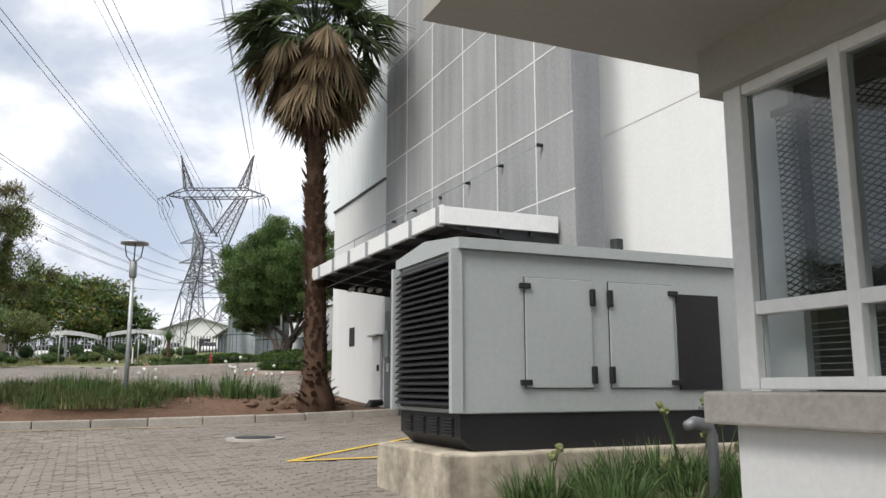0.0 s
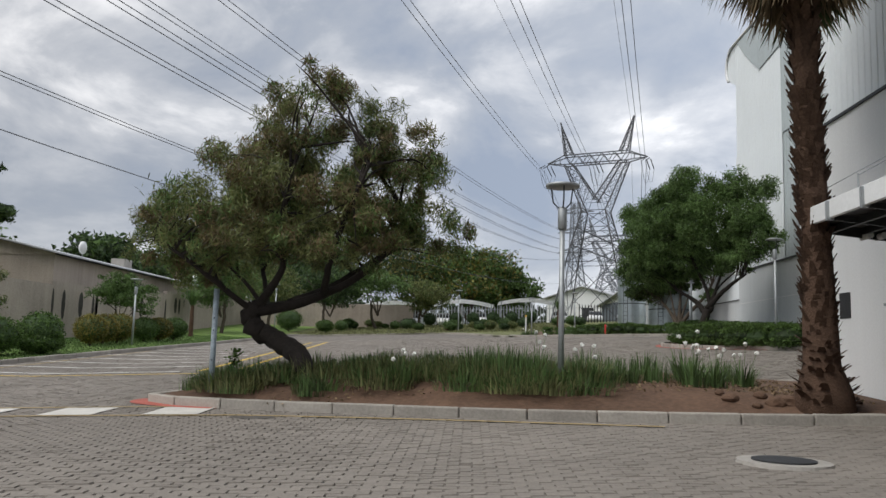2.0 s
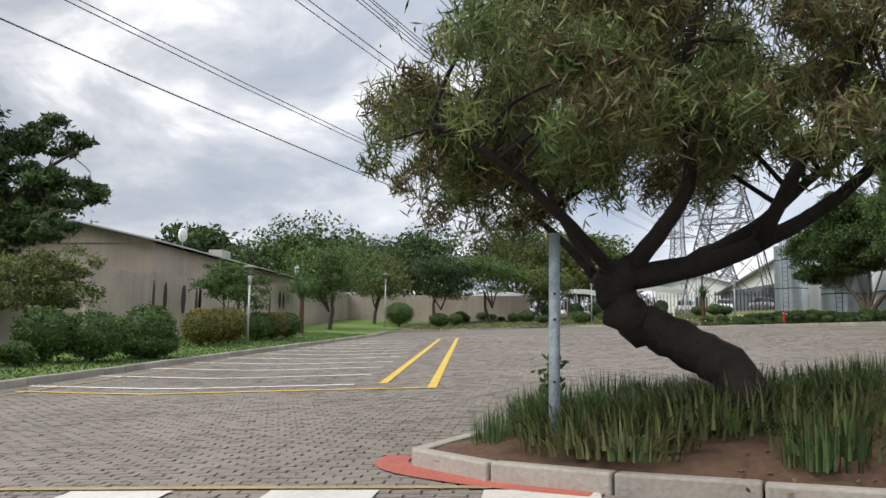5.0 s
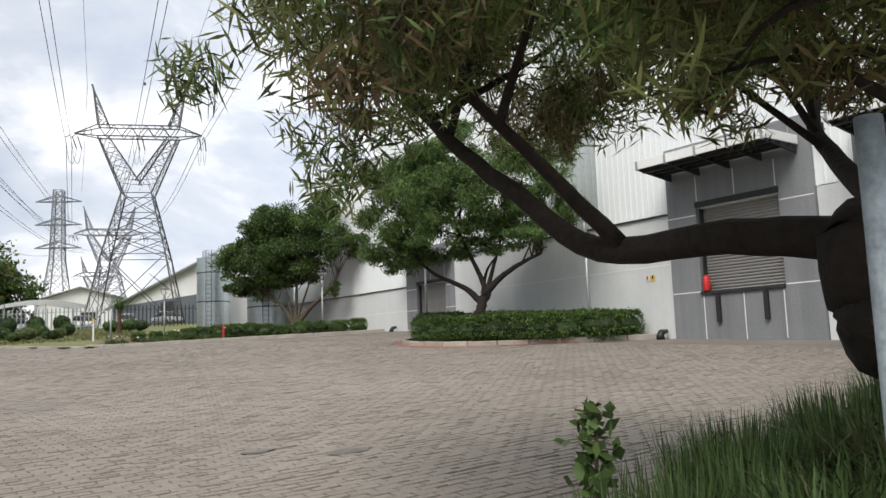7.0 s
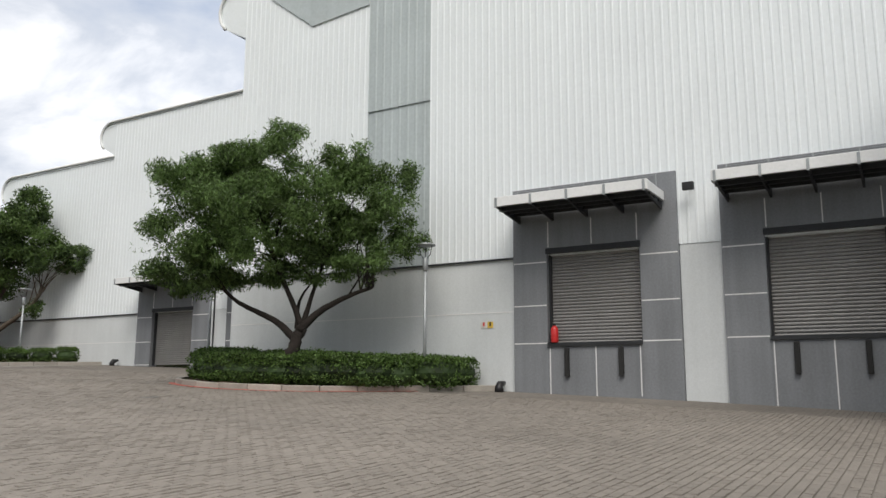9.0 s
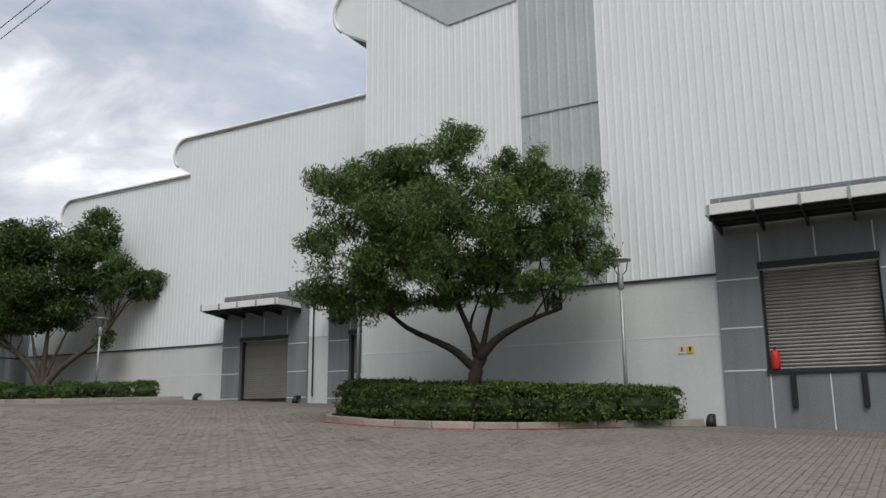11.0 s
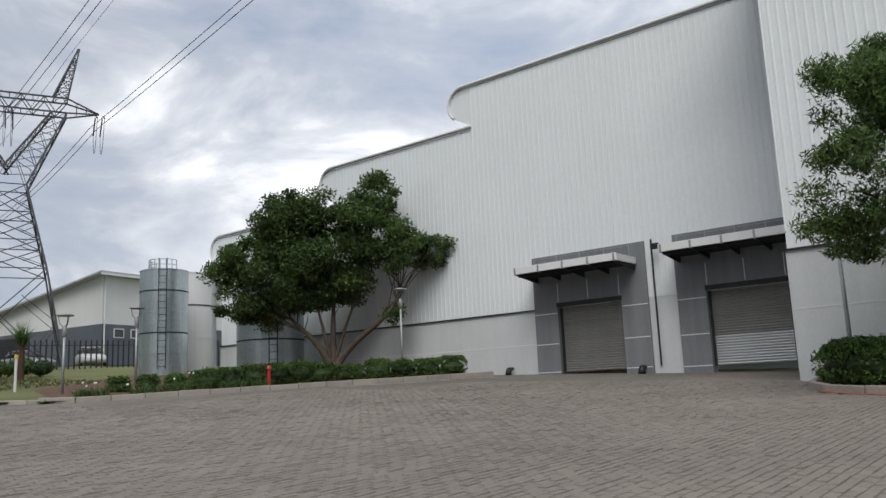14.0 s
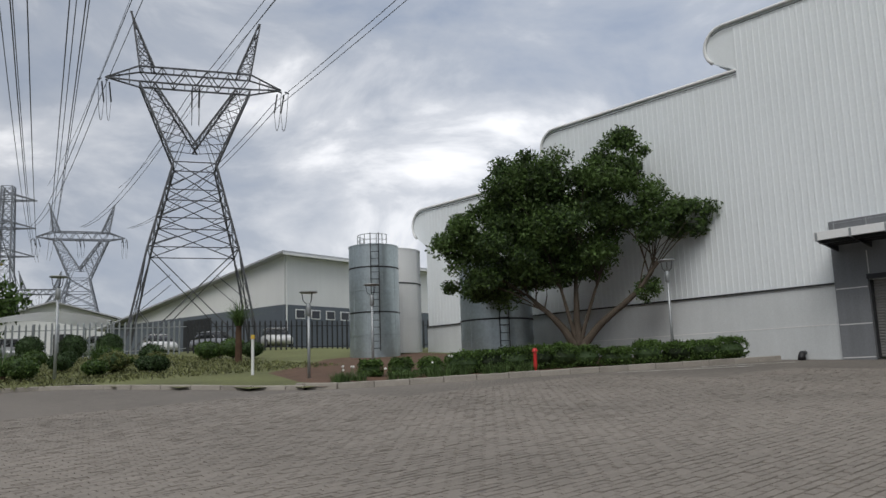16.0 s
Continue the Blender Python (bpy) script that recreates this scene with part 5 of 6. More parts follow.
def gable_shed(name, x, y, rz, L, W, h, rise, material, label, lower=None, windows=0, mono=False):
    z = G(x, y)
    t = thing(name, (x, y, z), label, "building", "", "", rz)
    if mono:
        bm = bmesh.new()
        v = [bm.verts.new(p) for p in ((0, 0, -0.5), (L, 0, -0.5), (L, W, -0.5), (0, W, -0.5), (0, 0, h), (L, 0, h), (L, W, h - rise), (0, W, h - rise))]
        for q in ((0, 1, 5, 4), (1, 2, 6, 5), (2, 3, 7, 6), (3, 0, 4, 7)):
            bm.faces.new([v[i] for i in q])
        part("wall", bm, material, t)
    else:
        part("wall", boxed(0, L, 0, W, -0.5, h), material, t)
    bm = bmesh.new()
    e = 0.7
    pr_ = [(-e, h + 0.02), (W + e, h - rise)] if mono else [(-e, h - 0.1), (W / 2, h + rise), (W + e, h - 0.1)]
    for (ya, za), (yb, zb) in zip(pr_, pr_[1:]):
        v = [bm.verts.new((xx, yy, zz + d)) for d in (0, 0.14) for xx, yy, zz in ((-e, ya, za), (L + e, ya, za), (L + e, yb, zb), (-e, yb, zb))]
        for q in ((0, 1, 2, 3), (7, 6, 5, 4), (0, 4, 5, 1), (1, 5, 6, 2), (2, 6, 7, 3), (3, 7, 4, 0)):
            bm.faces.new([v[i] for i in q])
    part("roof", bm, ROOFSHEET, t)
    for xx in () if mono else (0, L):
        bm = bmesh.new()
        bm.faces.new([bm.verts.new((xx, yy, zz)) for yy, zz in ((0, h), (W, h), (W / 2, h + rise))])
        part("gable", bm, material, t)
    if lower:
        part("dado", boxed(-0.03, L + 0.03, -0.03, W + 0.03, -0.5, 3.3), lower, t)
    for k in range(windows):
        a = 1.0 + k * 1.5
        w = part("window", boxed(a, a + 0.9, -0.09, -0.03, 2.3, 3.0), WHITESTEEL, t)
        part("pane", boxed(a + 0.07, a + 0.83, -0.1, -0.08, 2.37, 2.93), CARGLASS, w)
    part("gutter", boxed(-e, L + e, -e - 0.1, -e, h - 0.15, h), WHITESTEEL, t)
    part("downpipe", rod(bmesh.new(), (0.15, -0.1, 0), (0.15, -0.1, h), 0.06, None, 8), WHITESTEEL, t)
    d = part("door", boxed(-0.06, 0.0, W * 0.35, W * 0.5, 0, 3.0), DARKSTEEL, t)
    return t


gable_shed("shed", 21.5, 93.4, 8.0, 16, 26, 7.0, 4.0, WHITEWALL, "long white shed with a grey roof and slate lower wall", DARKBLUE, 4, True)
gable_shed("shed", 22.0, 128.0, 60, 20, 12, 4.5, 1.8, WHITEWALL, "white gabled building behind the car park", None, 3)
gable_shed("shed", 33.0, 150.0, 50, 16, 12, 5.0, 1.5, CONCRETE, "distant grey workshop with a low roof", None, 0)
for k in range(3):
    x = -9 + k * 7.5
    cp = thing("carport", (x, 96, G(x, 96)), "white shade-net carport on thin posts", "carport", "carports")
    bm = bmesh.new()
    vs_ = []
    for i in range(7):
        for j in (0, 1):
            u = i / 6
            vs_.append(bm.verts.new((u * 7 - 3.5, j * 5 - 2.5, 2.4 + 0.5 * math.sin(math.pi * u) - 0.15 * j)))
    for i in range(6):
        bm.faces.new((vs_[2 * i], vs_[2 * i + 2], vs_[2 * i + 3], vs_[2 * i + 1]))
    r = bmesh.ops.solidify(bm, geom=bm.faces[:], thickness=0.05)
    part("canopy", bm, WHITESTEEL, cp)
    for u in (-3.2, 0, 3.2):
        for v in (-2.3, 2.3):
            part("post", rod(bmesh.new(), (u, v, 0), (u, v, 2.5), 0.05, None, 6), GALVPOLE, cp)


# ---- parked cars ----
def car(x, y, rz, material, label):
    t = thing("car", (x, y, G(x, y)), label, "car", "parked cars", "", rz)
    def loft(name, secs, m):
        bm = bmesh.new()
        rings = [[bm.verts.new((xx, w * s, z)) for s, z in ((-1, z0), (-1, z0 + (z1 - z0) * 0.7), (-0.85, z1), (0.85, z1), (1, z0 + (z1 - z0) * 0.7), (1, z0))] for xx, w, z0, z1 in secs]
        for a, b in zip(rings, rings[1:]):
            for i in range(6):
                bm.faces.new((a[i], a[(i + 1) % 6], b[(i + 1) % 6], b[i]))
        bm.faces.new(rings[0][::-1])
        bm.faces.new(rings[-1])
        bmesh.ops.recalc_face_normals(bm, faces=bm.faces)
        part(name, bm, m, t, "", True)
    loft("body", [(-2.1, 0.7, 0.4, 0.75), (-1.95, 0.85, 0.28, 0.95), (-0.9, 0.88, 0.25, 1.0), (0.8, 0.88, 0.25, 0.98), (1.8, 0.83, 0.28, 0.82), (2.1, 0.68, 0.4, 0.65)], material)
    loft("cabin_glass", [(-1.75, 0.72, 0.9, 0.95), (-1.3, 0.74, 0.9, 1.42), (0.2, 0.74, 0.9, 1.45), (1.0, 0.72, 0.9, 0.97)], CARGLASS)
    loft("roof", [(-1.3, 0.66, 1.41, 1.47), (-0.6, 0.68, 1.42, 1.5), (0.2, 0.66, 1.42, 1.48)], material)
    for xx in (-1.3, 1.3):
        for s in (-1, 1):
            w = part("wheel", rod(bmesh.new(), (xx, s * 0.7, 0.31), (xx, s * 0.89, 0.31), 0.31, None, 14), RUBBER, t)
            part("rim", rod(bmesh.new(), (xx, s * 0.8, 0.31), (xx, s * 0.9, 0.31), 0.19, None, 10), CARSILVER, w)
    for s in (-0.6, 0.6):
        part("headlight", boxed(1.98, 2.08, s - 0.12, s + 0.12, 0.6, 0.7, 0.02), WHITESTEEL, t)


for x, y, rz, m in ((-7, 95, -95, CARSILVER), (-3.5, 95.5, -85, CARWHITE), (0.5, 95, -90, CARWHITE), (4, 95.5, -92, CARSILVER), (9.5, 96, -95, CARWHITE), (13.5, 96.5, -100, CARWHITE), (17, 95.0, -80, CARSILVER), (20, 92.0, -110, CARWHITE), (6.5, 103, -90, CARSILVER)):
    car(x, y, rz, m, "white car parked behind the fence" if m is CARWHITE else "silver car parked behind the fence")


# ---- trees ----
def tree(x, y, base, label, bark, limbs, blobs, n, leafs, leaf, seed, shell=0.45, droop=0.4, twigs=60, name="tree", lump=0.0, trunk_seg=12, spread=1.0, rise=1.0):
    """limbs: lists of (points, r0, r1); blobs: crown masses; leafs: [(material, share)]."""
    rng = np.random.default_rng(seed)
    rr = random.Random(seed)
    t = thing(name, (x, y, base), label, "tree")
    for i, (pts, r0, r1) in enumerate(limbs):
        P = curve_pts(pts, 5, r1 * 0.25, rr)
        bm = bmesh.new()
        tube(bm, P, [r0 + (r1 - r0) * (k / (len(P) - 1)) ** 0.8 for k in range(len(P))], trunk_seg if i == 0 else 8)
        part("trunk" if i == 0 else "limb", bm, bark, t, "", True)
    # twigs reaching from limb ends into the crown
    ends = [p for pts, _, _ in limbs[1:] for p in curve_pts(pts, 4)[3:]]
    bm = bmesh.new()
    B = [(b[0] * spread, b[1] * spread, b[2] * rise, b[3] * spread, b[4] * spread, b[5] * rise) for b in blobs]
    for k in range(twigs):
        b = rr.choice(B)
        tip = Vector((b[0] + rr.uniform(-0.7, 0.7) * b[3], b[1] + rr.uniform(-0.7, 0.7) * b[4], b[2] + rr.uniform(-0.6, 0.8) * b[5]))
        s = sorted(ends, key=lambda e: (e - tip).length)[rr.randrange(min(5, len(ends)))]
        m = s.lerp(tip, 0.5) + Vector((rr.uniform(-0.15, 0.15), rr.uniform(-0.15, 0.15), rr.uniform(0, 0.2))) * (tip - s).length
        tube(bm, curve_pts([s, m, tip], 3), [0.028, 0.024, 0.02, 0.016, 0.012, 0.008, 0.005], 5)
    part("branchwork", bm, bark, t)["kind"] = "stuff"
    # small clumps over the masses give the uneven outline
    sub = []
    for b in B:
        for k in range(max(3, int(9 * (b[3] + b[5])))):
            u = rng.normal(size=3)
            u /= np.linalg.norm(u)
            f = rng.uniform(0.55, 1.05)
            q = rng.uniform(0.3, 0.55) * (0.75 + lump)
            sub.append((b[0] + u[0] * b[3] * f, b[1] + u[1] * b[4] * f, b[2] + u[2] * b[5] * f, b[3] * q, b[4] * q, b[5] * q))
    first = True
    crown = None
    for m, share in leafs:
        k = int(n * share)
        if first:
            pts = np.concatenate([fill(sub, int(k * 0.92), rng, 0.1), fill(B, k - int(k * 0.92), rng, shell * 0.5)])
        else:
            pick = [sub[i] for i in rng.choice(len(sub), max(3, int(len(sub) * 0.45)), replace=False)]
            pts = fill(pick, k, rng, 0.1)
        o = part("crown", leaves("crown", pts, leaf[0], leaf[1], rng, droop), m, t)
        first = False
    return t


# the leaning pepper tree in the island
tree(-3.18, 17.65, 0.57, "leaning pepper tree with a crooked dark trunk and feathery olive leaves", BARK,
     [([(0.05, 0.05, -0.2), (-0.02, 0.08, 0.3), (-0.2, 0.2, 0.72), (-0.55, 0.36, 1.0), (-0.92, 0.36, 1.16), (-1.08, 0.34, 1.35), (-1.0, 0.34, 1.55)], 0.2, 0.15),
      ([(-1.0, 0.34, 1.5), (-0.45, 0.4, 1.6), (0.1, 0.5, 1.8), (0.7, 0.6, 2.15), (1.15, 0.6, 2.6), (1.35, 0.6, 3.4)], 0.115, 0.03),
      ([(-1.0, 0.35, 1.48), (-1.1, 0.9, 1.56), (-1.15, 1.65, 1.6), (-1.28, 2.1, 1.95), (-1.46, 2.5, 2.35), (-1.7, 2.9, 2.9)], 0.10, 0.03),
      ([(-1.0, 0.35, 1.5), (-0.7, 0.2, 1.9), (-0.5, 0.1, 2.3), (-0.55, 0.0, 3.1), (-0.3, -0.1, 4.2)], 0.09, 0.025),
      ([(-0.45, 0.4, 1.62), (0.2, 1.0, 2.0), (0.8, 1.5, 2.5), (1.5, 1.8, 3.0)], 0.09, 0.03),
      ([(0.1, 0.5, 1.8), (0.35, -0.1, 2.5), (0.7, -0.4, 3.3), (1.0, -0.5, 4.0)], 0.07, 0.02),
      ([(-1.05, 0.3, 1.5), (-1.5, -0.2, 1.9), (-2.0, -0.5, 2.3), (-2.5, -0.5, 2.6)], 0.06, 0.02),
      ([(-1.15, 1.5, 1.6), (-1.6, 1.7, 2.1), (-2.1, 1.8, 2.5)], 0.05, 0.02)],
     [(-2.2, 0.3, 2.75, 0.8, 0.9, 0.7), (-1.5, -0.5, 2.6, 0.85, 0.8, 0.7), (-1.2, 0.4, 3.4, 0.9, 0.9, 0.7), (-0.3, 0.0, 3.0, 1.0, 1.0, 0.8), (-0.2, 0.2, 4.2, 0.75, 0.8, 0.8), (-0.05, -0.05, 4.65, 0.5, 0.45, 0.42),
      (0.95, 0.0, 3.9, 0.55, 0.7, 0.55), (1.4, 0.4, 3.3, 0.7, 0.9, 0.65), (1.95, 0.4, 2.9, 0.5, 0.7, 0.65), (1.0, 0.9, 2.6, 0.7, 0.8, 0.45), (-2.3, 1.6, 2.6, 0.75, 0.8, 0.75), (-1.9, 2.6, 2.7, 0.8, 0.8, 0.75), (-1.3, 3.1, 3.2, 0.8, 0.7, 0.8), (-1.0, 1.8, 3.5, 0.9, 0.9, 0.8), (-0.3, 2.6, 3.0, 0.9, 0.8, 0.8), (0.7, 2.0, 3.3, 0.9, 0.9, 0.8), (-0.9, -0.8, 2.3, 0.7, 0.6, 0.5), (-0.6, 1.3, 2.5, 0.8, 0.7, 0.5), (0.4, -0.6, 2.5, 0.7, 0.6, 0.5),
      (0.25, 0.3, 4.45, 0.55, 0.6, 0.5), (0.5, 0.2, 3.6, 0.6, 0.7, 0.6), (1.2, 0.2, 2.6, 0.7, 0.7, 0.5), (1.55, 0.3, 2.35, 0.5, 0.6, 0.4), (0.6, 0.0, 2.3, 0.6, 0.6, 0.4), (-1.5, 0.2, 2.3, 0.7, 0.7, 0.45), (-2.4, 0.0, 2.2, 0.45, 0.6, 0.35), (-1.4, 1.0, 2.9, 0.8, 0.8, 0.7), (0.1, 1.6, 2.9, 0.8, 0.8, 0.6), (-0.7, 0.6, 4.0, 0.6, 0.7, 0.6), (1.0, 0.1, 4.2, 0.5, 0.6, 0.45), (1.5, 0.2, 3.7, 0.55, 0.6, 0.5), (-1.8, 0.3, 2.0, 0.55, 0.55, 0.38), (-1.3, -0.1, 2.0, 0.45, 0.5, 0.35)],
     108000, [(LEAF_A, 0.5), (LEAF_A2, 0.34), (LEAF_B, 0.2)], (0.15, 0.017), 5, 0.3, 0.75, 90, spread=1.08, rise=1.125)
# the green tree over the hedge
tree(8.45, 36.45, 2.0, "spreading green pepper tree with a forked dark trunk in the hedge", BARK,
     [([(0, 0, -0.2), (0.02, 0, 0.5), (0.1, -0.05, 1.0), (0.3, -0.15, 1.5)], 0.19, 0.15),
      ([(0.2, -0.1, 1.4), (0.6, -0.5, 1.95), (0.9, -1.2, 2.35), (1.1, -1.9, 2.6)], 0.13, 0.04),
      ([(0.15, -0.1, 1.15), (-0.05, 0.45, 1.65), (-0.3, 1.0, 1.95), (-0.6, 1.5, 2.25), (-1.0, 1.9, 2.8)], 0.12, 0.04),
      ([(0.3, -0.15, 1.5), (0.2, 0.2, 2.3), (-0.2, 0.5, 3.4), (-0.3, 0.8, 4.4)], 0.10, 0.03),
      ([(0.3, -0.15, 1.5), (0.6, -0.2, 2.4), (0.9, -0.4, 3.5)], 0.09, 0.03),
      ([(0.25, 0.0, 1.5), (0.8, 0.4, 2.3), (1.6, 0.6, 3.0)], 0.07, 0.02)],
     [(-1.4, 1.8, 2.8, 1.1, 1.1, 0.85), (-0.9, 1.2, 4.0, 1.1, 1.1, 0.9), (-0.2, 0.4, 4.9, 1.1, 1.1, 0.75), (0.3, -0.3, 3.8, 1.2, 1.2, 1.0), (0.9, -1.2, 4.1, 0.9, 0.85, 0.9), (1.0, -1.9, 3.3, 0.7, 0.75, 0.9), (0.7, -0.8, 4.9, 0.7, 0.7, 0.6), (-0.9, 1.9, 2.3, 0.8, 0.9, 0.4), (0.7, -1.3, 2.5, 0.7, 0.8, 0.4), (0.2, 0.2, 2.7, 1.0, 0.9, 0.5), (-1.4, 1.9, 4.2, 0.8, 0.8, 0.7), (-0.6, 1.0, 2.7, 1.1, 1.1, 0.6), (1.4, 0.4, 3.6, 1.0, 1.0, 0.9), (-0.1, 1.8, 4.9, 0.9, 0.9, 0.6), (-0.6, 1.5, 4.75, 0.9, 0.9, 0.65), (0.9, -1.6, 4.3, 0.8, 0.8, 0.7), (-1.3, 0.2, 3.4, 0.9, 0.9, 0.8)],
     110000, [(LEAF_B, 0.75), (LEAF_C, 0.3)], (0.16, 0.032), 6, 0.35, 0.55, 70, spread=1.26, rise=1.24)
# the dense tree by the far wall
tree(13.6, 60.2, 2.75, "dense round-headed dark green tree with many upright stems", BARK2,
     [([(0, 0, -0.2), (0, 0, 0.4), (0.02, 0, 0.9)], 0.38, 0.3),
      ([(0, 0, 0.7), (0.5, -0.6, 1.6), (1.3, -1.8, 2.8), (1.7, -2.4, 3.8)], 0.18, 0.06),
      ([(0, 0, 0.7), (-0.4, 0.5, 1.7), (-1.0, 1.4, 2.8)], 0.2, 0.06),
      ([(0, 0, 0.8), (0.1, 0.1, 2.0), (0.2, 0.1, 3.6)], 0.2, 0.06),
      ([(0, 0, 0.7), (0.3, -0.2, 1.9), (0.7, -0.6, 3.4)], 0.11, 0.04),
      ([(0, 0, 0.7), (-0.3, 0.1, 1.9), (-0.5, 0.4, 3.4)], 0.11, 0.04)],
     [(-1.2, 1.8, 3.2, 1.35, 1.35, 1.0), (-1.6, 2.5, 2.7, 0.8, 0.8, 0.5), (-0.8, 1.3, 4.9, 1.4, 1.4, 1.1), (0.1, 0.2, 4.3, 1.5, 1.5, 1.2), (-0.6, 1.0, 6.1, 1.2, 1.2, 0.8), (0.6, -0.6, 5.4, 1.2, 1.2, 0.9), (0.9, -1.1, 6.3, 0.9, 0.9, 0.8), (1.3, -1.9, 4.6, 0.9, 1.0, 0.8), (1.9, -2.9, 4.4, 0.75, 0.9, 0.6), (-1.9, 2.4, 4.2, 1.0, 1.0, 0.8), (0.2, 0.6, 3.2, 1.2, 1.2, 0.6), (1.2, -1.6, 2.3, 0.4, 0.45, 0.35)],
     95000, [(LEAF_C, 0.8), (LEAF_D, 0.25)], (0.17, 0.065), 7, 0.5, 0.25, 60, lump=0.2, spread=1.22, rise=1.2)


def far_tree(x, y, h, w, label, m1, m2, seed, n=9000, leaf=(0.3, 0.13), trunk=0.3, clear=0.3):
    rr = random.Random(seed)
    ch = h * (1 - clear)
    blobs = []
    for k in range(9):
        a, f = rr.uniform(0, 6.28), rr.uniform(0.15, 0.75)
        zz = h * clear + ch * rr.uniform(0.2, 0.85)
        s = (1 - abs((zz - h * clear) / ch - 0.45)) * 0.5
        blobs.append((w * 0.5 * f * math.cos(a), w * 0.5 * f * math.sin(a), zz, w * 0.28 * (0.6 + s), w * 0.28 * (0.6 + s), ch * 0.22))
    blobs.append((0, 0, h - ch * 0.25, w * 0.25, w * 0.25, ch * 0.22))
    limbs = [([(0, 0, -0.3), (rr.uniform(-0.1, 0.1) * w, 0, h * clear * 0.6), (rr.uniform(-0.1, 0.1) * w, 0, h * clear + 0.2 * ch)], trunk, trunk * 0.6)]
    for k in range(4):
        b = blobs[k]
        limbs.append(([(0, 0, h * clear * 0.7), (b[0] * 0.5, b[1] * 0.5, (h * clear * 0.7 + b[2]) / 2), b[:3]], trunk * 0.45, trunk * 0.15))
    return tree(x, y, G(x, y), label, BARK2, limbs, blobs, n, [(m1, 0.75), (m2, 0.3)], leaf, seed, 0.3, 0.2, 20, lump=0.2, trunk_seg=8)


tree(-29, 42, G(-29, 42), "tall dark feathery tree behind the boundary wall", BARK2,
     [([(0, 0, -0.3), (0.2, 0, 2.0), (0.1, 0, 4.5)], 0.35, 0.24),
      ([(0.1, 0, 3.5), (1.5, 0.5, 5.5), (3.2, 0.8, 7.2), (4.4, 1.0, 8.0)], 0.17, 0.05),
      ([(0.1, 0, 4.0), (-1.5, -0.6, 6.0), (-3.4, -1.0, 7.6)], 0.17, 0.05),
      ([(0.1, 0, 4.2), (0.3, 0.2, 6.5), (0.6, 0.2, 9.4)], 0.17, 0.05),
      ([(0.1, 0, 3.6), (2.6, -0.4, 4.6), (5.0, -0.6, 5.2)], 0.12, 0.04)],
     [(-3.8, -1.0, 8.0, 1.6, 1.6, 0.7), (-2.2, 0.5, 6.6, 1.8, 1.6, 1.0), (0.0, 0.2, 9.6, 1.5, 1.4, 0.7), (1.2, 0.4, 8.2, 1.6, 1.6, 0.9), (3.6, 0.8, 8.5, 1.5, 1.4, 0.7), (2.6, 0.2, 6.6, 1.7, 1.6, 0.8), (5.0, 0.2, 6.0, 1.3, 1.3, 0.6), (0.2, 0, 6.6, 1.8, 1.8, 1.1), (-0.8, -0.4, 4.8, 1.9, 1.7, 1.0), (1.8, -0.4, 4.7, 1.8, 1.6, 0.9), (4.2, -0.5, 4.4, 1.2, 1.2, 0.5), (-3.6, 0.2, 5.2, 1.6, 1.5, 0.9), (0.6, 0, 3.4, 1.6, 1.5, 0.8)],
     42000, [(LEAF_D, 0.8), (LEAF_C, 0.25)], (0.32, 0.1), 21, 0.3, 0.2, 50, lump=0.0)
far_tree(-38, 38, 8, 10, "dark green tree behind the boundary wall", LEAF_D, LEAF_B, 22, 9000)
far_tree(-20.6, 24.6, 4.2, 6.0, "small tree with yellowing autumn leaves on the lawn", LEAF_Y, LEAF_B, 23, 14000, (0.2, 0.06), 0.14, 0.28)
far_tree(-20.8, 35.5, 3.3, 3.4, "small olive-green tree beside the wall", LEAF_A, LEAF_C, 24, 8000, (0.2, 0.05), 0.1, 0.35)
far_tree(-19.0, 46.5, 3.6, 3.2, "small round green tree beside the wall", LEAF_B, LEAF_C, 25, 8000, (0.22, 0.05), 0.08, 0.35)
for i, (x, y, h, w) in enumerate(((-19, 64, 5.5, 6), (-18, 74, 6, 7), (-13, 76, 5.5, 6), (-9, 78, 5.5, 7), (-5.0, 79, 4.6, 5), (-20, 84, 7, 8))):
    far_tree(x, y, h, w, "pepper tree standing on the bank before the wall", (LEAF_B, LEAF_A, LEAF_D)[i % 3], LEAF_C, 30 + i, 8000, (0.3, 0.07), 0.16, 0.33)
for i, (x, y, h, w) in enumerate(((-1, 112, 11, 14), (-8, 118, 12, 15), (3.5, 113, 8, 9), (-20, 110, 11, 14), (-32, 100, 12, 14), (-34, 78, 8, 9), (-40, 60, 9, 9), (-30, 120, 10, 14), (-48, 75, 10, 12))):
    far_tree(x, y, h, w, "large round-crowned tree far beyond the yard", LEAF_D if i % 2 else LEAF_C, LEAF_Y if i < 2 else LEAF_C, 50 + i, 9000, (0.55, 0.25), 0.4, 0.1)
bwm = leaf_mat("distant_woods_leaf", (0.05, 0.07, 0.04))
rng0 = np.random.default_rng(99)
pts = np.concatenate([np.column_stack([rng0.uniform(-150, 120, 9000), rng0.uniform(215, 235, 9000), 5 + 9 * rng0.uniform(0, 1, 9000) ** 1.5]), np.column_stack([rng0.uniform(-110, -90, 7000), rng0.uniform(-60, 220, 7000), 2 + 9 * rng0.uniform(0, 1, 7000) ** 1.5])])
tagged(part("distant_woods", leaves("distant_woods", pts, 2.2, 1.2, rng0, 0.1), bwm), "dark line of distant trees on the horizon", "woods", "", "stuff")

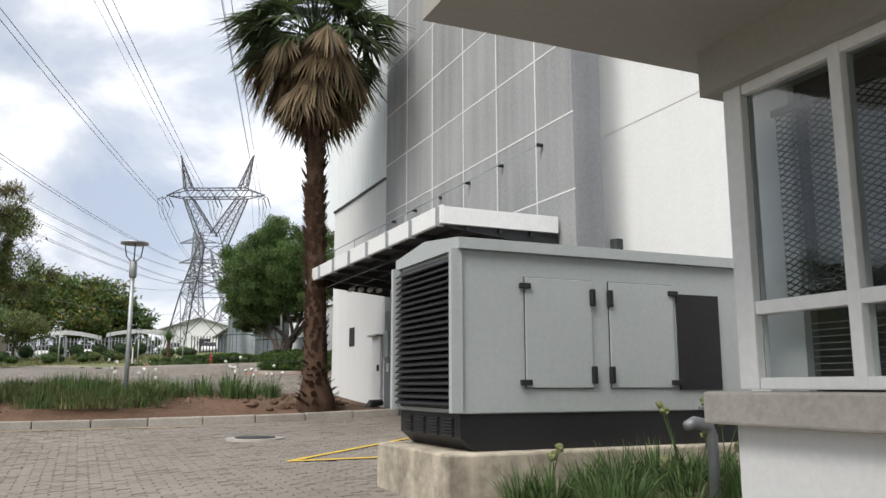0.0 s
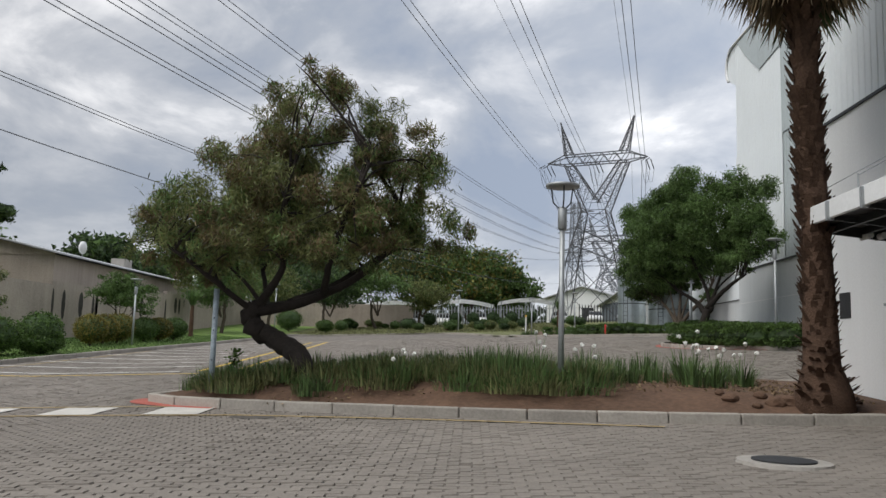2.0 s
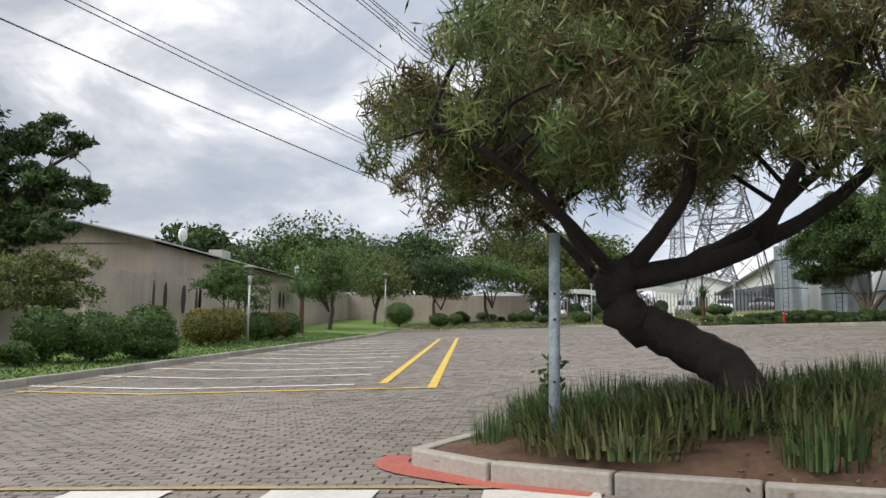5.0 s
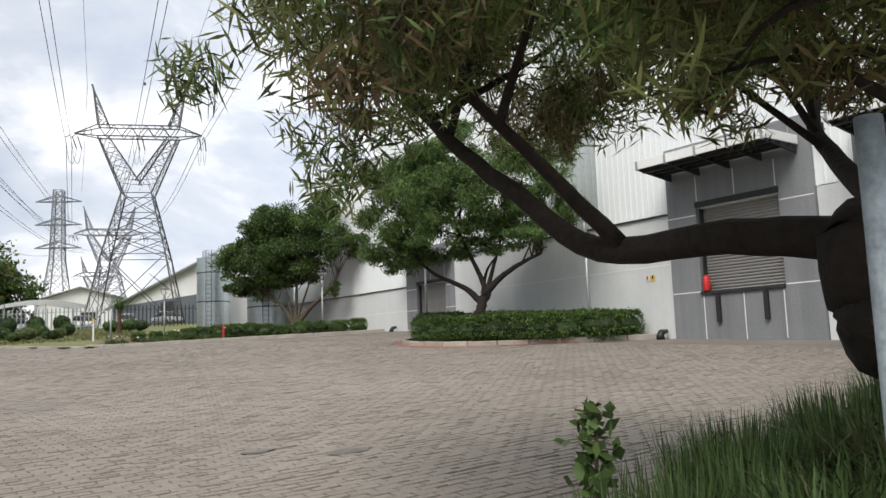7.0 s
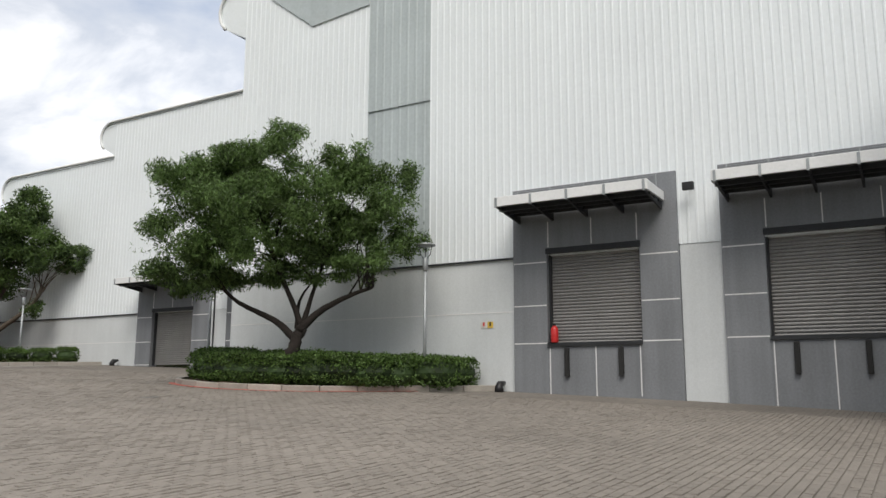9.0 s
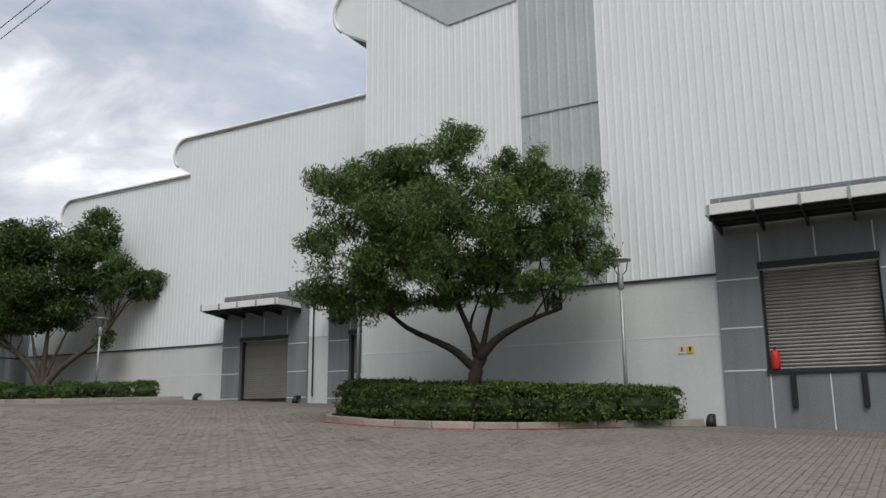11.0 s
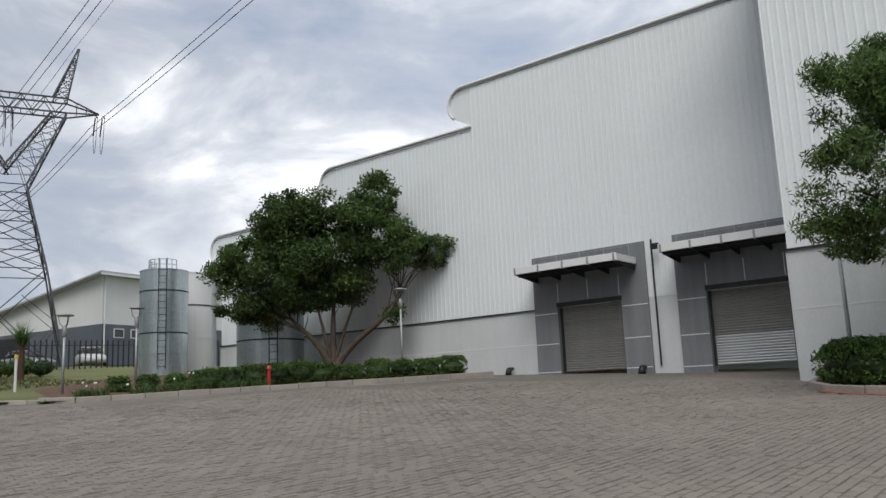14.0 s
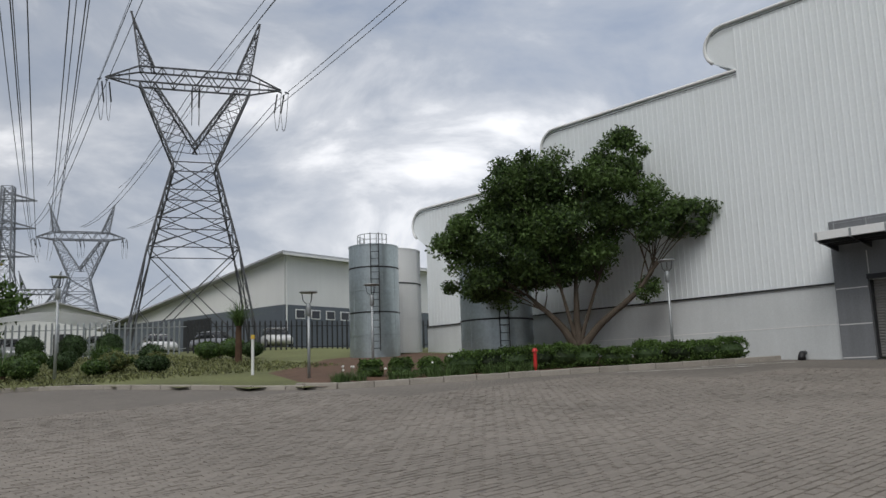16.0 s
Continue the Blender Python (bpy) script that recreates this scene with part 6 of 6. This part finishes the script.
# the fan palm by the portal
pt = thing("fan_palm", (4.35, 16.0, 0.85), "tall fan palm with a shaggy trunk and dry hanging skirt", "palm")
bm = bmesh.new()
tube(bm, [(0, 0, -0.2), (0, 0, 0.2), (-0.02, 0, 0.6), (-0.05, 0, 2.5), (-0.12, 0, 4.5), (-0.2, 0, 6.6), (-0.23, 0, 7.6)], [0.42, 0.38, 0.25, 0.19, 0.18, 0.17, 0.17], 14)
part("trunk", bm, PALMBARK, pt, "", True)
rr = random.Random(8)
bm = bmesh.new()
for k in range(820):
    z = rr.uniform(0.05, 7.1)
    a = rr.uniform(0, 6.28)
    r = (0.18 if z > 0.6 else 0.23 + 0.16 * (0.6 - z) / 0.6)
    cx = -0.03 * z
    L, w = rr.uniform(0.1, 0.2), rr.uniform(0.04, 0.075)
    if z < 0.9:
        L *= 1.5
    ca, sa = math.cos(a), math.sin(a)
    b0 = Vector((cx + r * ca, r * sa, z))
    tip = Vector((cx + (r + L * 0.6) * ca, (r + L * 0.6) * sa, z + L * (1.0 if z > 0.9 else 0.4)))
    side = Vector((-sa, ca, 0)) * w
    v = [bm.verts.new(p) for p in (b0 - side, b0 + side, tip + side * 0.5, tip - side * 0.5, b0 + Vector((0, 0, -0.06)))]
    bm.faces.new((v[0], v[1], v[2], v[3]))
    bm.faces.new((v[0], v[4], v[1]))
part("leaf_base_sheath", bm, PALMBARK, pt)["kind"] = "stuff"


def fan(bm, o, direction, size, n, fold, rr, arc=95):
    d = Vector(direction).normalized()
    s = d.cross(Vector((0, 0, 1)))
    s = (s if s.length > 0.1 else Vector((1, 0, 0))).normalized()
    u = s.cross(d)
    o = Vector(o)
    for k in range(n):
        a = radians(-arc + 2 * arc * k / (n - 1) + rr.uniform(-3, 3))
        ray_ = d * math.cos(a) + s * math.sin(a)
        tip = o + ray_ * size * (0.75 + 0.25 * math.cos(a)) * rr.uniform(0.85, 1.1) - Vector((0, 0, fold * size * rr.uniform(0.2, 0.6)))
        m = o + ray_ * size * 0.5
        w = u.cross(ray_).normalized() * size * 0.034
        a0, b0, c0, d0 = bm.verts.new(o), bm.verts.new(m + w), bm.verts.new(tip), bm.verts.new(m - w)
        bm.faces.new((a0, b0, c0, d0))


for k in range(60):
    el = rr.uniform(-20, 80)
    a = radians(k * 137.5)
    e_ = radians(el)
    dv = Vector((math.cos(a) * math.cos(e_), math.sin(a) * math.cos(e_), math.sin(e_)))
    c = Vector((-0.23, 0, 7.75))
    p = c + dv * rr.uniform(0.75, 1.3)
    bm = bmesh.new()
    tube(bm, [c, c.lerp(p, 0.5) + Vector((0, 0, 0.05)), p], [0.02, 0.015, 0.01], 5)
    fan(bm, p, dv + Vector((0, 0, -0.25)), rr.uniform(0.85, 1.15), 30, 0.6, rr)
    part("frond", bm, PALMGREEN, pt)
for k in range(95):
    a = radians(k * 137.5 + 40)
    z = rr.uniform(6.5, 7.7)
    r = rr.uniform(0.3, 1.25) * (0.6 + 0.5 * (z - 6.5))
    c = Vector((-0.22, 0, z))
    p = c + Vector((math.cos(a) * r, math.sin(a) * r, -rr.uniform(-0.1, 0.35)))
    bm = bmesh.new()
    tube(bm, [c, c.lerp(p, 0.5), p], [0.018, 0.014, 0.01], 5)
    fan(bm, p, (math.cos(a) * 0.35, math.sin(a) * 0.35, -1), rr.uniform(0.7, 1.05), 16, 0.3, rr, 42)
    part("dry_frond", bm, PALMDRY if k % 7 else PALMGREEN, pt)


# ---- hedges and shrubs ----
def hedge(name, cells, h, label, seed, n=9000, leaf=(0.075, 0.045), material=None, base=None):
    """A clipped hedge over overlapping round cells (x, y, r)."""
    rng = np.random.default_rng(seed)
    x0, y0 = cells[0][0], cells[0][1]
    z0 = G(x0, y0) + 0.08
    t = thing(name, (x0, y0, z0), label, "hedge")
    bm = bmesh.new()
    pts = []
    tot = sum(r * r + r * h for _, _, r in cells)
    full = h
    for x, y, r in cells:
        h = full * (0.9 + 0.16 * noise.noise((x * 0.7, y * 0.7, seed)) + 0.035 * rng.normal())
        zz = G(x, y) + 0.08 - z0
        m = Matrix.Translation((x - x0, y - y0, zz + h * 0.46)) @ Matrix.Diagonal((r * 0.82, r * 0.82, h * 0.41, 1))
        bmesh.ops.create_icosphere(bm, subdivisions=2, radius=1, matrix=m)
        k = int(n * (r * r + r * h) / tot)
        a = rng.uniform(0, 2 * np.pi, k)
        u = rng.uniform(-1, 1, k)
        sc = np.sign(u) * np.abs(u) ** 0.45
        rad = np.sqrt(np.clip(1 - np.abs(sc) ** 3.2, 0, 1))
        top = rng.uniform(0, 1, k) < 0.38
        rad = np.where(top, 0.88 * np.sqrt(rng.uniform(0, 1, k)), rad)
        sc = np.where(top, 1.0 - 0.3 * rad ** 3, sc)
        lump = 1 + 0.05 * np.sin(a * 5 + x * 3) + 0.05 * rng.normal(size=k)
        pts.append(np.column_stack([x - x0 + r * rad * np.cos(a) * lump, y - y0 + r * rad * np.sin(a) * lump, zz + h * (0.5 + 0.47 * sc) + 0.04 * rng.normal(size=k) + 0.03 * np.sin(x * 2 + rad * 5)]))
    # dark solid core stands for the shade deep in the hedge
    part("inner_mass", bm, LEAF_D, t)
    part("foliage", leaves("foliage", np.concatenate(pts), leaf[0], leaf[1], rng, 0.0), material or HEDGE, t)
    return t


cells = []
for k in range(14):
    f = k / 13
    cells.append((8.15 + 0.1 * math.sin(f * 6) + 3.1 * abs(f - 0.5) ** 1.6, 35.3 + 5.6 * f, 0.75))
cells += [(9.3, 35.2 + 0.8 * k, 0.85) for k in range(8)] + [(10.4, 34.0 + 0.8 * k, 0.85) for k in range(10)] + [(9.6, 34.7, 0.6), (11.0, 33.5, 0.55)]
cells = [(x + 0.1, max(y - 0.85, 32.75), r) for x, y, r in cells]
hedge("hedge", cells, 0.9, "dense clipped dark green hedge in the kerbed island", 61, 110000)
hedge("hedge", [(14.9 - 0.9 * k, 55.15 + 0.42 * k, 0.55) for k in range(4)], 0.75, "clipped green hedge along the far kerb", 62, 9000)
hedge("hedge", [(11.4 - 0.2 * k, 56.9 + 0.1 * k, 0.45) for k in range(2)], 0.6, "small clipped green hedge along the far kerb", 63, 3000)
hedge("hedge", [(10.6 - 0.72 * k, 57.6 + 0.32 * k, 0.55) for k in range(6)], 0.75, "clipped green hedge along the far kerb", 64, 12000)
for i, (x, y, r) in enumerate(((6.3, 59.9, 0.4), (5.6, 60.4, 0.38), (4.8, 60.8, 0.36), (7.2, 59.6, 0.42))):
    hedge("shrub", [(x, y, r)], 0.55, "low rounded shrub in the far bed", 70 + i, 2500)


def topiary(x, y, r, h, label, m, seed, n=3000, category="bush"):
    rng = np.random.default_rng(seed)
    t = thing("clipped_bush", (x, y, G(x, y) + 0.1), label, category, "clipped bushes")
    bm = bmesh.new()
    bmesh.ops.create_icosphere(bm, subdivisions=2, radius=1, matrix=Matrix.Translation((0, 0, h * 0.55)) @ Matrix.Diagonal((r * 0.88, r * 0.88, h * 0.42, 1)))
    # dark core gives the bush its inner shade by colour
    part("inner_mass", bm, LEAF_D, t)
    pts = fill([(0, 0, h * 0.55, r, r, h * 0.46)], n, rng, 0.88)
    part("foliage", leaves("foliage", pts, 0.1, 0.05, rng, 0), m, t)
    part("stem", rod(bmesh.new(), (0, 0, -0.2), (0, 0, h * 0.4), 0.06, None, 6), BARK2, t)


for i, (x, y, r, h, m) in enumerate(((-17.45, 30.6, 0.6, 1.12, HEDGE), (-16.65, 31.5, 0.7, 1.05, HEDGE), (-16.1, 33.4, 0.72, 0.62, HEDGE), (-16.1, 33.45, 0.64, 1.2, HEDGE), (-17.6, 40.5, 0.6, 1.1, LEAF_Y), (-17.8, 42.2, 0.6, 1.1, LEAF_Y), (-17.9, 44.0, 0.65, 1.15, LEAF_Y), (-17.6, 46.5, 0.6, 1.0, LEAF_C), (-17.6, 48.5, 0.6, 1.0, LEAF_Y), (-17.5, 50.5, 0.6, 1.0, LEAF_C),
                                  (-19.9, 27.6, 0.28, 0.6, LEAF_D), (-18.6, 28.0, 0.36, 0.6, LEAF_B), (-17.7, 27.9, 0.45, 0.62, LEAF_D), (-17.3, 29.3, 0.34, 0.45, LEAF_B), (-15.5, 71, 0.9, 1.4, HEDGE), (-12.5, 71, 0.6, 0.8, HEDGE))):
    topiary(x, y, r * 1.2, h * 1.25, "clipped round green bush on the lawn" if m is not LEAF_Y else "rounded golden-leaved bush on the lawn", m, 100 + i)
rr = random.Random(12)
for i in range(34):
    x = rr.uniform(-12, 9)
    y = rr.uniform(69, 82)
    if x > 5 and y < 74:
        continue
    r = rr.uniform(0.3, 0.65)
    topiary(x, y, r, r * rr.uniform(1.2, 1.7), "small rounded shrub on the grassy bank", rr.choice((HEDGE, LEAF_D, LEAF_C, LEAF_A)), 200 + i, 1200)
for i, (x, y) in enumerate(((-2.0, 83), (-0.3, 82.6), (1.6, 82.8), (3.4, 82.4), (5.2, 82.6), (-4.5, 82.5))):
    topiary(x, y, 0.6, 1.2, "taller clipped bush before the fence", LEAF_D, 260 + i, 2500)


def blade_mesh(name, n, length, spread, seed, width=0.022, bend=0.5):
    """A tuft of arching strap leaves."""
    rng = np.random.default_rng(seed)
    vs, fs = [], []
    for k in range(n):
        a, r = rng.uniform(0, 6.28), spread * math.sqrt(rng.uniform(0, 1)) * 0.5
        L, out = length * rng.uniform(0.6, 1.15), rng.uniform(0.1, 1.0) * bend
        d = np.array([math.cos(a), math.sin(a), 0])
        s = np.array([-d[1], d[0], 0]) * width * rng.uniform(0.7, 1.3)
        o = d * r
        base = len(vs)
        for j in range(4):
            t = j / 3
            p = o + d * out * L * t * t + np.array([0, 0, L * (t - 0.45 * out * t * t)])
            w = s * (1 - t * 0.95)
            vs += [tuple(p - w), tuple(p + w)]
        for j in range(3):
            fs.append((base + 2 * j, base + 2 * j + 1, base + 2 * j + 3, base + 2 * j + 2))
    return quads(name, vs, fs)


agap = [blade_mesh("leaves", 90, 0.55, 0.5, 300 + i, 0.016, 0.8) for i in range(3)]
upright = [blade_mesh("leaves", 130, 0.5, 0.7, 310 + i, 0.011, 0.25) for i in range(3)]
low = [blade_mesh("leaves", 120, 0.28, 0.9, 320 + i, 0.012, 1.2) for i in range(2)]
sb = [blade_mesh("leaves", 60, 0.42, 0.6, 330 + i, 0.03, 1.1) for i in range(2)]


ISLE_RING = island + [(5.95, 18.5)]
ISLE_C = (sum(p[0] for p in ISLE_RING) / len(ISLE_RING), sum(p[1] for p in ISLE_RING) / len(ISLE_RING))


def island_z(x, y):
    """Height of the island's crowned soil: how far out from its middle the place lies, towards the kerb."""
    dx, dy = x - ISLE_C[0], y - ISLE_C[1]
    f = 0.0
    for (ax, ay), (bx_, by_) in zip(ISLE_RING, ISLE_RING[1:] + ISLE_RING[:1]):
        ex, ey = bx_ - ax, by_ - ay
        det = dx * ey - dy * ex
        if abs(det) < 1e-9:
            continue
        qx, qy = ax - ISLE_C[0], ay - ISLE_C[1]
        t, u = (qx * ey - qy * ex) / det, (qx * dy - qy * dx) / det
        if t > 0 and -0.001 <= u <= 1.001:
            f = max(f, 1.0 / t)
    f = min(f, 1.0)
    return G(x, y) + 0.10 + 0.42 * (1 - f * f)


def tuft(x, y, z, meshes, m, name, label, group, k, s=1.0, flowers=0, petal=None):
    t = thing(name, (x, y, z - 0.03), label, "plant", group, "", k * 67.0)
    o = part("leaves", meshes[k % len(meshes)], m, t)
    o.scale = (s, s, s)
    rq = random.Random(k)
    for j in range(flowers):
        a, r, h = rq.uniform(0, 6.28), rq.uniform(0.05, 0.25), rq.uniform(0.5, 0.8) * s
        bm = bmesh.new()
        rod(bm, (0, 0, 0), (r * math.cos(a), r * math.sin(a), h), 0.006, 0.004, 5)
        part("flower_stalk", bm, BLADE, t)
        bm = bmesh.new()
        c = Vector((r * math.cos(a), r * math.sin(a), h))
        bmesh.ops.create_icosphere(bm, subdivisions=2, radius=0.034, matrix=Matrix.Translation(c))
        for v in bm.verts:
            v.co = c + (v.co - c) * rq.uniform(0.5, 1.3)
        part("flower_head", bm, petal or PETAL, t)


rr = random.Random(77)
k = 0
while k < 30:
    x = rr.uniform(-4.3, -0.4)
    y = rr.uniform(18.6, min(19.5, 18.85 + (x + 4.5) * 0.3))
    tuft(x, y, island_z(x, y), upright, BLADE, "reed_clump", "upright clump of dark green strap leaves", "island plants", k, rr.uniform(0.6, 0.9))
    k += 1
for x, y, s in ((-4.8, 18.5, 0.8), (-4.75, 18.9, 0.8), (-4.6, 18.7, 0.8), (-4.9, 18.2, 0.7), (0.0, 17.3, 1.1), (-0.4, 17.5, 1.0), (1.9, 17.3, 0.85), (2.4, 17.6, 0.8), (-3.0, 17.0, 0.8), (-5.0, 18.6, 0.7), (-4.0, 19.0, 0.7), (-3.6, 19.15, 0.75), (-3.2, 19.3, 0.8), (-5.25, 18.2, 0.6), (0.35, 17.2, 1.0), (0.1, 17.6, 1.1), (1.5, 18.6, 0.9), (1.8, 18.3, 0.8), (2.5, 18.9, 0.9), (3.2, 18.7, 0.8), (1.2, 19.4, 0.8), (3.9, 19.0, 0.8)):
    tuft(x, y, island_z(x, y), upright, BLADE, "reed_clump", "upright clump of dark green strap leaves", "island plants", k, s)
    k += 1
for i in range(110):
    x = rr.uniform(-4.7, 1.4)
    y = rr.uniform(16.35 + 0.02 * (x - 2.9) ** 2, 18.4)
    tuft(x, y, island_z(x, y) + 0.03, low, PALE if i % 3 == 0 else BLADE, "ground_cover", "low spreading grassy ground cover", "island plants", k, rr.uniform(0.9, 1.3))
    k += 1
for i in range(14):
    x, y = rr.uniform(-4.4, -2.0), rr.uniform(17.9, 19.1)
    tuft(x, y, island_z(x, y), sb, BLADE, "strap_plant", "broad arching green strap-leaved plant", "island plants", k, rr.uniform(0.6, 0.9))
    k += 1
for x, y, s in ((2.9, 17.3, 1.0), (3.3, 17.5, 0.9), (1.2, 17.4, 0.7), (-1.6, 17.0, 0.8), (3.0, 18.2, 1.1), (3.9, 18.0, 0.9), (0.6, 18.2, 0.9)):
    tuft(x, y, island_z(x, y), agap, BLADE, "flowering_clump", "green leafy clump with small white flowers", "island plants", k, s, 4)
    k += 1
for i in range(30):
    x, y = 2.85 + 2.0 * rr.random(), 4.0 + 1.25 * rr.random()
    tuft(x, y, G(x, y) + 0.12, agap if i % 2 else sb, BLADE, "agapanthus", "green agapanthus with seed heads beside the office", "office bed plants", k, rr.uniform(0.6, 0.85), 2 if i % 4 == 0 else 0, PALE)
    k += 1
for i in range(26):
    x, y = rr.uniform(2.8, 8.5), 0
    y = 59.9 - 0.45 * (x - 2.8) + rr.uniform(0, 0.9)
    tuft(x, y, G(x, y) + 0.1, agap, BLADE, "flowering_clump", "low green clump with small white flowers", "far bed plants", k, rr.uniform(0.6, 0.9), 1 if i % 3 == 0 else 0)
    k += 1
# young leafy shoot at the island nose
sh = thing("sapling", (-4.8, 18.98, island_z(-4.8, 18.98)), "young leafy shoot growing at the island nose", "plant")
part("stem", rod(bmesh.new(), (0, 0, 0), (0.05, 0, 0.62), 0.012, 0.006, 6), BARK2, sh)
rng = np.random.default_rng(4)
zz = rng.uniform(0.2, 0.66, 120)
part("leaves", leaves("leaves", np.column_stack([0.05 * zz + rng.normal(0, 0.06, 120), rng.normal(0, 0.06, 120), zz]), 0.09, 0.05, rng, 0), LEAF_B, sh)
# cycads and small palms on the bank
for i, (x, y, s) in enumerate(((6.8, 72.5, 1.2), (-2.5, 70.5, 1.0), (2.2, 75.5, 1.0), (-18.6, 56.5, 1.6))):
    t = thing("small_palm", (x, y, G(x, y) + 0.05), "small feathery palm on the grass", "palm", "bank palms")
    hgt = 1.3 * s if i in (0, 3) else 0.2
    part("trunk", rod(bmesh.new(), (0, 0, -0.2), (0, 0, hgt), 0.16, 0.12, 8), PALMBARK, t)
    o = part("crown", blade_mesh("crown", 260, 1.0 * s, 0.3, 500 + i, 0.02, 1.3), BLADE, t)
    o.location = (0, 0, hgt)
# litter of stones and dry leaves on the soil
rng = np.random.default_rng(31)
n = 2600
xs, ysn = rng.uniform(-3.6, 5.4, n), rng.uniform(16.6, 19.4, n)
zs_ = np.array([island_z(a, b) for a, b in zip(xs, ysn)])
tagged(part("leaf_litter", leaves("leaf_litter", np.column_stack([xs, ysn, zs_ + 0.02]), 0.06, 0.035, rng, 0, 0.3), PALMDRY), "dry leaves and chips scattered on the soil", "litter", "", "stuff")
for i in range(12):
    x, y = rr.uniform(3.0, 5.1), rr.uniform(15.95, 17.0)
    st = bmesh.new()
    bmesh.ops.create_icosphere(st, subdivisions=2, radius=rr.uniform(0.06, 0.16))
    for v in st.verts:
        v.co *= 1 + 0.35 * noise.noise(v.co * 9 + Vector((i, 0, 0)))
        v.co.z *= 0.6
    o = tagged(part("rock", st, SOIL), "rough brown rock lying on the soil", "rock", "rocks on the soil")
    o.location = (x, y, island_z(x, y) + 0.02)
# lawn blades
rng = np.random.default_rng(41)
n = 26000
xs, ysn = rng.uniform(-21.5, -15.2, n), rng.uniform(16, 60, n)
zs_ = np.array([G(a, b) + 0.12 for a, b in zip(xs, ysn)])
tagged(part("lawn_grass", leaves("lawn_grass", np.column_stack([xs, ysn, zs_]), 0.12, 0.03, rng, -1.2), LEAF_B), "short green lawn grass", "grass", "", "stuff")
n = 16000
xs, ysn = rng.uniform(-14, 8, n), rng.uniform(66.5, 84, n)
zs_ = np.array([G(a, b) + 0.13 for a, b in zip(xs, ysn)])
tagged(part("bank_grass", leaves("bank_grass", np.column_stack([xs, ysn, zs_]), 0.2, 0.05, rng, -1.2), PALE), "rough pale grass on the bank", "grass", "", "stuff")

# ---- pavers ----
BL, BW, GAP, TH = 0.225, 0.112, 0.009, 0.016


def in_bed(x, y):
    front = 15.55 + 0.021 * (5.4 - x) ** 2 * (1.0 if x > -4.5 else 1.12)
    back = min(20.35, 19.0 + (x + 5.4) * 0.33)
    if -5.8 < x < 6.0 and front < y < back:
        return True
    return (x > 2.5 and 5.5 < y < 7.3) or (x > 2.4 and y < 5.3) or (x > 5.9 and y < 21)


def paver_rows(x0, x1, y0, y1):
    out = []
    j = 0
    y = y0
    while y < y1:
        x = x0 + (BL / 2 if j % 2 else 0)
        while x < x1:
            if not in_bed(x, y):
                out.append((x, y))
            x += BL
        y += BW
        j += 1
    return out


NEAR = (-6.3, -3.7, 13.4, 16.2)
rng = np.random.default_rng(17)
spots = paver_rows(-14.8, 9.5, 3.0, 33.0) + paver_rows(-14.8, 11.4, 33.0, 41.9) + paver_rows(-14.8, 12.0, 41.9, 52.0) + paver_rows(-14.8, 1.8, 52.0, 59.6) + paver_rows(1.9, 8.5, 52.0, 55.6)
spots = [p for p in spots if not (p[0] > 7.2 + 0.16 * (p[1] - 37.2) ** 2 and 31.8 < p[1] < 41.4)]
near = [p for p in spots if NEAR[0] < p[0] < NEAR[1] and NEAR[2] < p[1] < NEAR[3]][:300]
nearset = set(near)
rest = [p for p in spots if p not in nearset]
vs = np.zeros((len(rest), 8, 3))
hx, hy_ = BL / 2 - GAP / 2, BW / 2 - GAP / 2
R = np.array(rest)
Z = np.array([G(a, b) for a, b in rest])
tilt = rng.normal(0, 0.0022, (len(rest), 3))
for i, (sx, sy) in enumerate(((-1, -1), (1, -1), (1, 1), (-1, 1))):
    top = Z + 0.0462 * sx * hx * (R[:, 0] > -12) + 0.0382 * sy * hy_ + tilt[:, 0] + tilt[:, 1] * sx + tilt[:, 2] * sy
    vs[:, i, 0], vs[:, i, 1], vs[:, i, 2] = R[:, 0] + sx * hx, R[:, 1] + sy * hy_, top - 0.012
    vs[:, 4 + i, 0], vs[:, 4 + i, 1], vs[:, 4 + i, 2] = R[:, 0] + sx * (hx - 0.006), R[:, 1] + sy * (hy_ - 0.006), top + TH - 0.004
faces = np.array([(4, 5, 6, 7), (0, 1, 5, 4), (1, 2, 6, 5), (2, 3, 7, 6), (3, 0, 4, 7)])
F = (np.arange(len(rest))[:, None, None] * 8 + faces[None]).reshape(-1, 4)
tagged(part("paver_field", quads("paver_field", vs.reshape(-1, 3), F), PAVER), "grey-brown clay pavers laid in running courses", "pavers", "", "stuff")
fld = thing("paver_patch", (-5, 14.8, G(-5, 14.8)), "grey-brown clay pavers laid in running courses", "pavement", "", "structure")
bm = bmesh.new()
v0 = [bm.verts.new((sx * hx, sy * hy_, -0.012)) for sx, sy in ((-1, -1), (1, -1), (1, 1), (-1, 1))]
v1 = [bm.verts.new((sx * (hx - 0.006), sy * (hy_ - 0.006), TH - 0.004)) for sx, sy in ((-1, -1), (1, -1), (1, 1), (-1, 1))]
bm.faces.new(v1)
for i in range(4):
    bm.faces.new((v0[i], v0[(i + 1) % 4], v1[(i + 1) % 4], v1[i]))
me = mesh_of(bm, "paver")
for x, y in near:
    o = part("paver", me, PAVER, fld)
    o.matrix_basis = pose(x + 5, y - 14.8, G(x, y) - G(-5, 14.8) + random.uniform(-0.002, 0.002), math.degrees(0.0382), -math.degrees(0.0462), random.uniform(-0.5, 0.5))
